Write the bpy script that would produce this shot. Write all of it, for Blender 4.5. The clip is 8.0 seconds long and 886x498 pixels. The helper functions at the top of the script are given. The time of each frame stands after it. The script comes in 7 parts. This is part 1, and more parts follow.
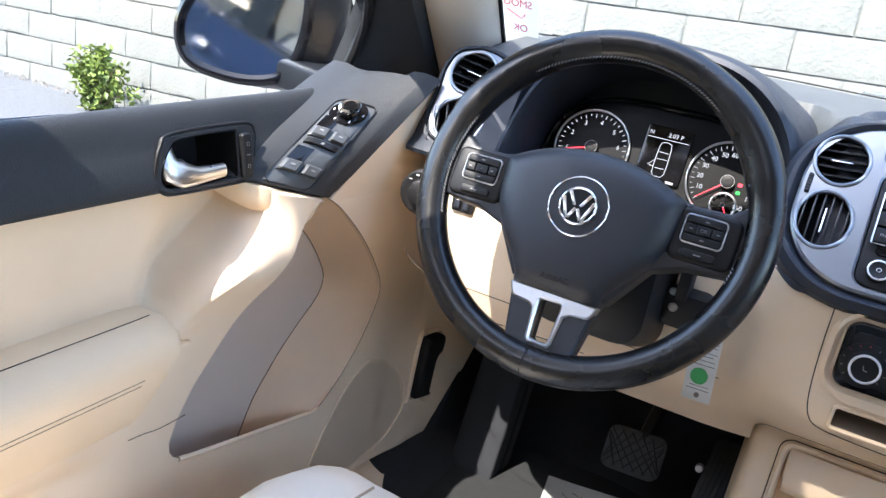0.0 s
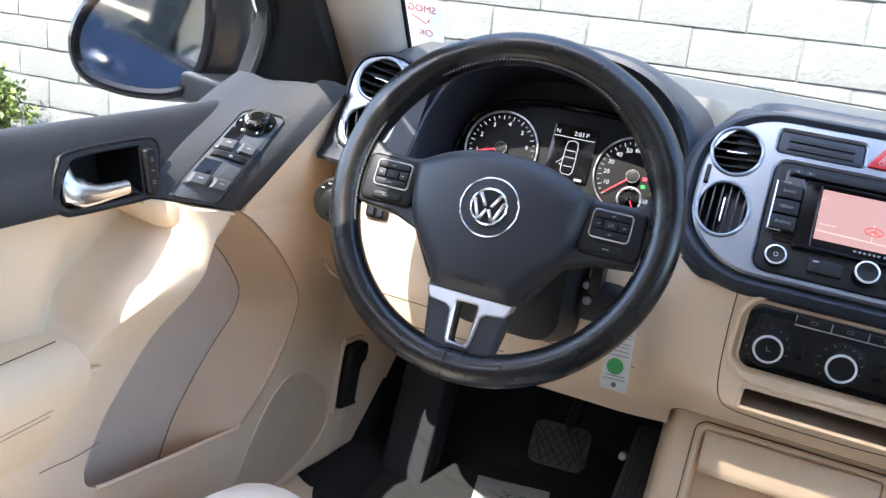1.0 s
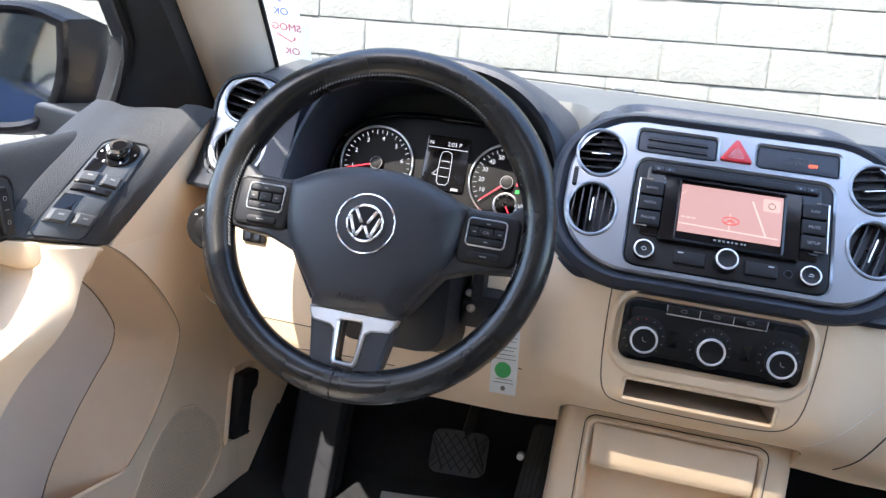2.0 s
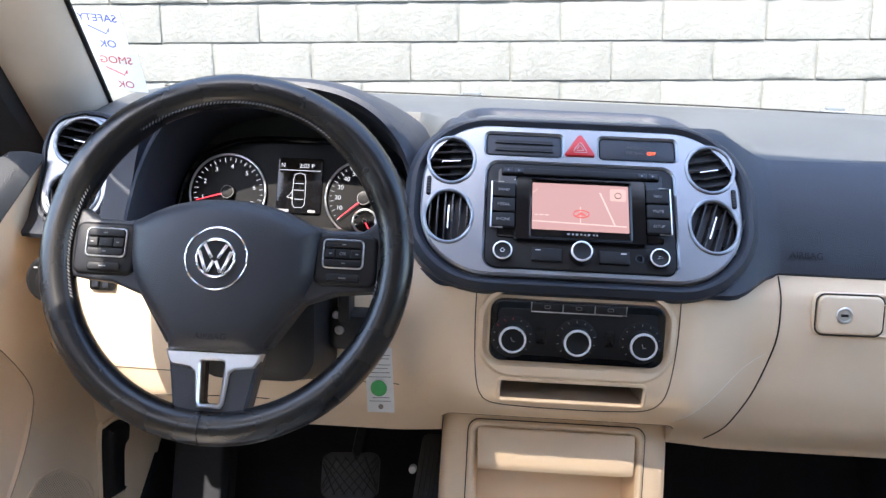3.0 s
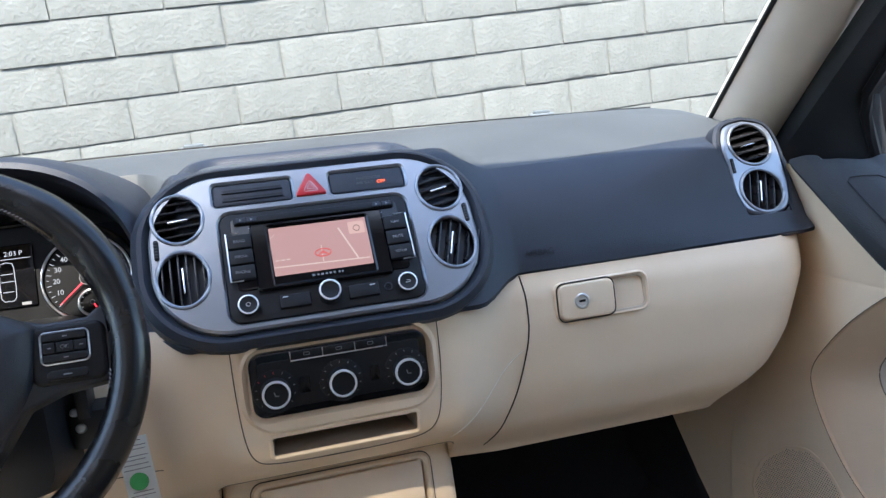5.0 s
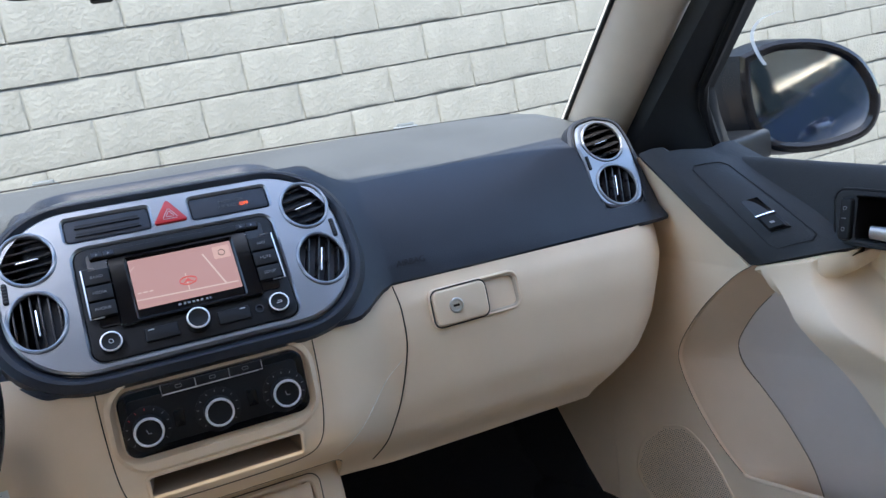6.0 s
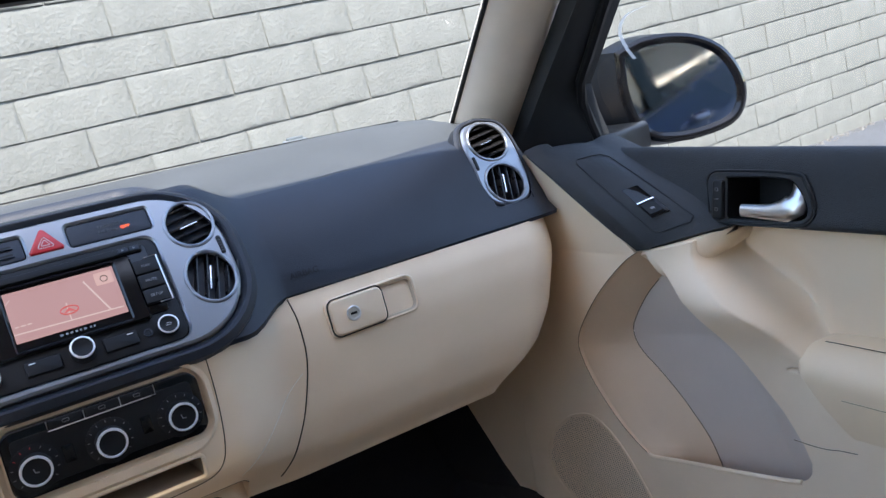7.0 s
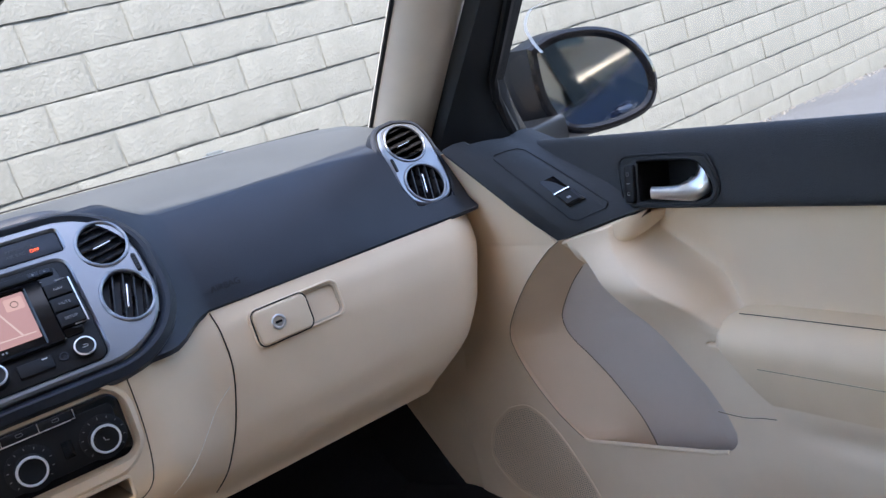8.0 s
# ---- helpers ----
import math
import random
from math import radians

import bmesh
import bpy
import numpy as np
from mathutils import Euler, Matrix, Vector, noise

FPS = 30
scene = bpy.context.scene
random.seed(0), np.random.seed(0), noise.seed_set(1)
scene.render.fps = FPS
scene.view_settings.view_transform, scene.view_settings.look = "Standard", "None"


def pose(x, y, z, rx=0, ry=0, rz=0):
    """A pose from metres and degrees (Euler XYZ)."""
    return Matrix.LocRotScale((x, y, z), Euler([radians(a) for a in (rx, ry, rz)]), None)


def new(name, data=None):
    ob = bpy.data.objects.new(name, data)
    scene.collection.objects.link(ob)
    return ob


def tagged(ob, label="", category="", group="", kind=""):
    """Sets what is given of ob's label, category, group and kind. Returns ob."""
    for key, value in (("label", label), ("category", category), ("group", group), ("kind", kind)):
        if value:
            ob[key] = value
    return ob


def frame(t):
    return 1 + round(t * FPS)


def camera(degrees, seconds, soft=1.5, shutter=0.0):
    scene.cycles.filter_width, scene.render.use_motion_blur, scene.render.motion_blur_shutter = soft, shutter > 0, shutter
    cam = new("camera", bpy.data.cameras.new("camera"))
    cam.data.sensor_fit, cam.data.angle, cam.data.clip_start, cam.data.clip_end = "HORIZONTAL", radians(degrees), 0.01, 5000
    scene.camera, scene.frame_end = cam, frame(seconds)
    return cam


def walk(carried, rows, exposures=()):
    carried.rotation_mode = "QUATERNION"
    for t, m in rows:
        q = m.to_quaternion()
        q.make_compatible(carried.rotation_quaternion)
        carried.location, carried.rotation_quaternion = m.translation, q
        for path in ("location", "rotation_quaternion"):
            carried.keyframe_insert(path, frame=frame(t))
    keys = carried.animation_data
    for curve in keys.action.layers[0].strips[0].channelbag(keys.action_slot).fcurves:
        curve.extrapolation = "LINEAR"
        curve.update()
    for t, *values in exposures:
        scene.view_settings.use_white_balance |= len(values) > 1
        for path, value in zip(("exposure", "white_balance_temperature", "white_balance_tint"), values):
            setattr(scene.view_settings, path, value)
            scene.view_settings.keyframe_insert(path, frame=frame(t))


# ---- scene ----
EXPOSURES = [(0.0, 3.43, 6500, 11), (1.5, 3.47, 6650, 11), (3.0, 3.37, 6750, 13), (3.5, 3.29, 6800, 13), (4.0, 3.18, 7350, 12), (4.5, 3.05, 7350, 11), (5.0, 2.94, 6500, 9), (6.5, 2.73, 6500, 10), (7.5, 2.8, 6600, 14), (8.0, 2.83, 6600, 15)]
cam = camera(57.98, 8.0, 1.4)
# seconds, eye x y z, yaw, pitch, roll
ROWS = [
    (0.0, -0.1595, -0.9859, 1.2135, 24.421, -18.426, 10.450),
    (0.5, -0.1554, -0.9858, 1.2140, 21.792, -17.567, 9.944),
    (1.0, -0.1519, -0.9848, 1.2150, 18.730, -17.099, 9.107),
    (1.5, -0.1478, -0.9840, 1.2169, 15.050, -16.216, 8.407),
    (3.0, -0.1183, -0.9672, 1.2269, 2.304, -13.815, 2.351),
    (3.5, -0.1122, -0.9599, 1.2289, -1.840, -13.464, 0.607),
    (4.0, -0.1084, -0.9512, 1.2316, -5.729, -13.139, -1.034),
    (4.5, -0.0993, -0.9471, 1.2318, -10.017, -12.676, -2.858),
    (5.0, -0.0907, -0.9483, 1.2307, -14.631, -11.864, -4.802),
    (6.5, -0.0667, -0.9681, 1.2158, -26.470, -11.495, -9.644),
    (7.0, -0.0571, -0.9769, 1.2087, -29.358, -11.607, -11.313),
    (7.5, -0.0446, -0.9888, 1.1983, -31.458, -11.825, -13.249),
    (8.0, -0.0364, -1.0019, 1.1916, -33.176, -11.828, -14.623),
]
walk(cam, [(t, pose(x, y, z, 90 + pitch, 0, yaw) @ pose(0, 0, 0, 0, 0, roll)) for t, x, y, z, yaw, pitch, roll in ROWS], EXPOSURES)
# == end of walk ==
# ---- sky and sun ----
SUN = Vector((-0.28, -0.67, 1.0)).normalized()
world = bpy.data.worlds.new("daylight")
scene.world = world
world.use_nodes = True
wn = world.node_tree
sky = wn.nodes.new("ShaderNodeTexSky")
sky.sky_type, sky.sun_disc = "NISHITA", False
sky.sun_elevation = math.asin(SUN.z)
sky.sun_rotation = math.atan2(SUN.x, SUN.y)
wn.links.new(sky.outputs[0], wn.nodes["Background"].inputs[0])
wn.nodes["Background"].inputs[1].default_value = 0.15
sun_lamp = new("sun", bpy.data.lights.new("sun", "SUN"))
sun_lamp.data.energy, sun_lamp.data.angle, sun_lamp.data.color = 1.55, radians(0.5), (1.0, 0.95, 0.87)
sun_lamp.matrix_world = SUN.to_track_quat("Z", "Y").to_matrix().to_4x4()


# ---- materials ----
def material(name, color, rough=0.5, metal=0.0, vary=0.12, scale=30.0, grain=0.0, grain_scale=900.0, kind="noise",
             stain=0.0, stain_scale=6.0, coat=0.0, spread=0.0, depth=0.001, shine=0.5):
    m = bpy.data.materials.new(name)
    m.use_nodes = True
    t = m.node_tree
    n, l = t.nodes, t.links
    b = n["Principled BSDF"]
    b.inputs["Roughness"].default_value, b.inputs["Metallic"].default_value = rough, metal
    b.inputs["Coat Weight"].default_value = coat
    b.inputs["Specular IOR Level"].default_value = shine
    co = n.new("ShaderNodeTexCoord")
    big = n.new("ShaderNodeTexNoise")
    big.inputs["Scale"].default_value, big.inputs["Detail"].default_value = scale, 6
    l.new(co.outputs["Object"], big.inputs["Vector"])
    ramp = n.new("ShaderNodeMapRange")
    ramp.inputs["From Min"].default_value, ramp.inputs["From Max"].default_value = 0.3, 0.7
    ramp.inputs["To Min"].default_value, ramp.inputs["To Max"].default_value = 1 - vary, 1 + vary
    l.new(big.outputs["Fac"], ramp.inputs["Value"])
    hsv = n.new("ShaderNodeHueSaturation")
    hsv.inputs["Color"].default_value = (*color, 1)
    value = ramp.outputs[0]
    if spread:
        info = n.new("ShaderNodeObjectInfo")
        rr = n.new("ShaderNodeMapRange")
        rr.inputs["To Min"].default_value, rr.inputs["To Max"].default_value = 1 - spread, 1 + spread
        l.new(info.outputs["Random"], rr.inputs["Value"])
        mul = n.new("ShaderNodeMath")
        mul.operation = "MULTIPLY"
        l.new(value, mul.inputs[0])
        l.new(rr.outputs[0], mul.inputs[1])
        value = mul.outputs[0]
    l.new(value, hsv.inputs["Value"])
    color_out = hsv.outputs[0]
    if stain:
        st = n.new("ShaderNodeTexNoise")
        st.inputs["Scale"].default_value, st.inputs["Detail"].default_value = stain_scale, 8
        l.new(co.outputs["Object"], st.inputs["Vector"])
        sr = n.new("ShaderNodeMapRange")
        sr.inputs["From Min"].default_value, sr.inputs["From Max"].default_value = 0.52, 0.75
        sr.inputs["To Max"].default_value = stain
        l.new(st.outputs["Fac"], sr.inputs["Value"])
        mix = n.new("ShaderNodeMix")
        mix.data_type = "RGBA"
        mix.inputs["B"].default_value = (color[0] * 0.45, color[1] * 0.42, color[2] * 0.4, 1)
        for s in mix.inputs:
            if s.name == "B" and s.type == "RGBA":
                s.default_value = (color[0] * 0.5, color[1] * 0.47, color[2] * 0.43, 1)
        l.new(sr.outputs[0], mix.inputs[0])
        l.new(color_out, mix.inputs[6])
        color_out = mix.outputs[2]
    l.new(color_out, b.inputs["Base Color"])
    rv = n.new("ShaderNodeMapRange")
    rv.inputs["To Min"].default_value, rv.inputs["To Max"].default_value = max(rough - 0.08, 0), min(rough + 0.08, 1)
    l.new(big.outputs["Fac"], rv.inputs["Value"])
    l.new(rv.outputs[0], b.inputs["Roughness"])
    if grain:
        if kind == "leather":
            g = n.new("ShaderNodeTexVoronoi")
            g.feature = "DISTANCE_TO_EDGE"
            g.inputs["Scale"].default_value = grain_scale
            out = g.outputs["Distance"]
        else:
            g = n.new("ShaderNodeTexNoise")
            g.inputs["Scale"].default_value, g.inputs["Detail"].default_value = grain_scale, 3
            out = g.outputs["Fac"]
        l.new(co.outputs["Object"], g.inputs["Vector"])
        bump = n.new("ShaderNodeBump")
        bump.inputs["Strength"].default_value, bump.inputs["Distance"].default_value = grain, depth
        l.new(out, bump.inputs["Height"])
        l.new(bump.outputs[0], b.inputs["Normal"])
    return m


def emitter(name, color, strength, base=(0.02, 0.02, 0.02)):
    m = bpy.data.materials.new(name)
    m.use_nodes = True
    b = m.node_tree.nodes["Principled BSDF"]
    b.inputs["Base Color"].default_value = (*base, 1)
    b.inputs["Emission Color"].default_value = (*color, 1)
    b.inputs["Emission Strength"].default_value = strength
    b.inputs["Roughness"].default_value = 0.25
    return m


def clear_glass(name, tint, rough=0.0):
    m = bpy.data.materials.new(name)
    m.use_nodes = True
    t = m.node_tree
    t.nodes.clear()
    out = t.nodes.new("ShaderNodeOutputMaterial")
    tr = t.nodes.new("ShaderNodeBsdfTransparent")
    tr.inputs[0].default_value = (*tint, 1)
    gl = t.nodes.new("ShaderNodeBsdfGlossy")
    gl.inputs["Roughness"].default_value = rough
    lw = t.nodes.new("ShaderNodeLayerWeight")
    pw = t.nodes.new("ShaderNodeMath")
    pw.operation, pw.inputs[1].default_value = "POWER", 5.0
    fr = t.nodes.new("ShaderNodeMath")
    fr.operation, fr.inputs[1].default_value, fr.inputs[2].default_value = "MULTIPLY_ADD", 0.55, 0.03
    t.links.new(lw.outputs["Facing"], pw.inputs[0])
    t.links.new(pw.outputs[0], fr.inputs[0])
    mx = t.nodes.new("ShaderNodeMixShader")
    t.links.new(fr.outputs[0], mx.inputs[0])
    t.links.new(tr.outputs[0], mx.inputs[1])
    t.links.new(gl.outputs[0], mx.inputs[2])
    t.links.new(mx.outputs[0], out.inputs[0])
    return m


BEIGE = material("beige_plastic", (0.80, 0.620, 0.430), 0.55, vary=0.04, scale=9, grain=0.10, grain_scale=1300, stain=0.10, stain_scale=5)
# darker copy of the door beige: the pocket's shade is put into its colour
SHADED_POCKET = material("shaded_pocket_plastic", (0.70, 0.505, 0.335), 0.6, vary=0.05, scale=9, grain=0.12, grain_scale=1100)
# back panel beige greyed to carry shade and sky tint in its colour
POCKET_PANEL_SHADE = material("shade_grey_pocket_panel", (0.585, 0.479, 0.39), 0.55, vary=0.05, scale=9, grain=0.12, grain_scale=1100)
BEIGE_LEATHER = material("beige_leather", (0.80, 0.605, 0.395), 0.50, vary=0.04, scale=12, grain=0.18, grain_scale=420, kind="leather")
BEIGE_FABRIC = material("beige_headliner", (0.60, 0.50, 0.40), 0.9, vary=0.05, scale=20, grain=0.3, grain_scale=1500)
PILLAR = material("cream_pillar_fabric", (0.80, 0.70, 0.585), 0.8, vary=0.04, scale=18, grain=0.25, grain_scale=1600)
DIAL = material("dial_black", (0.0035, 0.0035, 0.004), 0.4, vary=0.1, scale=40, shine=0.2)
SEAT_LEATHER = material("pale_seat_leather", (0.70, 0.63, 0.53), 0.5, vary=0.05, scale=14, grain=0.25, grain_scale=380, kind="leather")
DARK = material("dark_dash_plastic", (0.022, 0.027, 0.038), 0.46, vary=0.14, scale=12, grain=0.35, grain_scale=520, kind="leather", depth=0.0012, shine=0.38)
# dash top: sun and windscreen haze put into a lighter grey than DARK
SUNLIT_TOP = material("sunlit_dash_top", (0.060, 0.065, 0.066), 0.55, vary=0.12, scale=9, grain=0.30, grain_scale=520, kind="leather", stain=0.25, stain_scale=4)
DARK_DOOR = material("dark_door_plastic", (0.025, 0.027, 0.030), 0.58, vary=0.16, scale=14, grain=0.6, grain_scale=420, kind="leather", depth=0.0014, shine=0.35)
BLACK = material("black_plastic", (0.010, 0.010, 0.011), 0.45, vary=0.1, scale=40, grain=0.06, shine=0.25)
GLOSS = material("gloss_black", (0.005, 0.005, 0.006), 0.10, vary=0.05, scale=40, shine=0.35)
WHEEL_LEATHER = material("black_wheel_leather", (0.008, 0.008, 0.0085), 0.27, vary=0.12, scale=18, grain=0.10, grain_scale=700, kind="leather")
SWITCH = material("dark_grey_switch", (0.06, 0.063, 0.066), 0.4, vary=0.06, scale=30, grain=0.05)
HUB = material("dark_hub_plastic", (0.020, 0.022, 0.028), 0.45, vary=0.08, scale=20, grain=0.35, grain_scale=600, kind="leather")
SILVER = material("satin_silver_paint", (0.27, 0.285, 0.31), 0.36, metal=0.75, vary=0.04, scale=15, grain=0.03, grain_scale=2500)
CHROME = material("chrome", (0.82, 0.82, 0.83), 0.14, metal=1.0, vary=0.03)
SATIN = material("satin_metal", (0.68, 0.68, 0.69), 0.30, metal=1.0, vary=0.04, grain=0.03, grain_scale=2000)
BRIGHT = material("bright_ring_metal", (0.88, 0.88, 0.89), 0.34, metal=0.55, vary=0.03)
RED = material("red_plastic", (0.55, 0.022, 0.03), 0.35, vary=0.06)
WHITE = material("white_print", (0.75, 0.75, 0.75), 0.6, vary=0.02)
GREY_PRINT = material("grey_print", (0.22, 0.22, 0.23), 0.6, vary=0.02)
DIM_PRINT = material("dim_print", (0.075, 0.078, 0.085), 0.6, vary=0.02)
SEAM = material("dark_seam", (0.03, 0.024, 0.018), 0.8, vary=0.1)
SCUFF = material("pale_scuff", (0.86, 0.80, 0.72), 0.6, vary=0.15, scale=200)
THREAD = material("pale_thread", (0.24, 0.24, 0.25), 0.8, vary=0.2, scale=400)
TAN_THREAD = material("tan_thread", (0.38, 0.29, 0.20), 0.8, vary=0.2, scale=400)
TAN_SEAM = material("brown_seam", (0.20, 0.15, 0.105), 0.8, vary=0.1)
CARPET = material("black_carpet", (0.012, 0.012, 0.014), 0.95, vary=0.3, scale=120, grain=0.8, grain_scale=1200)
SLAT = material("vent_slat_plastic", (0.022, 0.022, 0.025), 0.28, vary=0.1, scale=60)
HOUSING = material("satin_black_housing", (0.008, 0.0095, 0.012), 0.40, vary=0.12, scale=25, grain=0.15, grain_scale=900, shine=0.25)
RUBBER = material("black_rubber", (0.035, 0.035, 0.039), 0.6, vary=0.15, scale=60, grain=0.2)
PAPER = material("white_paper", (0.78, 0.79, 0.77), 0.8, vary=0.04, scale=25)
GREEN = material("green_dot_ink", (0.035, 0.27, 0.07), 0.7, vary=0.06)
PAINT = material("dark_blue_car_paint", (0.005, 0.011, 0.034), 0.14, metal=0.0, vary=0.05, shine=0.6)
BLOCK = material("painted_block", (0.187, 0.190, 0.170), 0.88, vary=0.10, scale=16, grain=0.75, grain_scale=62, stain=0.20, stain_scale=9.0, spread=0.05, depth=0.007)
MORTAR = material("painted_mortar", (0.175, 0.178, 0.158), 0.95, vary=0.12, scale=25, grain=0.6, grain_scale=200)
ASPHALT = material("weathered_asphalt", (0.092, 0.096, 0.104), 0.9, vary=0.5, scale=110, grain=0.9, grain_scale=220, stain=0.4, stain_scale=1.5)
LEAF = material("bush_leaf", (0.11, 0.155, 0.022), 0.5, vary=0.5, scale=40)
TWIG = material("bush_twig", (0.12, 0.08, 0.05), 0.8, vary=0.2)
SCREEN = emitter("lit_pink_display", (0.80, 0.465, 0.465), 0.088)
SCREEN_LINE = emitter("lit_white_line", (1.0, 0.78, 0.75), 0.10)
SCREEN_RED = emitter("lit_red_line", (0.75, 0.12, 0.12), 0.12)
SCREEN_DARK = emitter("lit_pale_print", (0.9, 0.9, 0.95), 0.2)
CLUSTER_LIT = emitter("lit_cluster_print", (0.85, 0.9, 1.0), 0.12)
NEEDLE = emitter("lit_red_needle", (1.0, 0.05, 0.08), 0.3)
GREEN_LAMP = emitter("lit_green_lamp", (0.05, 0.9, 0.15), 0.15)
ORANGE = emitter("lit_orange_print", (1.0, 0.12, 0.02), 0.35)


def thin_paper(name, color):
    m = bpy.data.materials.new(name)
    m.use_nodes = True
    t = m.node_tree
    b = t.nodes["Principled BSDF"]
    b.inputs["Base Color"].default_value = (*color, 1)
    b.inputs["Roughness"].default_value = 0.8
    tl = t.nodes.new("ShaderNodeBsdfTranslucent")
    tl.inputs[0].default_value = (*color, 1)
    mx = t.nodes.new("ShaderNodeMixShader")
    mx.inputs[0].default_value = 0.6
    t.links.new(b.outputs[0], mx.inputs[1])
    t.links.new(tl.outputs[0], mx.inputs[2])
    t.links.new(mx.outputs[0], t.nodes["Material Output"].inputs[0])
    return m


def smear_film(name, color, cover):
    m = bpy.data.materials.new(name)
    m.use_nodes = True
    t = m.node_tree
    b = t.nodes["Principled BSDF"]
    b.inputs["Base Color"].default_value = (*color, 1)
    b.inputs["Roughness"].default_value = 0.7
    tr = t.nodes.new("ShaderNodeBsdfTransparent")
    tl = t.nodes.new("ShaderNodeBsdfTranslucent")
    tl.inputs[0].default_value = (*color, 1)
    both, mx = t.nodes.new("ShaderNodeMixShader"), t.nodes.new("ShaderNodeMixShader")
    both.inputs[0].default_value, mx.inputs[0].default_value = 0.5, cover
    t.links.new(b.outputs[0], both.inputs[1])
    t.links.new(tl.outputs[0], both.inputs[2])
    t.links.new(tr.outputs[0], mx.inputs[1])
    t.links.new(both.outputs[0], mx.inputs[2])
    t.links.new(mx.outputs[0], t.nodes["Material Output"].inputs[0])
    return m


MARK_FILM = smear_film("pale_smear", (0.9, 0.9, 0.9), 0.6)
STICKER = thin_paper("thin_white_paper", (0.95, 0.95, 0.94))
SMOKED = clear_glass("smoked_added_glass", (0.20, 0.196, 0.185))
TINTED = clear_glass("tinted_rear_glass", (0.80, 0.83, 0.83))
GLASS = clear_glass("window_glass", (0.93, 0.95, 0.94))
MIRROR = material("mirror_silver", (0.80, 0.84, 0.88), 0.02, metal=1.0, vary=0.0)
BLUE_INK = material("blue_ink", (0.06, 0.09, 0.45), 0.7, vary=0.02)
RED_INK = material("red_ink", (0.55, 0.06, 0.07), 0.7, vary=0.02)


# ---- mesh helpers ----
def thing(name, at, label, category, group="", kind=""):
    e = new(name)
    e.empty_display_size = 0.05
    e.location = at
    return tagged(e, label, category, group, kind)


def link(name, data, mat, parent=None, label=""):
    ob = new(name, data)
    if mat:
        data.materials.append(mat)
    if parent:
        ob.parent = parent
        if parent.type == "EMPTY":
            ob.matrix_parent_inverse = parent.matrix_basis.inverted()
    if label:
        ob["label"] = label
    return ob


def part(name, bm, mat, parent=None, label="", flat=False):
    bmesh.ops.recalc_face_normals(bm, faces=bm.faces)
    me = bpy.data.meshes.new(name)
    bm.to_mesh(me)
    bm.free()
    if not flat:
        me.shade_smooth()
        me.set_sharp_from_angle(angle=radians(38))
    return link(name, me, mat, parent, label)


def quad_grid(rows, bm=None, close=False):
    """Faces between equally long rows of points."""
    bm = bm or bmesh.new()
    vs = [[bm.verts.new(p) for p in r] for r in rows]
    for a, b in zip(vs, vs[1:]):
        k = len(a)
        for i in range(k if close else k - 1):
            bm.faces.new((a[i], a[(i + 1) % k], b[(i + 1) % k], b[i]))
    return bm


def basis(o, u, v):
    u, v = Vector(u).normalized(), Vector(v).normalized()
    n = u.cross(v)
    m = Matrix((u, v, n)).transposed().to_4x4()
    m.translation = o
    return m


def rrect(w, h, r, n=6, cx=0.0, cy=0.0):
    pts = []
    for sx, sy, a0 in ((1, 1, 0), (-1, 1, 90), (-1, -1, 180), (1, -1, 270)):
        for i in range(n + 1):
            a = radians(a0 + 90 * i / n)
            pts.append((cx + sx * (w / 2 - r) + r * math.cos(a), cy + sy * (h / 2 - r) + r * math.sin(a)))
    return pts


def oval(rx, ry, n=40, cx=0.0, cy=0.0):
    return [(cx + rx * math.cos(2 * math.pi * i / n), cy + ry * math.sin(2 * math.pi * i / n)) for i in range(n)]


def inset(poly, d):
    k, out = len(poly), []
    area = sum(poly[i][0] * poly[(i + 1) % k][1] - poly[(i + 1) % k][0] * poly[i][1] for i in range(k))
    s = 1 if area > 0 else -1
    for i in range(k):
        a, b, c = Vector(poly[i - 1]), Vector(poly[i]), Vector(poly[(i + 1) % k])
        e1, e2 = (b - a), (c - b)
        if e1.length < 1e-9:
            e1 = e2
        if e2.length < 1e-9:
            e2 = e1
        n1, n2 = Vector((-e1.y, e1.x)).normalized(), Vector((-e2.y, e2.x)).normalized()
        m = n1 + n2
        m = m.normalized() if m.length > 1e-6 else n1
        q = b + s * d / max(m.dot(n1), 0.4) * m
        out.append((q.x, q.y))
    return out


def slab(poly, m, z0, z1, bevel=0.0, bm=None, crown=0.0):
    """A plate with the outline poly in the plane of m, from z0 up to z1, with rounded upper edges."""
    bm = bm or bmesh.new()
    rings = [(poly, z0)]
    if bevel:
        for k in range(4):
            a = math.pi / 2 * k / 3
            rings.append((inset(poly, bevel * (1 - math.cos(a))), z1 - bevel + bevel * math.sin(a)))
    else:
        rings.append((poly, z1))
    loops = [[bm.verts.new(m @ Vector((x, y, z))) for x, y in r] for r, z in rings]
    for a, b in zip(loops, loops[1:]):
        for i in range(len(a)):
            j = (i + 1) % len(a)
            bm.faces.new((a[i], a[j], b[j], b[i]))
    top, flat_bottom = loops[-1], loops[0]
    if crown:
        mid = bm.verts.new(m @ Vector((sum(p[0] for p in poly) / len(poly), sum(p[1] for p in poly) / len(poly), z1 + crown)))
        for i in range(len(top)):
            bm.faces.new((top[i], top[(i + 1) % len(top)], mid))
    else:
        bm.faces.new(top)
    bm.faces.new(flat_bottom[::-1])
    return bm


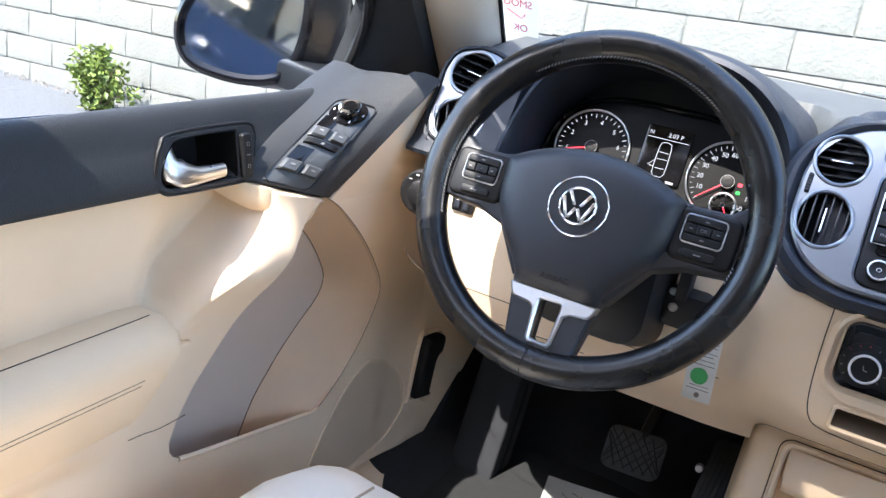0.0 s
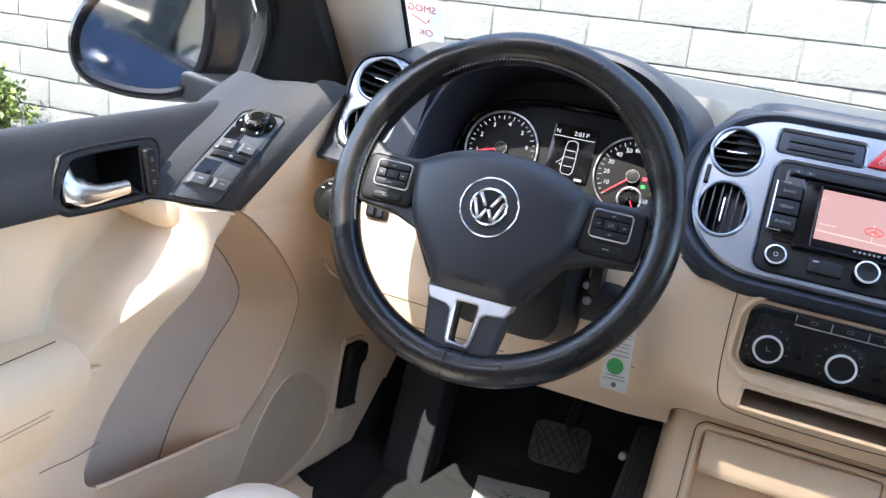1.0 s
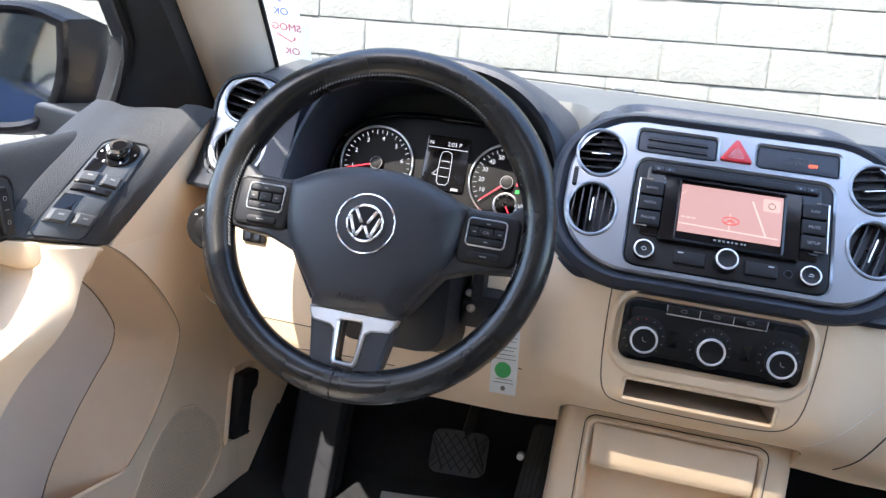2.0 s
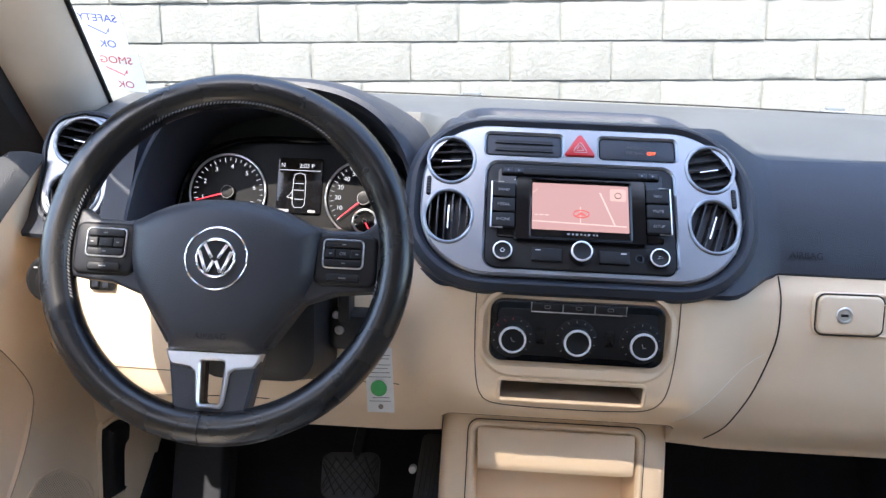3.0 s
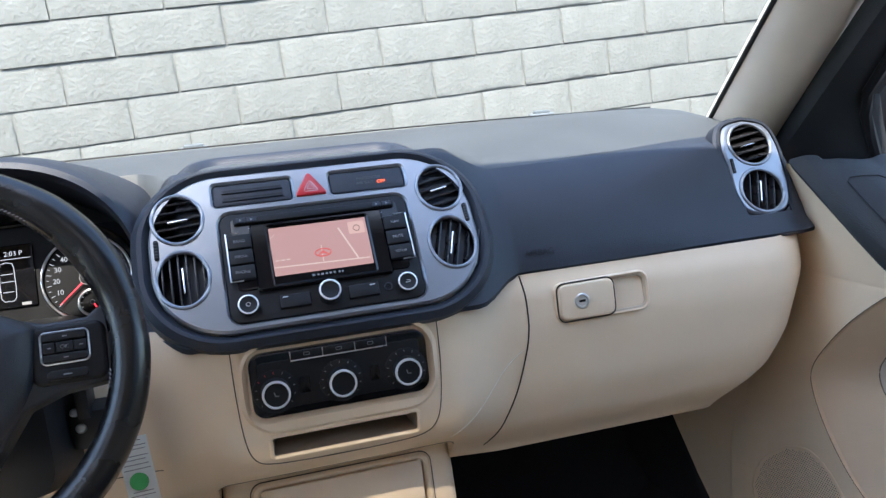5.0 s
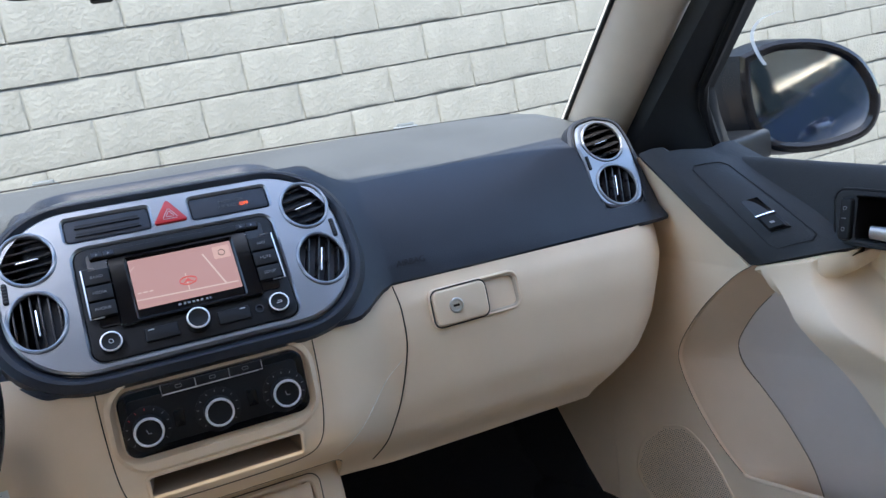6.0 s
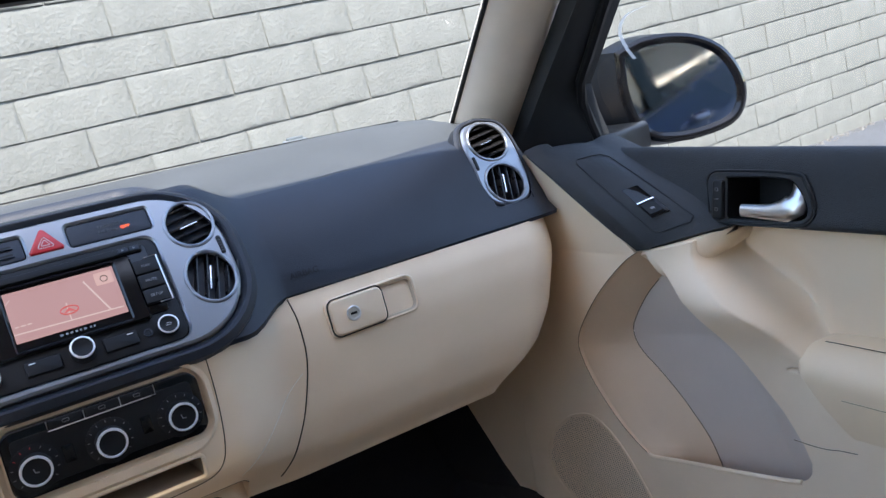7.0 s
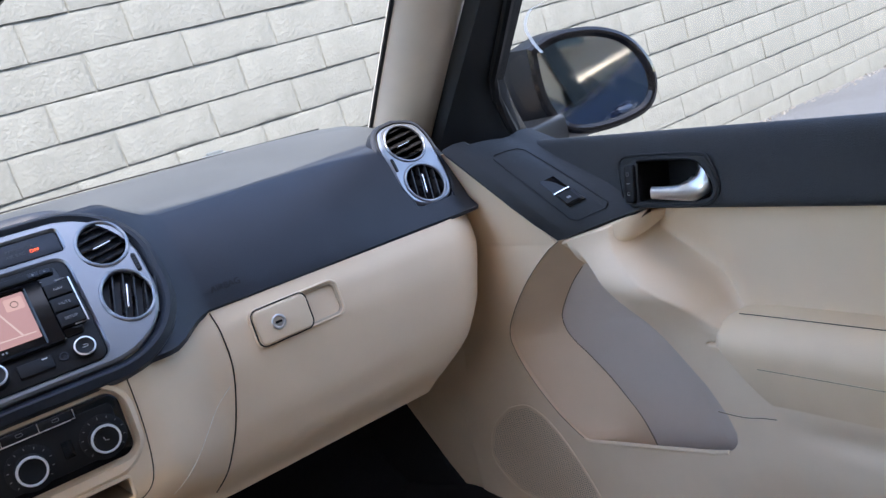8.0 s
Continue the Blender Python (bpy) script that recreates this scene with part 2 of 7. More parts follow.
def holed(outer, holes, m, z0, z1, lip=0.0, bm=None, surf=None):
    """A plate with real openings; surf(x, y) may bend its face."""
    bm = bm or bmesh.new()
    surf = surf or (lambda x, y: 0.0)
    edges, walls = [], []
    for k, loop in enumerate((outer, *holes)):
        if lip:
            flat_loop = inset(loop, lip if k == 0 else -lip)
        else:
            flat_loop = loop
        top = [bm.verts.new(m @ Vector((x, y, z1 + surf(x, y)))) for x, y in flat_loop]
        mid = [bm.verts.new(m @ Vector((x, y, z1 - lip + surf(x, y)))) for x, y in loop]
        low = [bm.verts.new(m @ Vector((x, y, z0 + surf(x, y)))) for x, y in loop]
        c = len(loop)
        for i in range(c):
            j = (i + 1) % c
            edges.append(bm.edges.new((top[i], top[j])))
            if lip:
                walls.append((top[i], top[j], mid[j], mid[i]))
            walls.append((mid[i], mid[j], low[j], low[i]) if lip else (top[i], top[j], low[j], low[i]))
        if not lip:
            for v in mid:
                bm.verts.remove(v)
    bmesh.ops.triangle_fill(bm, use_beauty=True, edges=edges)
    for w in walls:
        bm.faces.new(w)
    return bm


def tube(pts, r, closed=False, n=8, bm=None, squash=1.0, up=(0, 0, 1)):
    bm = bm or bmesh.new()
    pts = [Vector(p) for p in pts]
    k, rows = len(pts), []
    for i, p in enumerate(pts):
        d = (pts[(i + 1) % k] - pts[i - 1]) if closed else (pts[min(i + 1, k - 1)] - pts[max(i - 1, 0)])
        d.normalize()
        a = d.cross(Vector(up))
        if a.length < 1e-4:
            a = d.cross(Vector((0, 1, 0.3)))
        a.normalize()
        b = a.cross(d)
        rad = r(i / (k - 1)) if callable(r) else r
        rows.append([p + rad * (math.cos(2 * math.pi * j / n) * a + squash * math.sin(2 * math.pi * j / n) * b) for j in range(n)])
    if closed:
        rows.append(None)
        vs = [[bm.verts.new(q) for q in row] for row in rows[:-1]]
        vs.append(vs[0])
    else:
        vs = [[bm.verts.new(q) for q in row] for row in rows]
    for a, b in zip(vs, vs[1:]):
        for j in range(n):
            bm.faces.new((a[j], a[(j + 1) % n], b[(j + 1) % n], b[j]))
    if not closed:
        bm.faces.new(vs[0][::-1])
        bm.faces.new(vs[-1])
    return bm


def lathe(profile, m, n=32, bm=None, squash=1.0, caps=True):
    """profile: (radius, height) pairs, turned round the axis of m."""
    bm = bm or bmesh.new()
    rows = []
    for r, h in profile:
        rows.append([m @ Vector((r * math.cos(2 * math.pi * j / n), squash * r * math.sin(2 * math.pi * j / n), h)) for j in range(n)])
    quad_grid(rows, bm, close=True)
    bm.verts.ensure_lookup_table()
    k = len(bm.verts)
    if caps and profile[-1][0] > 1e-6:
        bm.faces.new([bm.verts[k - n + j] for j in range(n)])
    if caps and profile[0][0] > 1e-6:
        base = k - n * len(profile)
        bm.faces.new([bm.verts[base + n - 1 - j] for j in range(n)])
    return bm


def block(size, m, bevel=0.0, bm=None):
    """A box with rounded edges, its middle at m."""
    x, y, z = (s / 2 for s in size)
    t = bmesh.new()
    bmesh.ops.create_cube(t, size=1)
    bmesh.ops.scale(t, vec=size, verts=t.verts)
    if bevel:
        bmesh.ops.bevel(t, geom=t.edges[:], offset=bevel, segments=2, profile=0.6, affect="EDGES")
    bmesh.ops.transform(t, matrix=m, verts=t.verts)
    if bm is None:
        return t
    me = bpy.data.meshes.new("tmp")
    t.to_mesh(me)
    t.free()
    bm.from_mesh(me)
    bpy.data.meshes.remove(me)
    return bm


def lettering(body, size, m, mat, parent, label="", name="lettering", align="CENTER", mirror=False):
    c = bpy.data.curves.new(name, "FONT")
    c.body, c.size, c.align_x, c.align_y, c.extrude = body, size, align, "CENTER", 0.00015
    ob = link(name, c, mat, parent, label)
    ob.matrix_basis = m @ Matrix.Diagonal((-1 if mirror else 1, 1, 1, 1))
    return ob


def at(m, x, y, z=0.0):
    return m @ Matrix.Translation((x, y, z))


def ramp_to(a, b, x):
    t = min(max((x - a) / (b - a), 0.0), 1.0)
    return t * t * (3 - 2 * t)


def lerp_table(x, xs, ys):
    return float(np.interp(x, xs, ys))


def smooth_path(pts, n=8):
    """A Catmull-Rom line through the points."""
    pts = [Vector(p) for p in pts]
    out = []
    for i in range(len(pts) - 1):
        p0, p1, p2, p3 = pts[max(i - 1, 0)], pts[i], pts[i + 1], pts[min(i + 2, len(pts) - 1)]
        for k in range(n):
            t = k / n
            out.append(0.5 * ((2 * p1) + (p2 - p0) * t + (2 * p0 - 5 * p1 + 4 * p2 - p3) * t * t + (3 * p1 - p0 - 3 * p2 + p3) * t ** 3))
    out.append(pts[-1])
    return out


# ---- outdoors: ground, block wall ----
def ground_z(x):
    return 0.245 + 0.0135 * x


GREY = 60.0
bm = quad_grid([[(x, y, ground_z(x)) for x in (-GREY, -12, -6, -3, 0, 3, 6, 12, GREY)] for y in (-GREY, -12, -6, -3, 0, 2, 4, 12, GREY)])
tagged(part("ground", bm, ASPHALT), "weathered grey asphalt parking lot", "ground", kind="structure")

# the wall runs along E1, courses climb a little with respect to the car
W0 = Vector((0.0, 2.408, 1.2807))
E1 = Vector((1.0, 0.0076, 0.0447)).normalized()
EN = Vector((-0.0076, 1.0, 0.0)).normalized()
E3 = E1.cross(EN).normalized()
WALL = Matrix((E1, EN, E3)).transposed().to_4x4()
WALL.translation = W0
CL, CH, GAP = 0.4104, 0.15705, 0.0050
block_wall = tagged(part("wall_north", block((18.6, 0.18, 3.4), WALL @ Matrix.Translation((1.3, 0.096, 0.42))), MORTAR, flat=True),
                    "long sunlit wall of pale painted slump blocks", "wall", kind="structure")


def block_mesh(seed, length):
    rnd = random.Random(seed)
    us = [-1, -0.992, -0.93, -0.7, -0.45, -0.2, 0.05, 0.3, 0.55, 0.75, 0.93, 0.992, 1]
    vs_ = [-1, -0.98, -0.8, -0.4, 0.0, 0.4, 0.78, 0.97, 1]
    nx, nz = len(us) - 1, len(vs_) - 1
    hx, hz = (length - GAP) / 2, (CH - GAP) / 2
    rows = []
    for j in range(nz + 1):
        row = []
        for i in range(nx + 1):
            u, v = us[i], vs_[j]
            edge = max(abs(u), abs(v))
            p = Vector((u * hx, 0, v * hz))
            bulge = 0.0022 * (1 - v ** 8) * (1 - abs(u) ** 30) - 0.0028 * v
            bulge += 0.0018 * noise.noise(Vector((u * 2.3 + seed * 7.1, v * 1.7, seed * 3.3)))
            bulge += 0.0024 * noise.noise(Vector((u * 6 + seed, v * 5, seed)))
            if abs(v) == 1:
                p.z += 0.0035 * noise.noise(Vector((u * 3.1, v * 9 + seed * 2.7, 0.5)))
            if abs(u) == 1:
                p.x += 0.0035 * noise.noise(Vector((v * 2.1, u * 9 + seed * 1.3, 2.5)))
            p.y = -bulge if edge < 0.999 else 0.0030
            row.append(p)
        rows.append(row)
    b = quad_grid(rows)
    vs = list(b.verts)
    border = [vs[i] for i in range(nx + 1)] + [vs[(j + 1) * (nx + 1) - 1] for j in range(1, nz + 1)] \
        + [vs[nz * (nx + 1) + i] for i in range(nx - 1, -1, -1)] + [vs[j * (nx + 1)] for j in range(nz - 1, 0, -1)]
    low = [b.verts.new((v.co.x, 0.020, v.co.z)) for v in border]
    for i in range(len(border)):
        j = (i + 1) % len(border)
        b.faces.new((border[i], border[j], low[j], low[i]))
    bmesh.ops.recalc_face_normals(b, faces=b.faces)
    me = bpy.data.meshes.new("block")
    b.to_mesh(me)
    b.free()
    me.shade_smooth()
    me.set_sharp_from_angle(angle=radians(60))
    me.materials.append(BLOCK)
    return me


# ---- dashboard ----
FACE = basis((0, 0, 1.13), (1, 0, 0), (0, 0.6, 0.8))          # plane of the centre bezel
dash = thing("dashboard", (0, 0.1, 0.78), "dark grey padded dashboard over a beige lower panel", "dashboard")


def pad_profile(x):
    a = abs(x)
    far = [(0.52, 1.10), (0.44, 1.140), (0.375, 1.156), (0.30, 1.1595), (0.21, 1.157)]
    w = ramp_to(0.40, 0.21, a)
    side = [(0.13, 1.1415), (0.080, 1.1300), (0.052, 1.1230 - 0.002 * w), (0.037, 1.1190 - 0.011 * w), (0.023, 1.1165 - 0.001 * w), (0.010, 1.1070), (-0.010, 1.088), (-0.032, 1.060),
            (-0.049, 1.032), (-0.060, 1.010), (-0.064, 0.9965), (-0.061, 0.991), (-0.03, 0.988)]
    mid = [(0.13, 1.143), (0.10, 1.140), (0.055, 1.146), (0.030, 1.149), (0.010, 1.143), (-0.004, 1.125), (-0.025, 1.095), (-0.05, 1.06),
           (-0.075, 1.025), (-0.098, 0.994), (-0.110, 0.979), (-0.108, 0.973), (-0.07, 0.970)]
    cavity = [(0.17, 1.152), (0.15, 1.145), (0.14, 1.12), (0.135, 1.09), (0.13, 1.06), (0.125, 1.03), (0.115, 1.005), (0.09, 0.990),
              (0.05, 0.985), (0.0, 0.99), (-0.045, 0.9985), (-0.058, 0.993), (-0.03, 0.988)]
    end = [(0.15, 1.146), (0.10, 1.137), (0.065, 1.1295), (0.040, 1.1240), (0.008, 1.1155), (-0.004, 1.104), (-0.016, 1.086), (-0.028, 1.062),
           (-0.040, 1.034), (-0.053, 1.010), (-0.060, 0.9965), (-0.058, 0.991), (-0.03, 0.988)]

    def mixp(p, q, w):
        return [(u[0] * (1 - w) + v[0] * w, u[1] * (1 - w) + v[1] * w) for u, v in zip(p, q)]
    if x > 0:
        body = mixp(mid, side, ramp_to(0.165, 0.235, a))
        body = mixp(body, end, ramp_to(0.40, 0.55, a))
    else:
        body = mixp(mid, cavity, ramp_to(0.150, 0.205, a))
        body = mixp(body, end, ramp_to(0.520, 0.535, a))
    rounding = max(0.0, (a - 0.615) / 0.05)
    drop = 0.022 * rounding ** 2
    far = [(y, z - 0.05 * max(0, a - 0.45) ** 1.5 - drop) for y, z in far]
    body = [(y + 0.018 * rounding ** 2 * (1 if z > 1.0 else 0.4), z - drop * max(0.0, min(1.0, (z - 1.05) / 0.08))) for y, z in body]
    return far + body


xs = sorted(set([round(v, 4) for v in np.linspace(-0.665, 0.665, 96)] + [-0.52, -0.535, 0.165, 0.235]
                + [round(q * v, 4) for q in (-1, 1) for v in np.linspace(0.552, 0.652, 24)] + [round(v, 4) for v in np.linspace(-0.21, -0.15, 13)]))
part("top_pad", quad_grid([[(x, y, z) for y, z in pad_profile(x)[:9]] for x in xs if x >= -0.165]), SUNLIT_TOP, dash, "dash top, lightened to stand for sun and haze")
cut = max(k for k, x in enumerate(xs) if x < -0.165) + 2
part("cowl_pad", quad_grid([[(x, y, z) for y, z in pad_profile(x)[:9]] for x in xs[:cut]]), SUNLIT_TOP, dash)
END_VENTS = [(1, 0.598, -0.012, 1.0795), (-1, -0.606, -0.016, 1.071)]


def end_frame(s, ox, oy, oz):
    return basis((ox, oy, oz), (1, 0.0, 0), (-0.05 * s, 0.42, 0.90)) @ Matrix.Rotation(radians(-3 * s), 4, "Z")


def pad_face(x):
    """The face of the pad, hollowed out behind the vents at its ends."""
    prof = pad_profile(x)[8:]
    fine = [prof[0]]
    for p, q in zip(prof, prof[1:]):
        fine += [((p[0] + q[0]) / 2, (p[1] + q[1]) / 2), q]
    out = []
    for y, z in fine:
        p = Vector((x, y, z))
        for v in END_VENTS:
            f = end_frame(*v)
            q = f.inverted() @ p
            if (abs(q.x) / 0.038) ** 4 + (abs(q.y) / 0.065) ** 4 < 1 and q.z > -0.05:
                p = f @ Vector((q.x, q.y, -0.05))
        out.append(p)
    return out


bm = quad_grid([pad_face(x) for x in xs])
for x in (xs[0], xs[-1]):
    prof = pad_profile(x)
    vs = [bm.verts.new((x, y, z)) for y, z in prof]
    bm.faces.new(vs)
part("upper_pad", bm, DARK, dash)

# storage tray in the top of the pad, in the middle: raised rim and a shallow floor
TRAY = basis((0.0, 0.093, 1.1465), (1, 0, 0), (0, 1.0, 0.12))
rim_line = rrect(0.275, 0.095, 0.036, n=8)
rows = []
for d, h in ((-0.018, -0.008), (-0.009, 0.0005), (-0.003, 0.0038), (0.001, 0.0045), (0.005, 0.003), (0.009, -0.001), (0.013, -0.005)):
    rows.append([TRAY @ Vector((x * (1 - 1.2 * y), y, h)) for x, y in inset(rim_line, d)])
part("tray_rim", quad_grid(rows, close=True), DARK, dash)
part("tray_floor", slab([(x * (1 - 1.2 * y), y) for x, y in inset(rim_line, 0.010)], TRAY, -0.010, -0.0035), SUNLIT_TOP, dash, "smooth floor of the top tray in the lightened dash colour")
bm = tube(smooth_path([(-0.62, 0.30, 1.1585), (-0.3, 0.325, 1.161), (0.0, 0.33, 1.1615), (0.3, 0.325, 1.161), (0.62, 0.295, 1.157)], 10), 0.0012)
part("demister_slot", bm, BLACK, dash)

# centre pod round the bezel
pod_outline = rrect(0.404, 0.224, 0.096, n=12, cy=-0.0845)
bm = holed(pod_outline, [rrect(0.366, 0.192, 0.080, n=12, cy=-0.084)], FACE, -0.06, 0.008, 0.007)
part("centre_surround", bm, DARK, dash)

# instrument hood
HX, HW = -0.36, 0.176


def arch(s, w, h, base):
    """A point of the arch: s from -1 (left foot) to 1 (right foot)."""
    a = math.pi / 2 * (1 - s)
    c, d = math.cos(a), math.sin(a)
    return HX + w * math.copysign(abs(c) ** 0.78, c), base + h * abs(d) ** 0.78


rows = []
for w, h, base, y in ((0.150, 0.135, 1.0, 0.098), (0.158, 0.150, 1.0, 0.06), (0.165, 0.166, 1.0, 0.02), (0.1685, 0.1735, 1.0, -0.006), (0.172, 0.181, 1.0, -0.014),
                      (0.177, 0.187, 1.0, -0.010), (0.181, 0.190, 1.0, 0.004), (0.187, 0.188, 1.0, 0.05), (0.193, 0.178, 1.0, 0.12), (0.198, 0.160, 1.0, 0.20)):
    row = []
    for i in range(49):
        s = -1 + 2 * i / 48
        x, z = arch(s, w, h, base)
        # the right flank spreads towards the centre pod
        if s > 0 and y > 0.03:
            x += 1.05 * (y - 0.03) * s ** 2 * (0.35 if y < 0.1 else 0.30)
        # the feet lean towards the driver at the bottom
        row.append((x, y - 0.055 * max(0.0, (1.12 - z) / 0.12) ** 1.3 * (1 if y < 0.05 else 0.3), z))
    rows.append(row)
part("instrument_hood", quad_grid(rows), DARK, dash)


# beige lower panel: depth y over the plane of x and z
def low_y(x, z):
    return sum(low_raw(x, z + d) for d in (-0.012, -0.006, 0.0, 0.006, 0.012)) / 5


def low_raw(x, z):
    side = lerp_table(z, [0.757, 0.782, 0.80, 0.85, 0.93, 0.975, 0.9935], [-0.030, -0.052, -0.068, -0.082, -0.084, -0.074, -0.060])
    mid = lerp_table(z, [0.757, 0.785, 0.815, 0.845, 0.87, 0.90, 0.975, 0.9935], [-0.02, -0.045, -0.095, -0.119, -0.123, -0.118, -0.109, -0.106])
    w = ramp_to(0.215, 0.120, abs(x))
    y = side * (1 - w) + mid * w
    e = max(0.0, (abs(x) - 0.575) / 0.09)
    return y + 0.07 * e * e


def low_end(z, left):
    if left:
        return lerp_table(z, [0.757, 0.793, 0.849, 0.92, 0.99], [0.505, 0.552, 0.612, 0.646, 0.664])
    return lerp_table(z, [0.757, 0.792, 0.82, 0.868, 0.941, 0.99], [0.5515, 0.588, 0.624, 0.651, 0.674, 0.677])


CUB = (-0.083, 0.081, 0.8450, 0.8715)
NOTCH = (-0.148, 0.135)


def notch_top(x):
    """Upper edge of the arch in the panel's foot that takes the console."""
    e = min(x - NOTCH[0], NOTCH[1] - x)
    return 0.807 - 0.016 * max(0.0, 1 - e / 0.016) ** 2


xs = sorted(set([round(v, 4) for v in np.linspace(-0.664, 0.664, 190)] + [CUB[0], CUB[1], NOTCH[0], NOTCH[0] - 0.0006, NOTCH[0] + 0.002, NOTCH[0] + 0.005, NOTCH[1] - 0.005, NOTCH[1] - 0.002, NOTCH[1], NOTCH[1] + 0.0006]))
zs = sorted(set([round(v, 4) for v in np.linspace(0.757, 0.9935, 55)] + [CUB[2], CUB[3]]))
bm = bmesh.new()
grid = []
for z in zs:
    row = []
    for x in xs:
        a = abs(x)
        if a > 0.42:
            a = 0.42 + (a - 0.42) * (low_end(z, x < 0) - 0.42) / (0.664 - 0.42)
        q = math.copysign(a, x)
        z1 = max(z, notch_top(x)) if NOTCH[0] <= x <= NOTCH[1] else z
        row.append(bm.verts.new((q, low_y(x, z1), z1)))
    grid.append(row)
for j in range(len(zs) - 1):
    for i in range(len(xs) - 1):
        if CUB[0] <= xs[i] and xs[i + 1] <= CUB[1] and CUB[2] <= zs[j] and zs[j + 1] <= CUB[3]:
            continue
        if NOTCH[0] <= xs[i] and xs[i + 1] <= NOTCH[1] and zs[j + 1] <= min(notch_top(xs[i]), notch_top(xs[i + 1])):
            continue
        bm.faces.new((grid[j][i], grid[j][i + 1], grid[j + 1][i + 1], grid[j + 1][i]))
# end faces run forward to the bulkhead
for col in (0, -1):
    vs = [grid[j][col] for j in range(len(zs))]
    back = [bm.verts.new((v.co.x * 1.0, 0.36, v.co.z)) for v in vs]
    for a in range(len(vs) - 1):
        bm.faces.new((vs[a], vs[a + 1], back[a + 1], back[a]))
vs = grid[0]
back = [bm.verts.new((v.co.x, 0.36, max(0.775, v.co.z + 0.012))) for v in vs]
for a in range(len(vs) - 1):
    bm.faces.new((vs[a], vs[a + 1], back[a + 1], back[a]))
part("lower_panel", bm, BEIGE, dash)


def on_low(pts, off=0.0):
    """Points (x, z) laid on the beige panel."""
    return [(x, low_y(x, z) - off, z) for x, z in pts]


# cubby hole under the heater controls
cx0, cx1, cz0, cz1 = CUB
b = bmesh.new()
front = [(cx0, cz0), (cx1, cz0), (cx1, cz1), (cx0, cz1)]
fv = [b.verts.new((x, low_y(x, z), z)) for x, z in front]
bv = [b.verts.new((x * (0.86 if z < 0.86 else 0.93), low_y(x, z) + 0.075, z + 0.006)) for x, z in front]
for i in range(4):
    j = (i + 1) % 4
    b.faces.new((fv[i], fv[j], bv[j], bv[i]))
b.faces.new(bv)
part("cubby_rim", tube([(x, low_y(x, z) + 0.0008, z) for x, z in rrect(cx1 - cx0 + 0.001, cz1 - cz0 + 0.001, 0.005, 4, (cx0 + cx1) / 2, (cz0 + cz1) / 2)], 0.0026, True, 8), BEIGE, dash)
# panel beige darkened to brown, standing for the shade inside the hole
part("cubby_hole", b, material("cubby_shade_brown", (0.34, 0.26, 0.19), 0.6, vary=0.06), dash, "brown-beige open cubby hole, shade in its colour")


def flat_line(pts, n=10):
    return [(p.x, p.y) for p in smooth_path([(x, y, 0) for x, y in pts], n)]


def seam(pts, parent, name="seam", r=0.0006, mat=SEAM):
    return part(name, tube(pts, r, n=6), mat, parent)


seam(on_low(flat_line([(-0.113, 0.990), (-0.113, 0.93), (-0.110, 0.878), (-0.103, 0.850), (-0.088, 0.8380), (-0.05, 0.8340), (0.0, 0.833), (0.05, 0.8340),
                       (0.085, 0.8385), (0.101, 0.853), (0.109, 0.884), (0.113, 0.93), (0.113, 0.990)]), 0.0002), dash)
seam([(x, low_y(x, notch_top(x)) + 0.0006, notch_top(x)) for x in np.linspace(NOTCH[0], NOTCH[1], 60)], dash, "notch_edge", 0.0007)
seam(on_low(flat_line([(-0.655, 0.845), (-0.60, 0.8425), (-0.50, 0.8405), (-0.40, 0.840), (-0.27, 0.840), (-0.20, 0.840)])), dash)
seam(on_low(flat_line([(-0.52, 0.80), (-0.42, 0.806), (-0.36, 0.806)])), dash)

seam(on_low(flat_line([(0.121, 0.82), (0.137, 0.833), (0.156, 0.849), (0.178, 0.868), (0.2, 0.888), (0.223, 0.905)]), 0.0001), dash, "scuff_mark", 0.0004, SCUFF)

# U-shaped beige lip round the heater panel
bm = holed(rrect(0.222, 0.1090, 0.040, n=10, cy=-0.0047), [rrect(0.1955, 0.0720, 0.0155, cy=0.0)], basis((0, -0.1125, 0.930), (1, 0, 0), (0, 0.10, 0.995)), -0.010, 0.0075, 0.0068)
part("heater_surround", bm, BEIGE, dash)

# glove box: a door lying on the passenger side, its joint, its catch
glove = thing("glove_box", (0.42, -0.07, 0.80), "closed beige glove box with a lockable recessed catch", "glove box")
seam(on_low(flat_line([(0.232, 0.9925), (0.2345, 0.964), (0.231, 0.915), (0.213, 0.852), (0.186, 0.790), (0.178, 0.774)]), 0.0003), glove, "door_joint", 0.0009)
catch_at = basis((0.3105, -0.0805, 0.9555), (1, 0, 0.012), (0, 0.16, 0.987))
bm = holed(rrect(0.126, 0.050, 0.012, cx=0.022), [rrect(0.118, 0.043, 0.010, cx=0.022)], catch_at, -0.006, 0.0022, 0.0015)
part("catch_rim", bm, BEIGE, glove)
bm = bmesh.new()
rim = rrect(0.118, 0.043, 0.010, cx=0.022)
deep = rrect(0.100, 0.030, 0.010, cx=0.020)
quad_grid([[catch_at @ Vector((x, y, 0.0014)) for x, y in rim], [catch_at @ Vector((x, y, 0.0005)) for x, y in inset(rim, 0.002)], [catch_at @ Vector((x * 0.97 + 0.001, y, -0.012)) for x, y in inset(rim, 0.005)]], bm, close=True)
bm.faces.new([bm.verts.new(catch_at @ Vector((x * 0.97 + 0.001, y, -0.012))) for x, y in inset(rim, 0.005)])
part("catch_recess", bm, material("beige_recess", (0.55, 0.43, 0.31), 0.6, vary=0.05), glove)
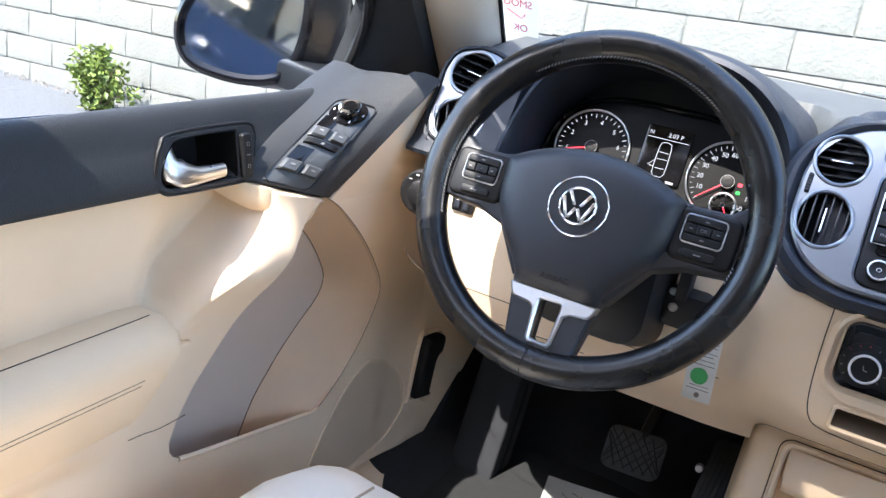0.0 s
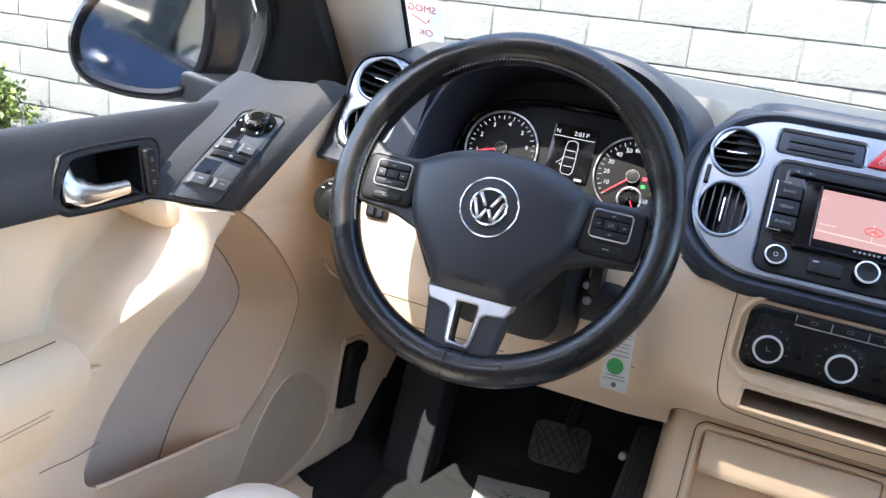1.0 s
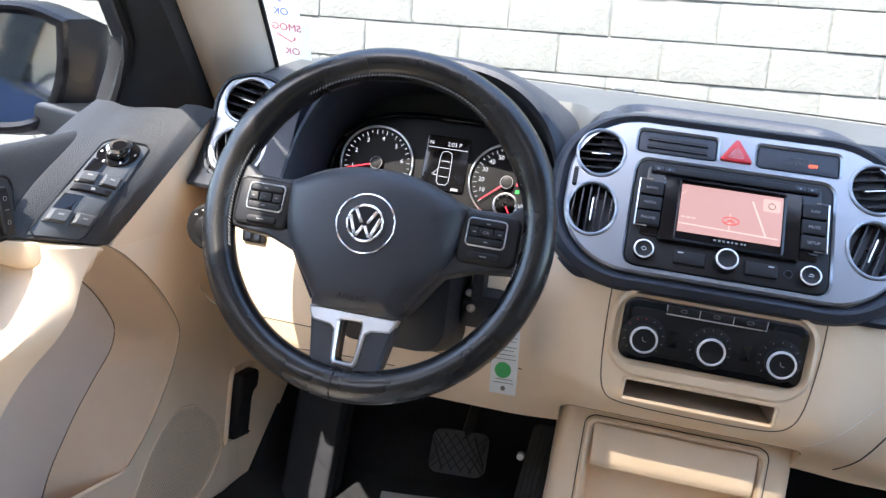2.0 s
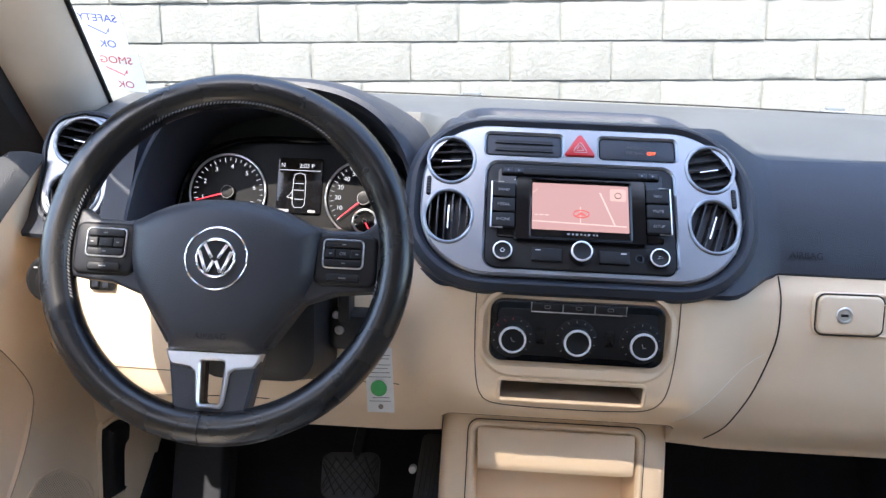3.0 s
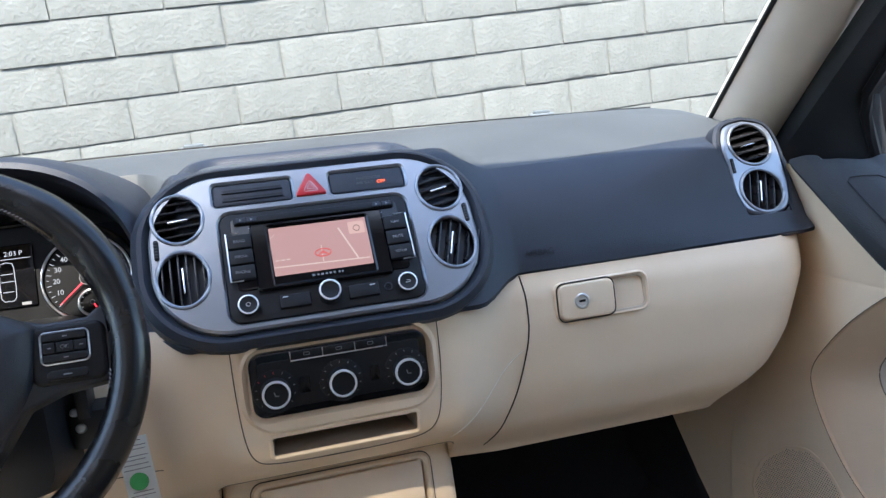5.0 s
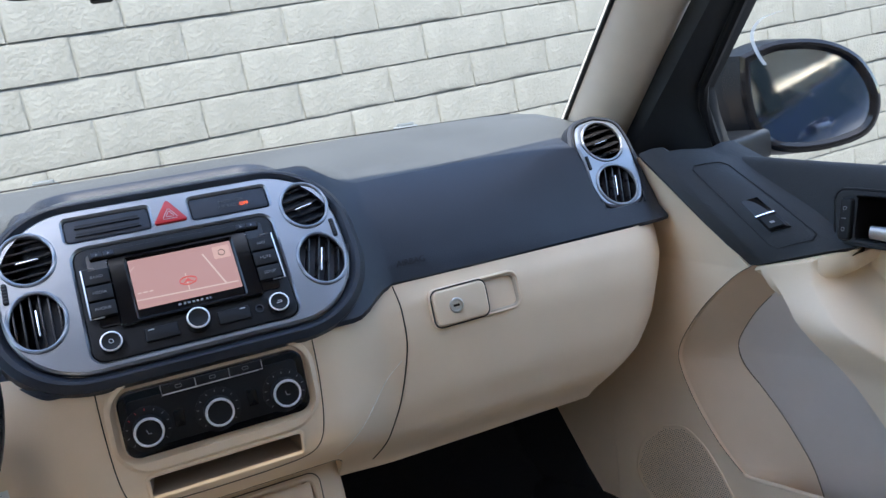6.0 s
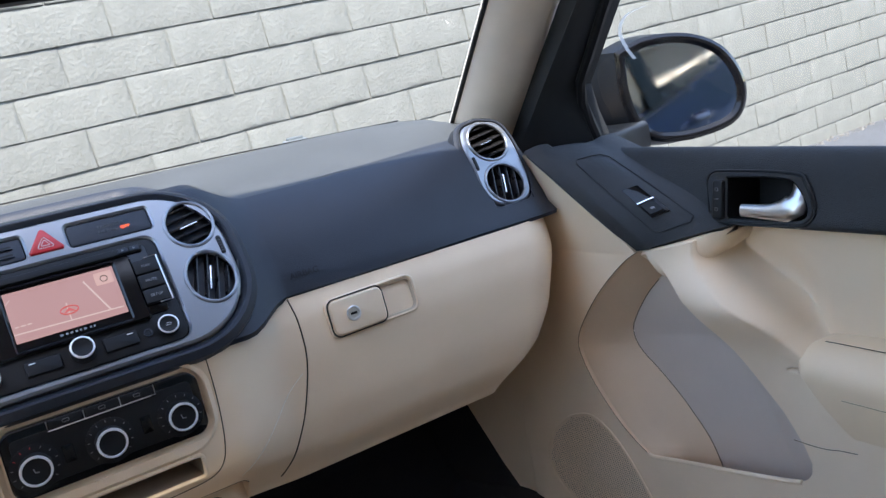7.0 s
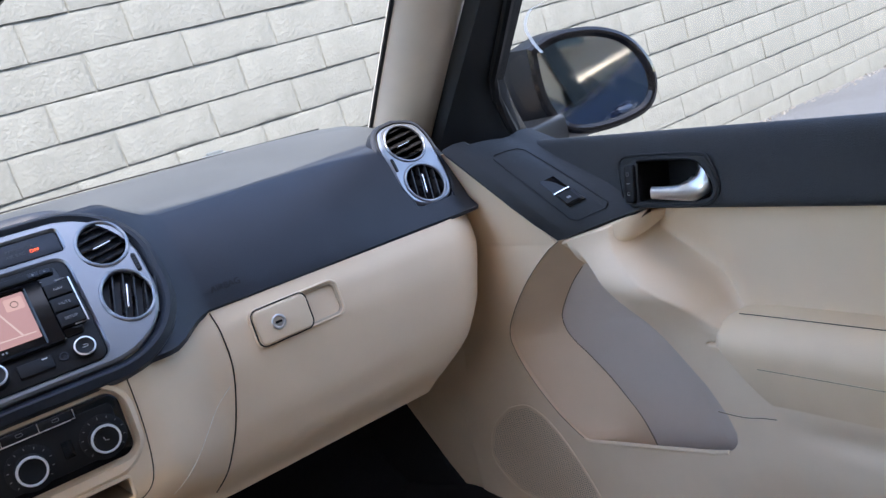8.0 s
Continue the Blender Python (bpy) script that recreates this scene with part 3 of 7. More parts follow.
paddle = part("catch_paddle", slab(rrect(0.073, 0.044, 0.009, cx=-0.0005), catch_at, 0.0, 0.0065, 0.003), BEIGE, glove)
seam([catch_at @ Vector((x, y, 0.0022)) for x, y in rrect(0.076, 0.047, 0.010, cx=-0.0005)] + [catch_at @ Vector((0.0375, 0.0125, 0.0022))], glove, "catch_joint", 0.0009)
lockm = at(catch_at, -0.008, 0.0, 0.0065)
part("lock_cylinder", lathe([(0.0095, -0.001), (0.0095, 0.001), (0.0085, 0.0018), (0.0068, 0.0018), (0.0062, 0.0008), (0.0, 0.0008)], lockm, 28), SATIN, paddle, "satin metal lock")
part("keyhole", slab(rrect(0.0085, 0.003, 0.0005), lockm, 0.0006, 0.0012), BLACK, paddle)

# dash lettering pressed into the pad
pad_face = basis((0.262, -0.0585, 1.0165), (1, 0, 0), (0, 0.36, 0.93))
lettering("AIRBAG", 0.011, at(pad_face, 0, 0, 0.0012), BLACK, dash, "pressed dark letters")

# clips at the foot of the windscreen
for x in (-0.135, 0.452):
    c = thing("washer_clip", (x, 0.375, 1.157), "small pale grey plastic clip at the foot of the windscreen", "clip", "windscreen clips")
    m = basis((x, 0.372, 1.161), (1, 0.05, 0), (0, 1, 0.05))
    part("clip_body", slab(rrect(0.044, 0.020, 0.005), m, -0.008, 0.000, 0.002), material("pale_grey_plastic", (0.15, 0.165, 0.17), 0.4), c)
    part("clip_cap", slab(rrect(0.030, 0.014, 0.004), m, -0.001, 0.0045, 0.002), material("grey_cap", (0.11, 0.125, 0.13), 0.35), c)


# ---- centre bezel with four round vents ----
def vent(parent, m, rx, ry, turn, group_tilt=0.0, slats=6):
    """One air vent: ring, barrel, slats and a bright thumb tab; turn 0: level slats."""
    ring = part("vent_ring", tube([m @ Vector((x, y, 0.0012)) for x, y in oval(rx, ry)], 0.0022, True, 8), SILVER, parent)
    rows = [[m @ Vector((x * k, y * k, h)) for x, y in oval(rx, ry)] for k, h in ((1.0, 0.0), (0.96, -0.012), (0.90, -0.034), (0.0001, -0.036))]
    part("vent_barrel", quad_grid(rows, close=True), BLACK, parent)
    r = max(rx, ry)
    k = m @ Matrix.Rotation(radians(turn), 4, "Z")
    ca, sa = math.cos(radians(turn)), math.sin(radians(turn))
    for i in range(slats):
        y = (i + 0.5) / slats * 2 - 1
        y *= 0.94
        # chord of the oval along the slat
        px_, py_ = -sa * y, ca * y
        half = math.sqrt(max(0.0, 1 - y * y))
        lx = half * (rx * abs(ca) + ry * abs(sa)) * 0.95
        off = y * (ry * abs(ca) + rx * abs(sa))
        sm = k @ Matrix.Translation((0, off, -0.010)) @ Matrix.Rotation(radians(28 + group_tilt), 4, "X")
        part("vent_slat", block((2 * lx, 0.0020, 0.017), sm, 0.0007), SLAT, parent)
    part("vent_tab", slab(rrect(0.0022, 0.030, 0.001) if turn > 45 else rrect(0.022, 0.0022, 0.001), m @ Matrix.Rotation(radians(turn if turn < 45 else turn - 90), 4, "Z"), -0.006, -0.001, 0.0008), CHROME, parent, "chrome thumb tab")


bezel = thing("centre_vent_panel", (0, -0.06, 1.05), "satin silver centre bezel with four round vents", "vent panel")
VENTS = [(-0.150, -0.0385, 0.0265, 0.0295, 4, -8), (0.150, -0.0365, 0.0265, 0.0295, 12, -6), (-0.150, -0.111, 0.0268, 0.0325, 90, -26), (0.150, -0.109, 0.0268, 0.0325, 72, -10)]
RADIO = rrect(0.215, 0.1335, 0.014, cy=-0.1045)
SLOT = rrect(0.0895, 0.029, 0.005, cx=-0.0655, cy=-0.0135)
PANEL = rrect(0.0895, 0.029, 0.005, cx=0.0675, cy=-0.0135)
TRI = [(0.0, 0.0035), (-0.0035, 0.001), (-0.0185, -0.0235), (-0.017, -0.0275), (0.017, -0.0275), (0.0185, -0.0235), (0.0035, 0.001)]
edge = rrect(0.3655, 0.1915, 0.080, n=12, cy=-0.0838)
part("bezel_plate", holed(edge, [oval(rx, ry, 40, x, y) for x, y, rx, ry, _, _ in VENTS] + [RADIO, SLOT, PANEL], FACE, -0.012, 0.009, 0.0025), SILVER, bezel)
for x, y, rx, ry, turn, tilt in VENTS:
    vent(bezel, at(FACE, x, y, 0.008), rx + 0.0006, ry + 0.0006, turn, tilt, 6)
for s in (-1, 1):
    wm = at(FACE, s * 0.1745, -0.0735, 0.0095)
    part("thumbwheel", slab(rrect(0.0052, 0.024, 0.002), wm, -0.003, 0.002, 0.0012), BLACK, bezel)
    for k in range(6):
        part("thumbwheel_rib", block((0.0046, 0.0012, 0.0012), at(wm, 0, -0.009 + 0.0036 * k, 0.002)), RUBBER, bezel)

# slot cover, hazard key, airbag lamp panel
cover = thing("card_slot_cover", (-0.0655, -0.01, 1.12), "dark grey slotted cover above the radio", "dash trim")
part("cover_plate", slab(inset(SLOT, 0.0006), FACE, -0.006, 0.0065, 0.002), DARK, cover)
for y in (-0.0085, -0.0185):
    part("cover_slot", slab(rrect(0.066, 0.0028, 0.0012, cx=-0.0655, cy=y), FACE, 0.006, 0.0072), BLACK, cover)
    part("cover_lip", slab(rrect(0.068, 0.0012, 0.0005, cx=-0.0655, cy=y - 0.0025), FACE, 0.006, 0.0085, 0.0003), DARK, cover)
hazard = thing("hazard_key", (0, -0.01, 1.12), "red triangular hazard warning key", "switch")
part("key_cap", slab(inset(TRI, 0.0008), FACE, -0.004, 0.0115, 0.0018), RED, hazard)
for sc in (0.42, 0.22):
    tri = [(x * sc, (y + 0.014) * sc - 0.0165) for x, y in TRI]
    part("key_mark", tube([FACE @ Vector((x, y, 0.0118)) for x, y in tri], 0.0003, True, 6), WHITE, hazard, "fine white triangle")
lamp_panel = thing("airbag_lamp_panel", (0.0675, -0.01, 1.12), "dark grey panel with a lit airbag notice", "dash trim")
part("panel_plate", slab(inset(PANEL, 0.0006), FACE, -0.006, 0.0065, 0.002), DARK, lamp_panel)
lettering("PASSENGER", 0.0056, at(FACE, 0.070, -0.0105, 0.0068), DIM_PRINT, lamp_panel)
lettering("AIR BAG", 0.0056, at(FACE, 0.0645, -0.0170, 0.0068), DIM_PRINT, lamp_panel)
lettering("OFF", 0.0058, at(FACE, 0.0840, -0.0170, 0.0068), ORANGE, lamp_panel, "lit orange letters")

# ---- radio with screen ----
radio = thing("car_radio", (0, -0.07, 1.05), "black touch-screen radio showing a pink map", "car radio")
part("radio_face", slab(inset(RADIO, 0.0006), FACE, -0.02, 0.0075, 0.002), BLACK, radio)
part("upper_housing", slab(rrect(0.190, 0.088, 0.005, cy=-0.090), FACE, 0.006, 0.0092, 0.0012), GLOSS, radio)
part("top_bar", slab(rrect(0.182, 0.0085, 0.002, cy=-0.0505), FACE, 0.009, 0.0118, 0.001), BLACK, radio)
part("disc_slot", slab(rrect(0.128, 0.0022, 0.001, cy=-0.0585), FACE, 0.009, 0.0098), BLACK, radio)
part("slot_lip", slab(rrect(0.150, 0.0012, 0.0005, cy=-0.0610), FACE, 0.009, 0.0112, 0.0004), SATIN, radio)
for x in (-0.083, -0.071, 0.071, 0.083):
    part("small_key", slab(rrect(0.0105, 0.0058, 0.001, cx=x, cy=-0.0505), FACE, 0.0115, 0.013, 0.0006), DARK, radio)
    part("key_mark", slab([(x - 0.0012, -0.052), (x + 0.0015, -0.0505), (x - 0.0012, -0.049)], FACE, 0.0125, 0.0132), GREY_PRINT, radio)
bm = holed(rrect(0.150, 0.082, 0.004, cy=-0.0975), [rrect(0.112, 0.0705, 0.0015, cy=-0.0975)], FACE, 0.009, 0.0125, 0.002)
part("screen_frame", bm, GLOSS, radio)
scr = part("screen", slab(rrect(0.1095, 0.0590, 0.001, cy=-0.0932), FACE, 0.009, 0.0098), SCREEN, radio, "lit pink map display")
part("status_bar", slab(rrect(0.1095, 0.0088, 0.0006, cy=-0.1274), FACE, 0.009, 0.0096), GLOSS, radio)
for k, (x, w) in enumerate(((-0.0135, 0.0045), (-0.0085, 0.0035), (-0.004, 0.0042), (0.0008, 0.0036), (0.005, 0.0034), (0.0095, 0.004), (0.0150, 0.0032), (0.0185, 0.0025))):
    part("status_mark", slab(rrect(w * 0.7, 0.0022, 0.0003, cx=x, cy=-0.1272), FACE, 0.0095, 0.0099), GREY_PRINT, radio)


def screen_line(a, b, w, mat, name="map_road"):
    a, b = Vector((*a, 0)), Vector((*b, 0))
    d = (b - a).normalized()
    nrm = Vector((-d.y, d.x, 0)) * w / 2
    part(name, slab([(q.x, q.y) for q in (a - nrm, b - nrm, b + nrm, a + nrm)], FACE, 0.0097, 0.0101), mat, scr)


screen_line((-0.0545, -0.1125), (0.052, -0.1150), 0.0014, SCREEN_LINE)
screen_line((0.0225, -0.0735), (0.0390, -0.1145), 0.0018, SCREEN_LINE)
screen_line((-0.0545, -0.077), (-0.049, -0.072), 0.0008, SCREEN_LINE)
screen_line((0.0, -0.0925), (0.0, -0.1140), 0.0010, SCREEN_LINE)
part("map_button", slab(rrect(0.0185, 0.0155, 0.002, cx=0.0430, cy=-0.0755), FACE, 0.0097, 0.0102), emitter("lit_pale_button", (0.95, 0.62, 0.58), 0.10), scr)
part("button_ring", tube([FACE @ Vector((x, y, 0.0103)) for x, y in oval(0.0036, 0.0036, 20, 0.0430, -0.0762)], 0.0004, True, 6), SEAM, scr)
part("compass_ring", tube([FACE @ Vector((x, y, 0.0102)) for x, y in oval(0.0088, 0.0046, 28, 0.001, -0.1015)], 0.0007, True, 6), SCREEN_RED, scr)
part("position_mark", slab([(-0.0055, -0.1045), (0.001, -0.0985), (0.0075, -0.1045), (0.001, -0.1025)], FACE, 0.0097, 0.0103), SCREEN_RED, scr)
for x, w in ((-0.050, 0.004), (-0.044, 0.005), (-0.038, 0.004)):
    part("map_mark", slab(rrect(w, 0.0014, 0.0003, cx=x, cy=-0.1045), FACE, 0.0097, 0.0101), SCREEN_LINE, scr)
for s, words in ((-1, ("BAND", "MEDIA", "PHONE")), (1, ("NAV", "MUTE", "SETUP"))):
    for k, wd in enumerate(words):
        y = -0.0765 - 0.0188 * k
        kp = part("radio_key", slab(rrect(0.0255, 0.0172, 0.0014, cx=s * 0.0875, cy=y), FACE, 0.007, 0.0135, 0.0012), BLACK, radio)
        lettering(wd, 0.0048, at(FACE, s * 0.0875, y, 0.0138), GREY_PRINT, kp)
    x0, x1 = s * 0.1015, s * 0.088
    line = [(x1, -0.0665), (x0, -0.0665), (x0, -0.1245), (x1, -0.1245)]
    part("key_frame", tube([FACE @ Vector((x, y, 0.0140)) for x, y in line], 0.0009, n=6), SATIN, radio)


def knob(parent, m, r, h, face=BLACK, ring=BRIGHT, name="knob"):
    k = part(name, lathe([(r * 1.02, -0.004), (r * 1.0, h * 0.8), (r * 0.9, h), (r * 0.78, h - 0.0006), (0.0, h - 0.0008)], m, 36), face, parent)
    part("knob_ring", lathe([(r * 0.985, h * 0.86), (r * 0.97, h + 0.0003), (r * 0.86, h + 0.0006), (r * 0.82, h - 0.0004)], m, 36, caps=False), ring, k, "bright metal ring")
    return k


knob(radio, at(FACE, 0.0, -0.1515, 0.007), 0.0122, 0.014)
kl = knob(radio, at(FACE, -0.0870, -0.1520, 0.007), 0.0112, 0.007)
part("power_mark", tube([at(FACE, -0.0870, -0.1520, 0.0138) @ Vector((x, y, 0)) for x, y in oval(0.0022, 0.0022, 16)], 0.0003, True, 5), WHITE, kl)
kr = knob(radio, at(FACE, 0.0870, -0.1520, 0.007), 0.0112, 0.007)
part("return_mark", tube([at(FACE, 0.0870, -0.1520, 0.0138) @ Vector((x, y, 0)) for x, y in ((-0.003, -0.0012), (0.002, -0.0012), (0.003, 0), (0.002, 0.0012), (-0.0015, 0.0012))], 0.0003, n=5), WHITE, kr)
for s in (-1, 1):
    bp = part("rocker_key", slab(rrect(0.034, 0.0155, 0.0015, cx=s * 0.0375, cy=-0.1535), FACE, 0.007, 0.0105, 0.0012), BLACK, radio)
    part("key_mark", slab(rrect(0.0060, 0.0010, 0.0003, cx=s * 0.0375 + s * 0.010, cy=-0.1485), FACE, 0.0104, 0.0108), WHITE, bp)
part("aux_socket", lathe([(0.0048, 0.0), (0.0048, 0.0012), (0.0036, 0.0012), (0.003, -0.003), (0.0, -0.003)], at(FACE, 0.0655, -0.1525, 0.0075), 20), DARK, radio)

# ---- heater controls ----
HEAT = basis((0, -0.1175, 0.9295), (1, 0, 0), (0, 0.10, 0.995))
heater = thing("heater_controls", (0, -0.115, 0.90), "gloss black heater panel with three ringed knobs", "climate control")
part("heater_plate", slab(rrect(0.193, 0.0695, 0.014), HEAT, -0.004, 0.006, 0.002), GLOSS, heater)
part("inner_plate", slab(rrect(0.176, 0.052, 0.006, cy=-0.0005), HEAT, 0.005, 0.0068, 0.0006), BLACK, heater)
for k in range(3):
    x = -0.0345 + 0.0345 * k
    hk = part("heater_key", slab(rrect(0.0338, 0.0092, 0.0008, cx=x, cy=0.0285), HEAT, 0.005, 0.0085, 0.0008), BLACK, heater)
    part("key_mark", tube([HEAT @ Vector((a, b2, 0.0087)) for a, b2 in rrect(0.0062, 0.0030, 0.0010, 3, x, 0.0292)], 0.0003, True, 5), GREY_PRINT, hk)
fr = [(-0.052, 0.0335), (-0.052, 0.0235), (0.052, 0.0235), (0.052, 0.0335)]
part("key_frame", tube([HEAT @ Vector((x, y, 0.0085)) for x, y in fr], 0.0007, n=6), SATIN, heater)
for x in (-0.0175, 0.0175):
    part("key_frame", tube([HEAT @ Vector((x, y, 0.0085)) for y in (0.0235, 0.033)], 0.0005, n=6), SATIN, heater)
for i, x in enumerate((-0.0715, -0.001, 0.0705)):
    m = at(HEAT, x, -0.0065, 0.006)
    part("dial_scale", lathe([(0.0235, -0.001), (0.0235, 0.0012), (0.0225, 0.0018), (0.0, 0.0018)], m, 40), BLACK, heater)
    kk = knob(heater, m, 0.0152, 0.017)
    for k in range(11):
        a = radians(-40 + 260 * k / 10)
        tk = m @ Matrix.Rotation(a, 4, "Z") @ Matrix.Translation((0.0205, 0, 0.0019))
        mt = RED if (i == 0 and 5 <= k <= 7) else GREY_PRINT
        part("scale_tick", block((0.0022, 0.0007, 0.0004), tk), mt, heater)
    if i != 1:
        part("seat_mark", tube([m @ Vector((a, b2, 0.0166)) for a, b2 in ((-0.002, 0.003), (-0.001, -0.001), (0.0025, -0.0015))], 0.0006, n=5), GREY_PRINT, kk)
for x in (-0.040, 0.036):
    part("indicator", slab(rrect(0.0105, 0.018, 0.001, cx=x, cy=-0.004), HEAT, 0.006, 0.0074, 0.0005), GLOSS, heater)

# ---- centre console under the stack ----
CON = basis((0, -0.026, 0.792), (1, 0, 0), (0, 0.20, 0.98))
console = thing("centre_console", (0, -0.05, 0.42), "beige centre console with a lidded bin", "console")
LW, RW = 0.146, 0.139
BIN = (-0.106, 0.100, 0.606, 0.768)
rows = []
for k, (w, y, z) in enumerate(((0.003, 0.20, 0.797), (0.002, 0.02, 0.797), (0.001, -0.010, 0.7955), (0.0, -0.025, 0.788), (0.0, -0.031, BIN[3]), (0.001, -0.0366, 0.74), (0.002, -0.0489, 0.68), (0.003, -0.064, BIN[2]),
                               (0.003, -0.072, 0.58), (0.005, -0.10, 0.50), (0.007, -0.14, 0.42))):
    l, r = LW + w, RW + w
    row = [(-l - 0.004, y + 0.25, z - 0.02), (-l - 0.002, y + 0.06, z - 0.008), (-l, y + 0.020, z - 0.002), (-l + 0.003, y + 0.008, z), (-l + 0.010, y + 0.002, z), (-l + 0.020, y, z)]
    row += [(x, y, z) for x in np.linspace(BIN[0], BIN[1], 7)]
    row += [(r - 0.020, y, z), (r - 0.010, y + 0.002, z), (r - 0.003, y + 0.008, z), (r, y + 0.020, z - 0.002), (r + 0.002, y + 0.06, z - 0.008), (r + 0.004, y + 0.25, z - 0.02)]
    rows.append(row)
bm = quad_grid(rows)
bmesh.ops.delete(bm, geom=[face for face in bm.faces if BIN[0] < face.calc_center_median().x < BIN[1] and BIN[2] < face.calc_center_median().z < BIN[3]], context="FACES")
part("console_body", bm, BEIGE, console)
bm = holed(rrect(0.222, 0.180, 0.014, cx=-0.003, cy=-0.106), [rrect(0.203, 0.166, 0.010, cx=-0.003, cy=-0.107)], CON, -0.004, 0.0050, 0.003)
part("bin_frame", bm, BEIGE, console)
seam([CON @ Vector((x, y, 0.0012)) for x, y in rrect(0.2232, 0.1812, 0.0145, cx=-0.003, cy=-0.106)] + [CON @ Vector((0.1086, -0.030, 0.0012))], console, "frame_joint", 0.0007)
lid = []
for k in range(13):
    v = -0.0258 - 0.0510 * k / 12
    bul = 0.003 + 0.011 * math.sin(math.pi * 0.5 * k / 12) - (0.004 * ((k - 10) / 2) ** 2 if k > 10 else 0)
    w = 0.0998 - 0.003 * k / 12
    lid.append([CON @ Vector((-0.003 + x, v, bul - 0.004 * abs(x / w) ** 14)) for x in np.linspace(-w, w, 25)])
lid.append([CON @ Vector((-0.003 + x, -0.0762, 0.003)) for x in np.linspace(-0.0966, 0.0966, 25)])
lid.append([CON @ Vector((-0.003 + x, -0.072, -0.030)) for x in np.linspace(-0.0966, 0.0966, 25)])
part("bin_lid", quad_grid(lid), BEIGE, console, "rounded beige lid")
b = bmesh.new()
o = rrect(0.2034, 0.1664, 0.010, cx=-0.003, cy=-0.107)
back = [(x * 0.95, -0.107 + (y + 0.107) * 0.95) for x, y in o]
quad_grid([[CON @ Vector((x, y, 0.002)) for x, y in o], [CON @ Vector((x, y, -0.055)) for x, y in back]], b, close=True)
b.faces.new([b.verts.new(CON @ Vector((x, y, -0.055))) for x, y in back])
part("bin_recess", b, BEIGE, console)


# ---- steering wheel ----
TILT_W = radians(23.2)
WHEEL = basis((-0.3625, -0.212, 1.025), (1, 0, 0), (0, math.sin(TILT_W), math.cos(TILT_W)))
wheel = thing("steering_wheel", (-0.3625, -0.20, 0.86), "black leather three-spoke steering wheel with silver trim", "steering wheel")
RM, RT = 0.1688, 0.0170


def on_rim(deg, rad=RM, h=0.0):
    a = radians(deg)
    return WHEEL @ Vector((rad * math.cos(a), rad * math.sin(a), h))


rows = []
for i in range(120):
    deg = 3 * i
    grip = 1.0 + 0.10 * (ramp_to(16, 24, deg) * ramp_to(62, 48, deg) + ramp_to(118, 132, deg) * ramp_to(164, 156, deg))
    rows.append([WHEEL @ Vector(((RM + RT * grip * math.cos(b)) * math.cos(radians(deg)), (RM + RT * grip * math.cos(b)) * math.sin(radians(deg)), RT * 1.06 * grip * math.sin(b)))
                 for b in [2 * math.pi * j / 16 for j in range(16)]])
rows.append(rows[0])
bm = quad_grid(rows, close=True)
bmesh.ops.remove_doubles(bm, verts=bm.verts, dist=1e-6)
rim = part("rim", bm, WHEEL_LEATHER, wheel)
for deg in (24, 156, 268):
    a = radians(deg)
    ring = [WHEEL @ Vector(((RM + RT * 1.03 * math.cos(b)) * math.cos(a), (RM + RT * 1.03 * math.cos(b)) * math.sin(a), RT * 1.09 * math.sin(b))) for b in [2 * math.pi * j / 20 for j in range(20)]]
    part("leather_joint", tube(ring, 0.0007, True, 6), BLACK, rim)
bm = bmesh.new()
for deg in np.arange(22, 352, 1.35):
    if 200 < deg < 345:
        continue
    a, b2 = on_rim(deg, RM - RT * 0.86, RT * 0.62), on_rim(deg + 0.85, RM - RT * 0.93, RT * 0.50)
    tube([a, (a + b2) / 2, b2], 0.0006, n=5, bm=bm)
tagged(part("stitching", bm, THREAD, rim, "pale grey stitches"), kind="stuff")


def dome(poly, m, z0, z1, h, rings=7, power=2.6, bm=None):
    bm = bm or bmesh.new()
    cx, cy = sum(p[0] for p in poly) / len(poly), sum(p[1] for p in poly) / len(poly)
    rows = [[m @ Vector((x, y, z0)) for x, y in poly], [m @ Vector((x, y, z1)) for x, y in poly]]
    for k in range(1, rings):
        s = 1 - (k / rings) ** 1.5
        rows.append([m @ Vector((cx + (x - cx) * s, cy + (y - cy) * s, z1 + h * (1 - s ** power))) for x, y in poly])
    quad_grid(rows, bm, close=True)
    bm.verts.ensure_lookup_table()
    c = bm.verts.new(m @ Vector((cx, cy, z1 + h)))
    top = bm.verts[len(bm.verts) - 1 - len(poly):len(bm.verts) - 1]
    for i in range(len(top)):
        bm.faces.new((top[i], top[(i + 1) % len(top)], c))
    return bm


half = [(0.0, 0.0518), (0.030, 0.0500), (0.060, 0.0425), (0.088, 0.0300), (0.0945, 0.0240), (0.0938, 0.010), (0.0897, -0.019), (0.0755, -0.0480), (0.0575, -0.0710), (0.0470, -0.086), (0.0435, -0.0965), (0.02, -0.0980)]
shield = half + [(-x, y) for x, y in half[::-1][:-1]]
line = smooth_path([(x, y, 0) for x, y in shield + shield[:1]], 4)[:-1]
hub_poly = [(p.x, p.y) for p in line]
hub_rows = []
hub_center = Vector((0.0, -0.012))
for k in range(15):
    f = 1 - (k / 14) ** 1.25 * 0.985
    ring = [hub_center + (Vector(q) - hub_center) * f for q in hub_poly]
    hub_rows.append(ring)
flat_x = np.array([q.x for r in hub_rows for q in r])
flat_y = np.array([q.y for r in hub_rows for q in r])


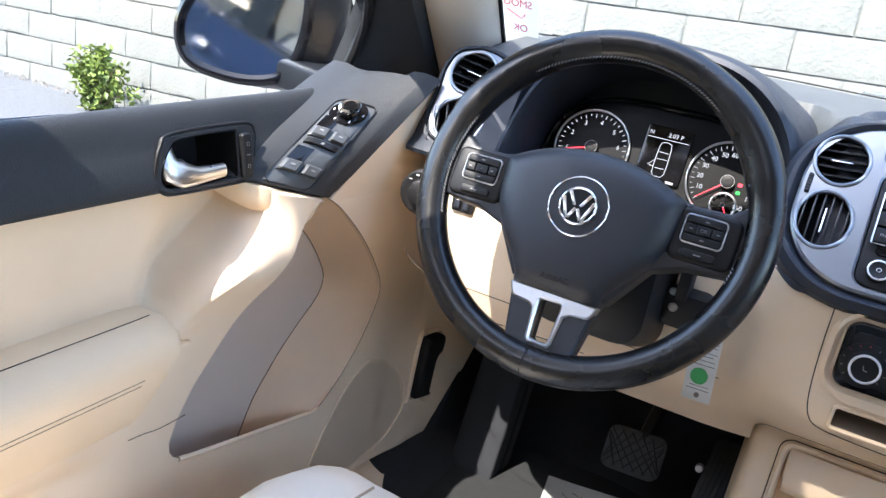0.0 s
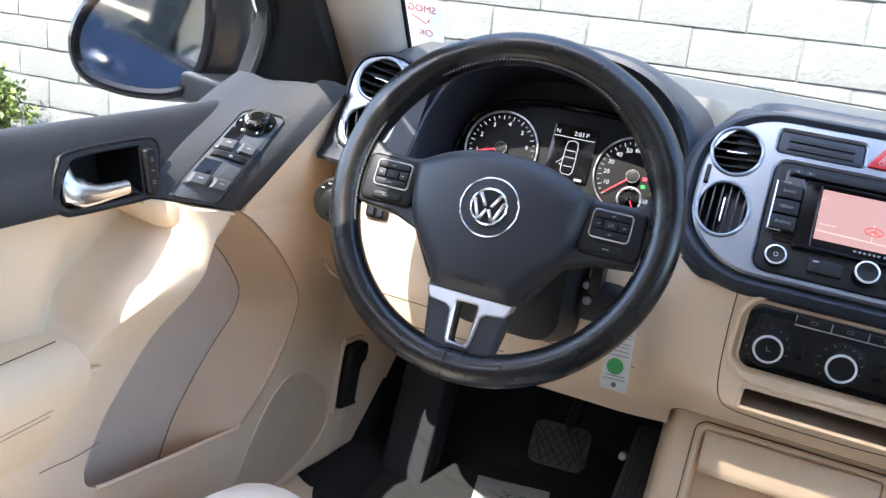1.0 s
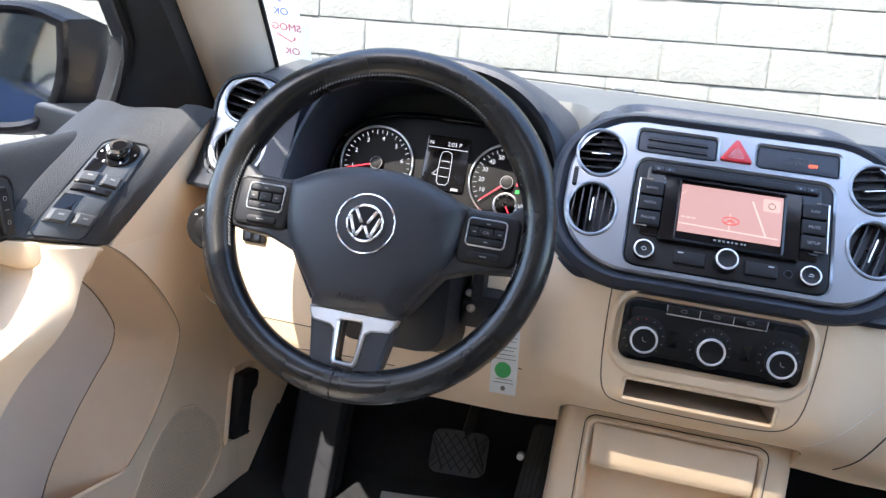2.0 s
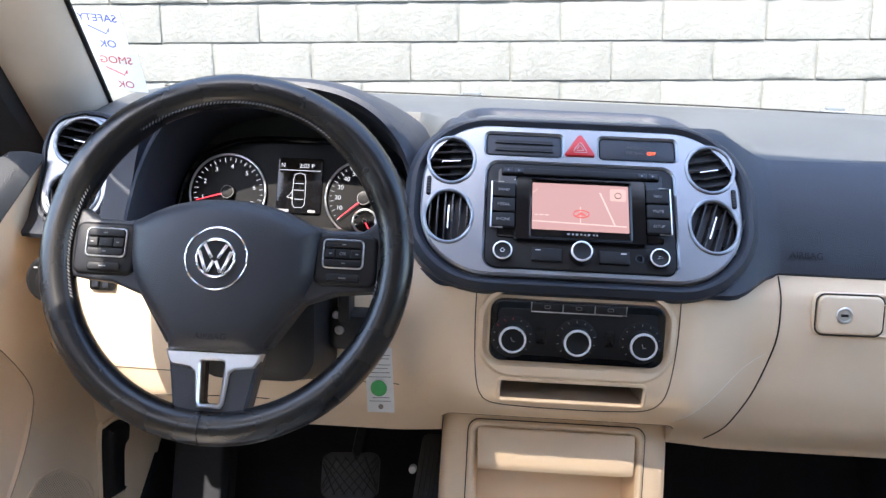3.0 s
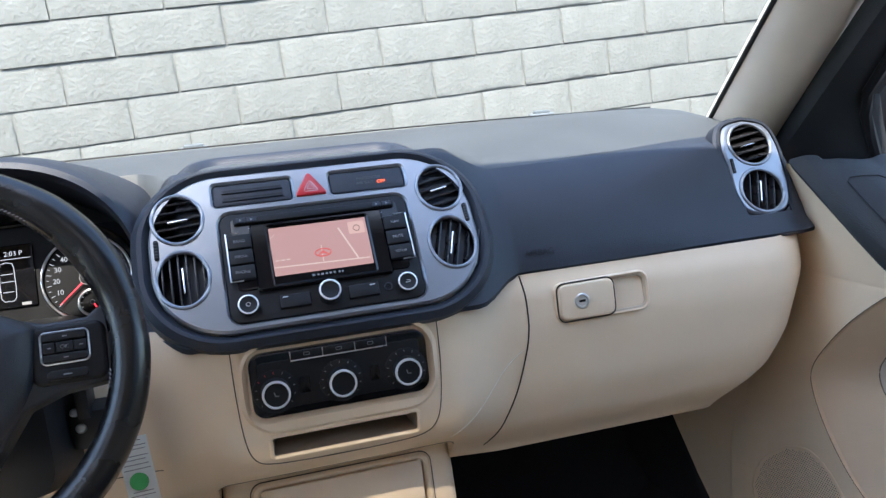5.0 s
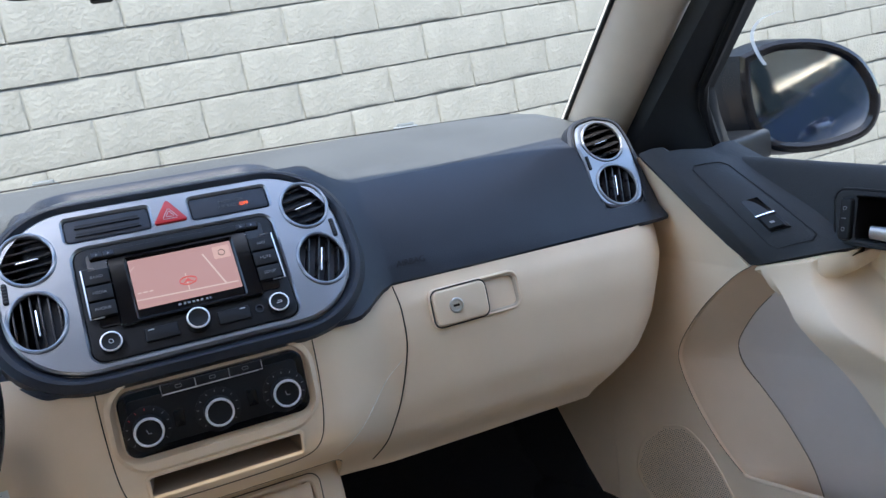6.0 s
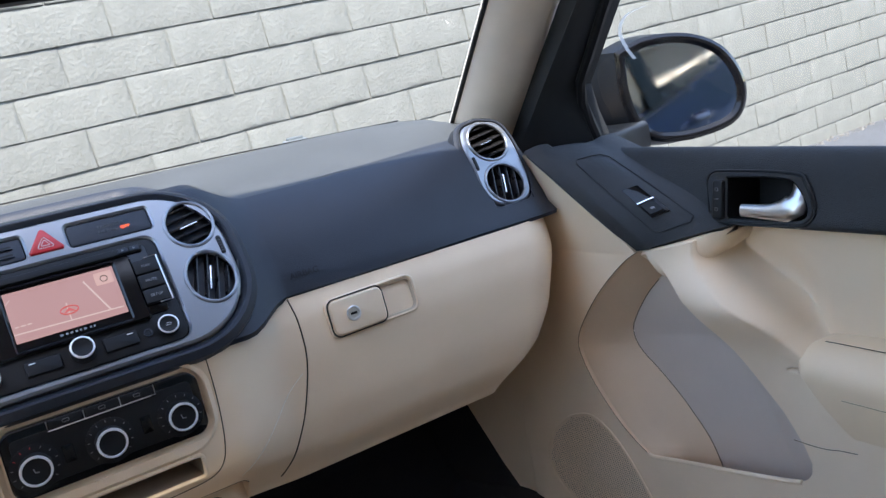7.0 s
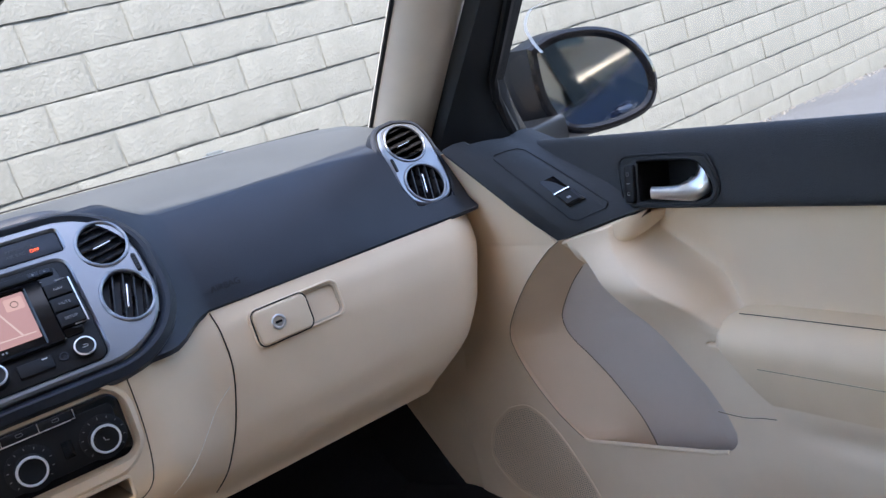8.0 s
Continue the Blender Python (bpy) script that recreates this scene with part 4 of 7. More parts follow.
def hub_height(x, y):
    """Low pillow with a rounded edge."""
    d = np.maximum(polygon_depth(x, y, hub_poly), 0.0)
    return 0.010 + 0.021 * (1 - (x / 0.135) ** 2 - ((y + 0.004) / 0.155) ** 2) - 0.016 * np.exp(-d / 0.0065)


def polygon_depth(x, y, poly):
    best = np.full(x.shape, 1e9)
    for i in range(len(poly)):
        (ax, ay), (bx, by) = poly[i], poly[(i + 1) % len(poly)]
        ex, ey = bx - ax, by - ay
        t = np.clip(((x - ax) * ex + (y - ay) * ey) / (ex * ex + ey * ey + 1e-12), 0, 1)
        best = np.minimum(best, np.hypot(x - ax - t * ex, y - ay - t * ey))
    return best


heights = hub_height(flat_x, flat_y).reshape(15, len(hub_poly))
rows = [[WHEEL @ Vector((x, y, -0.02)) for x, y in hub_poly]]
rows += [[WHEEL @ Vector((q.x, q.y, heights[k, i])) for i, q in enumerate(r)] for k, r in enumerate(hub_rows)]
bm = quad_grid(rows, close=True)
bm.verts.ensure_lookup_table()
bm.faces.new(bm.verts[-len(hub_poly):])
hub = part("airbag_cover", bm, HUB, wheel, "dark grained airbag cover")
half = [(0.0, 0.050), (0.06, 0.040), (0.10, 0.028), (0.135, 0.029), (0.152, 0.042), (0.160, 0.02), (0.160, -0.012), (0.150, -0.030), (0.11, -0.034), (0.08, -0.045), (0.05, -0.09), (0.0, -0.10)]
back = half + [(-x, y) for x, y in half[::-1][1:-1]]
part("spokes", slab(back, WHEEL, -0.024, 0.004, 0.004), HUB, wheel)
EM = at(WHEEL, 0.0, -0.0090, 0.0312)
part("emblem_ring", tube([EM @ Vector((x, y, -0.0006)) for x, y in oval(0.0297, 0.0297, 48)], 0.0010, True, 8), CHROME, hub, "thin chrome ring")
disc = part("emblem_disc", lathe([(0.0190, -0.001), (0.0190, 0.0012), (0.0, 0.0014)], EM, 40), BLACK, hub)
part("emblem_rim", tube([EM @ Vector((x, y, 0.0014)) for x, y in oval(0.0180, 0.0180, 40)], 0.0013, True, 8), CHROME, disc, "chrome rim")
for pts in (((-0.0105, 0.0125), (-0.003, -0.0005)), ((0.0105, 0.0125), (0.003, -0.0005)), ((-0.0155, 0.006), (-0.0075, -0.0145)), ((0.0155, 0.006), (0.0075, -0.0145)),
            ((-0.0065, -0.0140), (-0.001, -0.003)), ((0.0065, -0.0140), (0.001, -0.003))):
    a, b2 = Vector((*pts[0], 0)), Vector((*pts[1], 0))
    d = (b2 - a).normalized()
    nn = Vector((-d.y, d.x, 0)) * 0.0017
    part("emblem_bar", slab([(q.x, q.y) for q in (a - nn, b2 - nn, b2 + nn, a + nn)], EM, 0.001, 0.0032, 0.0004), CHROME, disc)
lettering("AIRBAG", 0.0088, at(WHEEL, 0.0, -0.083, 0.0247), BLACK, hub, "pressed dark letters")
# key pods on the spokes
for s in (-1, 1):
    pod = part("key_pod", slab(rrect(0.0620, 0.0520, 0.009, cx=s * 0.1195, cy=-0.0015), WHEEL, -0.018, 0.0080, 0.004), BLACK, wheel)
    part("pod_frame", holed(rrect(0.0405, 0.0290, 0.005, cx=s * 0.1172, cy=0.0042), [rrect(0.0375, 0.0260, 0.004, cx=s * 0.1172, cy=0.0042)], WHEEL, 0.006, 0.0105, 0.0006), SATIN, pod, "bright thin frame")
    for w, h, x, y in ((0.0360, 0.0070, 0, 0.0092), (0.0360, 0.0070, 0, -0.0092), (0.0100, 0.0092, -0.0128, 0), (0.0100, 0.0092, 0.0128, 0), (0.0138, 0.0092, 0, 0)):
        part("wheel_key", slab(rrect(w, h, 0.0012, cx=s * 0.1172 + x, cy=0.0042 + y), WHEEL, 0.006, 0.0112, 0.0010), BLACK, pod)
    part("return_key", slab(rrect(0.0335, 0.0082, 0.0035, cx=s * 0.1178, cy=-0.0196), WHEEL, 0.006, 0.0105, 0.0014), BLACK, pod)
    lettering("OK" if s > 0 else "\u2013", 0.0046, at(WHEEL, s * 0.1172, 0.0042, 0.0115), GREY_PRINT, pod)
    for x, y, w in ((0, 0.0134, 0.004), (0, -0.0050, 0.004), (-0.0128, 0.0042, 0.003), (0.0128, 0.0042, 0.003), (0.0, -0.0196, 0.007)):
        part("key_mark", slab(rrect(w, 0.0010, 0.0003, cx=s * 0.1180 + x, cy=y), WHEEL, 0.0104, 0.0115), GREY_PRINT, pod)
# lower spoke with its slotted silver insert
slot = [(x * (1 + 4.5 * (y + 0.125)), y) for x, y in rrect(0.0215, 0.0415, 0.0035, cy=-0.1255)]
spoke_poly = [(-0.046, -0.094), (0.046, -0.094), (0.0405, -0.125), (0.036, -0.150), (0.042, -0.166), (-0.042, -0.166), (-0.036, -0.150), (-0.0405, -0.125)]
spoke = part("lower_spoke", holed(spoke_poly, [slot], WHEEL, -0.018, 0.006, 0.003), HUB, wheel)
silver = [(-0.0465, -0.0960), (0.0465, -0.0960), (0.0440, -0.1045), (0.0400, -0.1105), (0.0215, -0.1125), (0.0170, -0.1165), (0.0138, -0.1455), (0.0108, -0.1502), (-0.0108, -0.1502), (-0.0138, -0.1455),
          (-0.0170, -0.1165), (-0.0215, -0.1125), (-0.0400, -0.1105), (-0.0440, -0.1045)]
part("silver_insert", holed(silver, [slot], WHEEL, -0.006, 0.0095, 0.0018), SATIN, wheel, "slotted satin silver insert")

# steering column behind the wheel
column = thing("steering_column", (-0.36, -0.08, 0.90), "dark plastic steering column shroud with ignition lock", "steering column")
rows = []
for y, w, h, z in ((-0.168, 0.045, 0.050, 0.965), (-0.160, 0.066, 0.080, 0.950), (-0.10, 0.076, 0.086, 0.935), (-0.03, 0.082, 0.090, 0.920), (0.05, 0.086, 0.092, 0.905)):
    rows.append([(-0.352 + x, y, z + v) for x, v in rrect(2 * w, 2 * h, 0.03, 6)])
bm = quad_grid(rows, close=True)
bm.verts.ensure_lookup_table()
bm.faces.new([bm.verts[i] for i in range(28)])
part("column_shroud", bm, BLACK, column)
part("ignition_housing", block((0.052, 0.060, 0.044), Matrix.Translation((-0.2535, -0.084, 0.9125)), 0.010), BLACK, column, "dark ignition lock housing")
part("housing_bracket", block((0.013, 0.040, 0.050), Matrix.Translation((-0.261, -0.100, 0.952)), 0.003), BLACK, column)
for x, z, r in ((-0.2705, 0.9335, 0.0045), (-0.2665, 0.9160, 0.0055)):
    m = Matrix.Translation((x, -0.1125, z)) @ Matrix.Rotation(radians(68), 4, "X")
    part("screw", lathe([(r, -0.006), (r, 0.002), (r * 0.8, 0.0038), (r * 0.45, 0.0042), (r * 0.4, 0.0025), (0.0, 0.0025)], m, 20), SATIN, column, "bright round screw head")
for s in (-1, 1):
    part("stalk", tube([(-0.36 + s * 0.06, -0.130, 1.0), (-0.36 + s * 0.11, -0.145, 1.004), (-0.36 + s * 0.155, -0.150, 1.004)], 0.008, n=10), BLACK, column)

# ---- instrument cluster ----
CLU = basis((-0.357, 0.066, 1.034), (1, 0, 0), (0, 0.32, 0.947))
cluster = thing("instrument_cluster", (-0.357, 0.08, 0.98), "black instrument cluster with two ringed gauges and a display", "instrument cluster")
plate = []
for i in range(41):
    a = math.pi * i / 40
    c, d = math.cos(a), math.sin(a)
    plate.append((0.156 * math.copysign(abs(c) ** 0.62, c), -0.045 + 0.120 * d ** 0.75))
plate += [(-0.150, -0.068), (0.150, -0.068)]
part("cluster_face", slab(plate, CLU, -0.03, 0.0), DIAL, cluster)
part("cluster_edge", tube([CLU @ Vector((x, y, 0.004)) for x, y in plate[:41]], 0.004, n=8), GLOSS, cluster)
part("lower_tray", slab(rrect(0.31, 0.03, 0.005, cy=-0.073), CLU, -0.02, 0.02, 0.004), GLOSS, cluster)


def gauge(u, v, r, marks, numerals, needle, n_ticks, name):
    m = at(CLU, u, v, 0.0)
    d = part(name, lathe([(r, 0.0), (r, 0.002), (r * 0.97, 0.002), (r * 0.95, 0.0006), (0.0, 0.0006)], m, 48), DIAL, cluster)
    part("gauge_ring", tube([m @ Vector((x, y, 0.004)) for x, y in oval(r, r, 56)], 0.0016, True, 8), SATIN, d, "bright ring")
    for k in range(n_ticks + 1):
        a = radians(marks[0] + (marks[1] - marks[0]) * k / n_ticks)
        tm = m @ Matrix.Rotation(a, 4, "Z") @ Matrix.Translation((r * (0.88 if k % 2 else 0.86), 0, 0.0012))
        part("gauge_tick", block((r * (0.06 if k % 2 else 0.11), 0.0007, 0.0003), tm), CLUSTER_LIT, d)
    for txt, a in numerals:
        c, s = math.cos(radians(a)), math.sin(radians(a))
        lettering(txt, r * 0.165, at(m, r * 0.69 * c, r * 0.69 * s, 0.0012), CLUSTER_LIT, d)
    a = radians(needle)
    part("needle", tube([m @ Vector((math.cos(a) * q, math.sin(a) * q, 0.005)) for q in (0.0, r * 0.45, r * 0.86)], lambda t: 0.0011 * (1 - 0.6 * t), n=6), NEEDLE, d, "lit red needle")
    part("needle_hub", lathe([(r * 0.17, 0.001), (r * 0.17, 0.007), (r * 0.145, 0.0075), (0.0, 0.007)], m, 24), BLACK, d)
    part("hub_ring", tube([m @ Vector((x, y, 0.0072)) for x, y in oval(r * 0.165, r * 0.165, 24)], 0.0004, True, 6), GREY_PRINT, d)
    return d


gauge(-0.0905, 0.001, 0.0505, (229, -30), [(str(k), 85 + (4 - k) * 36) for k in range(1, 8)], 197, 28, "rev_counter")
sp = gauge(0.0905, 0.001, 0.0505, (221, -57), [("10", 203), ("20", 180), ("30", 157), ("40", 134), ("50", 112), ("60", 92), ("80", 60), ("100", 32), ("120", 6), ("140", -26), ("160", -55)], 221, 32, "speedometer")
gauge(0.0935, -0.029, 0.0155, (200, -20), [], -60, 8, "fuel_gauge")
for y, mt in ((0.001, NEEDLE), (-0.009, GREEN_LAMP)):
    part("warning_lamp", slab(rrect(0.0055, 0.0045, 0.001, cx=0.106, cy=y), CLU, 0.0008, 0.0014), mt, sp)
disp = part("info_display", slab(rrect(0.060, 0.074, 0.003, cx=0.004, cy=0.014), CLU, 0.0, 0.003, 0.001), GLOSS, cluster, "small lit information display")
lettering("N", 0.0075, at(CLU, -0.019, 0.0405, 0.0034), CLUSTER_LIT, disp)
lettering("2:03 P", 0.0080, at(CLU, 0.0125, 0.0405, 0.0034), CLUSTER_LIT, disp)
part("display_rule", slab(rrect(0.054, 0.0007, 0.0002, cx=0.004, cy=0.0345), CLU, 0.003, 0.0034), CLUSTER_LIT, disp)
car = [(-0.008, 0.022), (-0.0065, 0.029), (0.0, 0.031), (0.0065, 0.029), (0.008, 0.022), (0.0085, 0.0), (0.008, -0.011), (0.005, -0.015), (-0.005, -0.015), (-0.008, -0.011), (-0.0085, 0.0)]
part("car_sign", tube([CLU @ Vector((x + 0.004, y, 0.0034)) for x, y in car], 0.0005, True, 5), CLUSTER_LIT, disp)
for y, w in ((0.017, 0.0065), (-0.004, 0.006), (0.008, 0.007)):
    part("sign_bar", slab(rrect(2 * w, 0.0008, 0.0002, cx=0.004, cy=y), CLU, 0.003, 0.0034), CLUSTER_LIT, disp)
part("sign_door", tube([CLU @ Vector((x, y, 0.0034)) for x, y in ((-0.0045, 0.006), (-0.012, -0.002), (-0.0045, -0.003))], 0.0005, n=5), CLUSTER_LIT, disp)
for x, w in ((-0.016, 0.016), (0.022, 0.010)):
    part("display_mark", slab(rrect(w, 0.0035, 0.0006, cx=x, cy=-0.0195), CLU, 0.003, 0.0034), GREY_PRINT, disp)

# ---- outer vents, one at each end of the dash ----
for s, ox, oy, oz in END_VENTS:
    ev = thing("end_vent", (ox, oy, oz - 0.06), "satin silver pod with two round vents at the dash end", "air vent", "dash end vents")
    m = end_frame(s, ox, oy, oz)
    o = smooth_path([(x, y, 0) for x, y in [(0.0, 0.068), (0.030, 0.060), (0.041, 0.035), (0.043, 0.0), (0.041, -0.035), (0.030, -0.060), (0.0, -0.068), (-0.030, -0.060), (-0.041, -0.035), (-0.040, 0.0),
                                            (-0.041, 0.035), (-0.030, 0.060), (0.0, 0.068)]], 4)[:-1]
    o = [(p.x, p.y) for p in o]
    part("pod_plate", holed(o, [oval(0.0312, 0.0295, 36, 0, 0.0335), oval(0.0312, 0.0300, 36, 0, -0.0335)], m, -0.014, 0.006, 0.003), SILVER, ev)
    part("pod_collar", holed(inset(o, -0.0085), [o], m, -0.022, 0.003, 0.006), DARK, ev)
    vent(ev, at(m, 0, 0.0335, 0.005), 0.0315, 0.0298, 12 * s, 0)
    vent(ev, at(m, 0, -0.0335, 0.005), 0.0315, 0.0303, 90 - 14 * s, -12)
    part("thumbwheel", slab(rrect(0.0045, 0.021, 0.0015, cx=-0.0345 * s, cy=0.003), m, 0.004, 0.0085, 0.001), BLACK, ev)

# ---- left of the wheel: light switch, little key block ----
lamp_switch = thing("light_switch", (-0.618, -0.06, 0.93), "round black headlamp switch on the beige panel", "switch")
m = basis((-0.622, low_y(-0.622, 0.945) - 0.001, 0.943), (1, 0.25, 0), (0, 0.05, 1))
part("switch_base", lathe([(0.031, -0.01), (0.031, 0.003), (0.028, 0.006), (0.0, 0.006)], m, 32), BLACK, lamp_switch)
part("switch_knob", lathe([(0.019, 0.005), (0.018, 0.016), (0.015, 0.018), (0.0, 0.018)], m, 28), BLACK, lamp_switch)
for k in range(5):
    a = radians(40 + 25 * k)
    part("switch_mark", slab(rrect(0.004, 0.0012, 0.0003, cx=0.0245 * math.cos(a), cy=0.0245 * math.sin(a)), m, 0.006, 0.0066), WHITE, lamp_switch)
keys = thing("dimmer_keys", (-0.553, -0.085, 0.945), "small black block of dimmer thumbwheels", "switch")
m = basis((-0.553, low_y(-0.553, 0.952) - 0.002, 0.952), (1, 0, 0), (0, 0.05, 1))
part("key_block", slab(rrect(0.030, 0.026, 0.003), m, -0.004, 0.005, 0.0015), BLACK, keys)
for x in (-0.006, 0.006):
    part("key_wheel", slab(rrect(0.008, 0.018, 0.002, cx=x), m, 0.004, 0.008, 0.0015), DARK, keys)
    part("key_mark", slab(rrect(0.004, 0.0012, 0.0003, cx=x, cy=0.003), m, 0.0075, 0.0084), WHITE, keys)

# inspection tag hanging from the ignition
tag = thing("paper_tag", (-0.218, -0.135, 0.837), "white printed paper tag with a green dot", "paper tag")
TAG = basis((-0.2165, -0.137, 0.866), (0.995, -0.04, 0.06), (-0.07, 0.09, 0.99))
rows = [[TAG @ Vector((x, y, 0.0012 * math.sin(60 * y) + 0.0008 * x / 0.02)) for x in np.linspace(-0.0155, 0.0155, 5)] for y in np.linspace(-0.036, 0.040, 12)]
tb = quad_grid(rows)
bmesh.ops.solidify(tb, geom=tb.faces[:], thickness=0.0004)
sheet = part("sheet", tb, PAPER, tag)
part("green_dot", slab(oval(0.0093, 0.0093, 28, -0.001, -0.007), TAG, 0.0014, 0.0022), GREEN, tag, "green round sticker")
for y, w, x in ((0.036, 0.022, -0.002), (0.031, 0.026, 0), (0.027, 0.024, 0), (0.020, 0.026, 0), (0.016, 0.022, -0.001), (0.011, 0.024, 0), (0.006, 0.026, 0), (-0.018, 0.020, 0.001), (-0.022, 0.024, 0)):
    part("print_bar", slab(rrect(w, 0.0007, 0.0002, cx=x, cy=y), TAG, 0.0013, 0.0018), GREY_PRINT, sheet)
part("eyelet", lathe([(0.0028, 0.0008), (0.0028, 0.002), (0.0014, 0.002), (0.0014, 0.0008)], at(TAG, 0.0005, -0.0285), 16), material("tag_eyelet", (0.2, 0.17, 0.14), 0.6), sheet)


# ---- doors ----
def poly_distance(px_, py_, poly):
    """Signed distance of arrays of points to a polygon, positive inside."""
    best = np.full(px_.shape, 1e9)
    inside = np.zeros(px_.shape, bool)
    for i in range(len(poly)):
        ax, ay = poly[i]
        bx, by = poly[(i + 1) % len(poly)]
        ex, ey = bx - ax, by - ay
        t = np.clip(((px_ - ax) * ex + (py_ - ay) * ey) / (ex * ex + ey * ey + 1e-12), 0, 1)
        best = np.minimum(best, np.hypot(px_ - ax - t * ex, py_ - ay - t * ey))
        cond = (ay > py_) != (by > py_)
        cross = ex * (py_ - ay) / (ey if abs(ey) > 1e-12 else 1e-12) + ax
        inside ^= cond & (px_ < cross)
    return np.where(inside, best, -best)


def soft(a, b, v):
    t = np.clip((v - a) / (b - a), 0, 1)
    return t * t * (3 - 2 * t)


def flat_curve(pts, n=6):
    return [(p.x, p.y) for p in smooth_path([(x, y, 0) for x, y in pts], n)]


POCKET_FRONT = flat_curve([(-0.178, 0.934), (-0.143, 0.913), (-0.090, 0.866), (-0.048, 0.816), (-0.027, 0.778), (-0.031, 0.745), (-0.054, 0.699), (-0.089, 0.653), (-0.121, 0.624), (-0.137, 0.613)])
POCKET_REST = [(-0.143, 0.6118), (-0.150, 0.6125), (-0.195, 0.6190), (-0.240, 0.6245), (-0.285, 0.6300), (-0.357, 0.6400), (-0.380, 0.6450), (-0.390, 0.6520), (-0.3965, 0.6610), (-0.3985, 0.6750), (-0.390, 0.6970), (-0.3665, 0.7360),
               (-0.333, 0.7780), (-0.302, 0.8180), (-0.270, 0.8610), (-0.243, 0.8900), (-0.205, 0.9190)]
POCKET = POCKET_FRONT + POCKET_REST
POCKET_BACK = flat_curve([(-0.185, 0.905), (-0.160, 0.880), (-0.130, 0.850), (-0.104, 0.815), (-0.092, 0.789), (-0.100, 0.761), (-0.132, 0.731), (-0.178, 0.700), (-0.207, 0.674), (-0.217, 0.640), (-0.217, 0.610), (-0.215, 0.565)])
RECESS = flat_curve([(-1.6, 1.10), (-0.30, 1.08), (-0.272, 1.0), (-0.262, 0.945), (-0.268, 0.919), (-0.284, 0.904), (-0.308, 0.888), (-0.335, 0.871), (-0.357, 0.855), (-0.373, 0.840), (-0.388, 0.825), (-0.42, 0.803), (-0.48, 0.793), (-1.6, 0.79)])


def line_distance(Y, Z, line):
    best = np.full(Y.shape, 1e9)
    for (ax, ay), (bx, by) in zip(line, line[1:]):
        ex, ey = bx - ax, by - ay
        t = np.clip(((Y - ax) * ex + (Z - ay) * ey) / (ex * ex + ey * ey + 1e-12), 0, 1)
        best = np.minimum(best, np.hypot(Y - ax - t * ex, Z - ay - t * ey))
    return best


def door_depth(Y, Z):
    """How far the inner face lies from the car's middle."""
    back = soft(-0.36, -0.47, Y)
    X = 0.684 + 0.09 * (-0.03 - np.clip(Y, -0.46, 0.10))
    # the pull strap rolls over into the hollow behind it
    rd = poly_distance(Y, Z, RECESS)
    X = X - 0.024 * np.exp(-((Z - 0.872) / 0.045) ** 2) * soft(-0.17, -0.26, Y) - 0.010 * np.exp(-((Z - 0.880) / 0.035) ** 2) * soft(-0.26, -0.32, Y)
    X = X + 0.0072 * (np.clip(rd + 0.036, 0, 0.036) / 0.036) ** 2 * soft(0.79, 0.83, Z)
    deep = 0.756 + 0.030 * np.exp(-(np.clip(rd - 0.022, 0, 1) / 0.045) ** 2) * soft(-0.43, -0.36, Y)
    X = X + (deep - X) * soft(-0.003, 0.017, rd)
    low_back = soft(0.790, 0.745, Z) * back
    X = X * (1 - low_back) + 0.708 * low_back
    X = X + 0.008 * np.exp(-((Z - 0.700) / 0.016) ** 2) * soft(-0.46, -0.56, Y)
    X = X + 0.030 * soft(0.66, 0.52, Z) * back
    # front lobe under the switch pod leans inwards
    X = X - 0.19 * np.clip(Z - 0.925, 0, 0.17) * soft(-0.20, -0.13, Y)
    X = X - 0.012 * soft(0.02, 0.14, Y) * soft(0.76, 0.56, Z)
    X = X + 0.05 * soft(0.125, 0.165, Y) ** 2
    X = X + 0.05 * soft(0.46, 0.40, Z)
    # the lining passes behind the switch pod
    pod_line = np.where(Y < -0.168, 0.931 + (-0.168 - Y) * 0.20, 0.931 + (Y + 0.168) * 1.075)
    return X + 0.05 * soft(-0.002, 0.006, Z - pod_line) * soft(-0.325, -0.312, Y)


BACK_POLY = POCKET_BACK + [(-0.215, 0.50), (-0.48, 0.58), (-0.46, 0.72), (-0.22, 0.95)]


def pocket_at(Y, Z):
    """Place inside the map pocket: outward, along, up; its floor drops behind the lower lip."""
    front = line_distance(Y, Z, POCKET_FRONT)
    rest = line_distance(Y, Z, [POCKET_FRONT[-1]] + POCKET_REST + [POCKET_FRONT[0]])
    behind = np.clip(-poly_distance(Y, Z, BACK_POLY), 0, 1)
    ratio = front / (front + behind + 1e-6)
    D = 0.052 * (0.06 * soft(0.0, 0.05, ratio) + 0.94 * ratio ** 1.15) + 0.022 * soft(0.70, 0.58, Z) * soft(0.3, 1, ratio)
    D = D + 0.10 * np.clip(poly_distance(Y, Z, BACK_POLY), 0, 0.15)
    D = D * (soft(0.0, 0.005, rest) * 0.5 + 0.5 * soft(0.0, 0.0025, rest))
    low = line_distance(Y, Z, POCKET_REST[:8])
    return door_depth(Y, Z) + D, Y, Z - 1.05 * D * soft(0.13, 0.02, low)


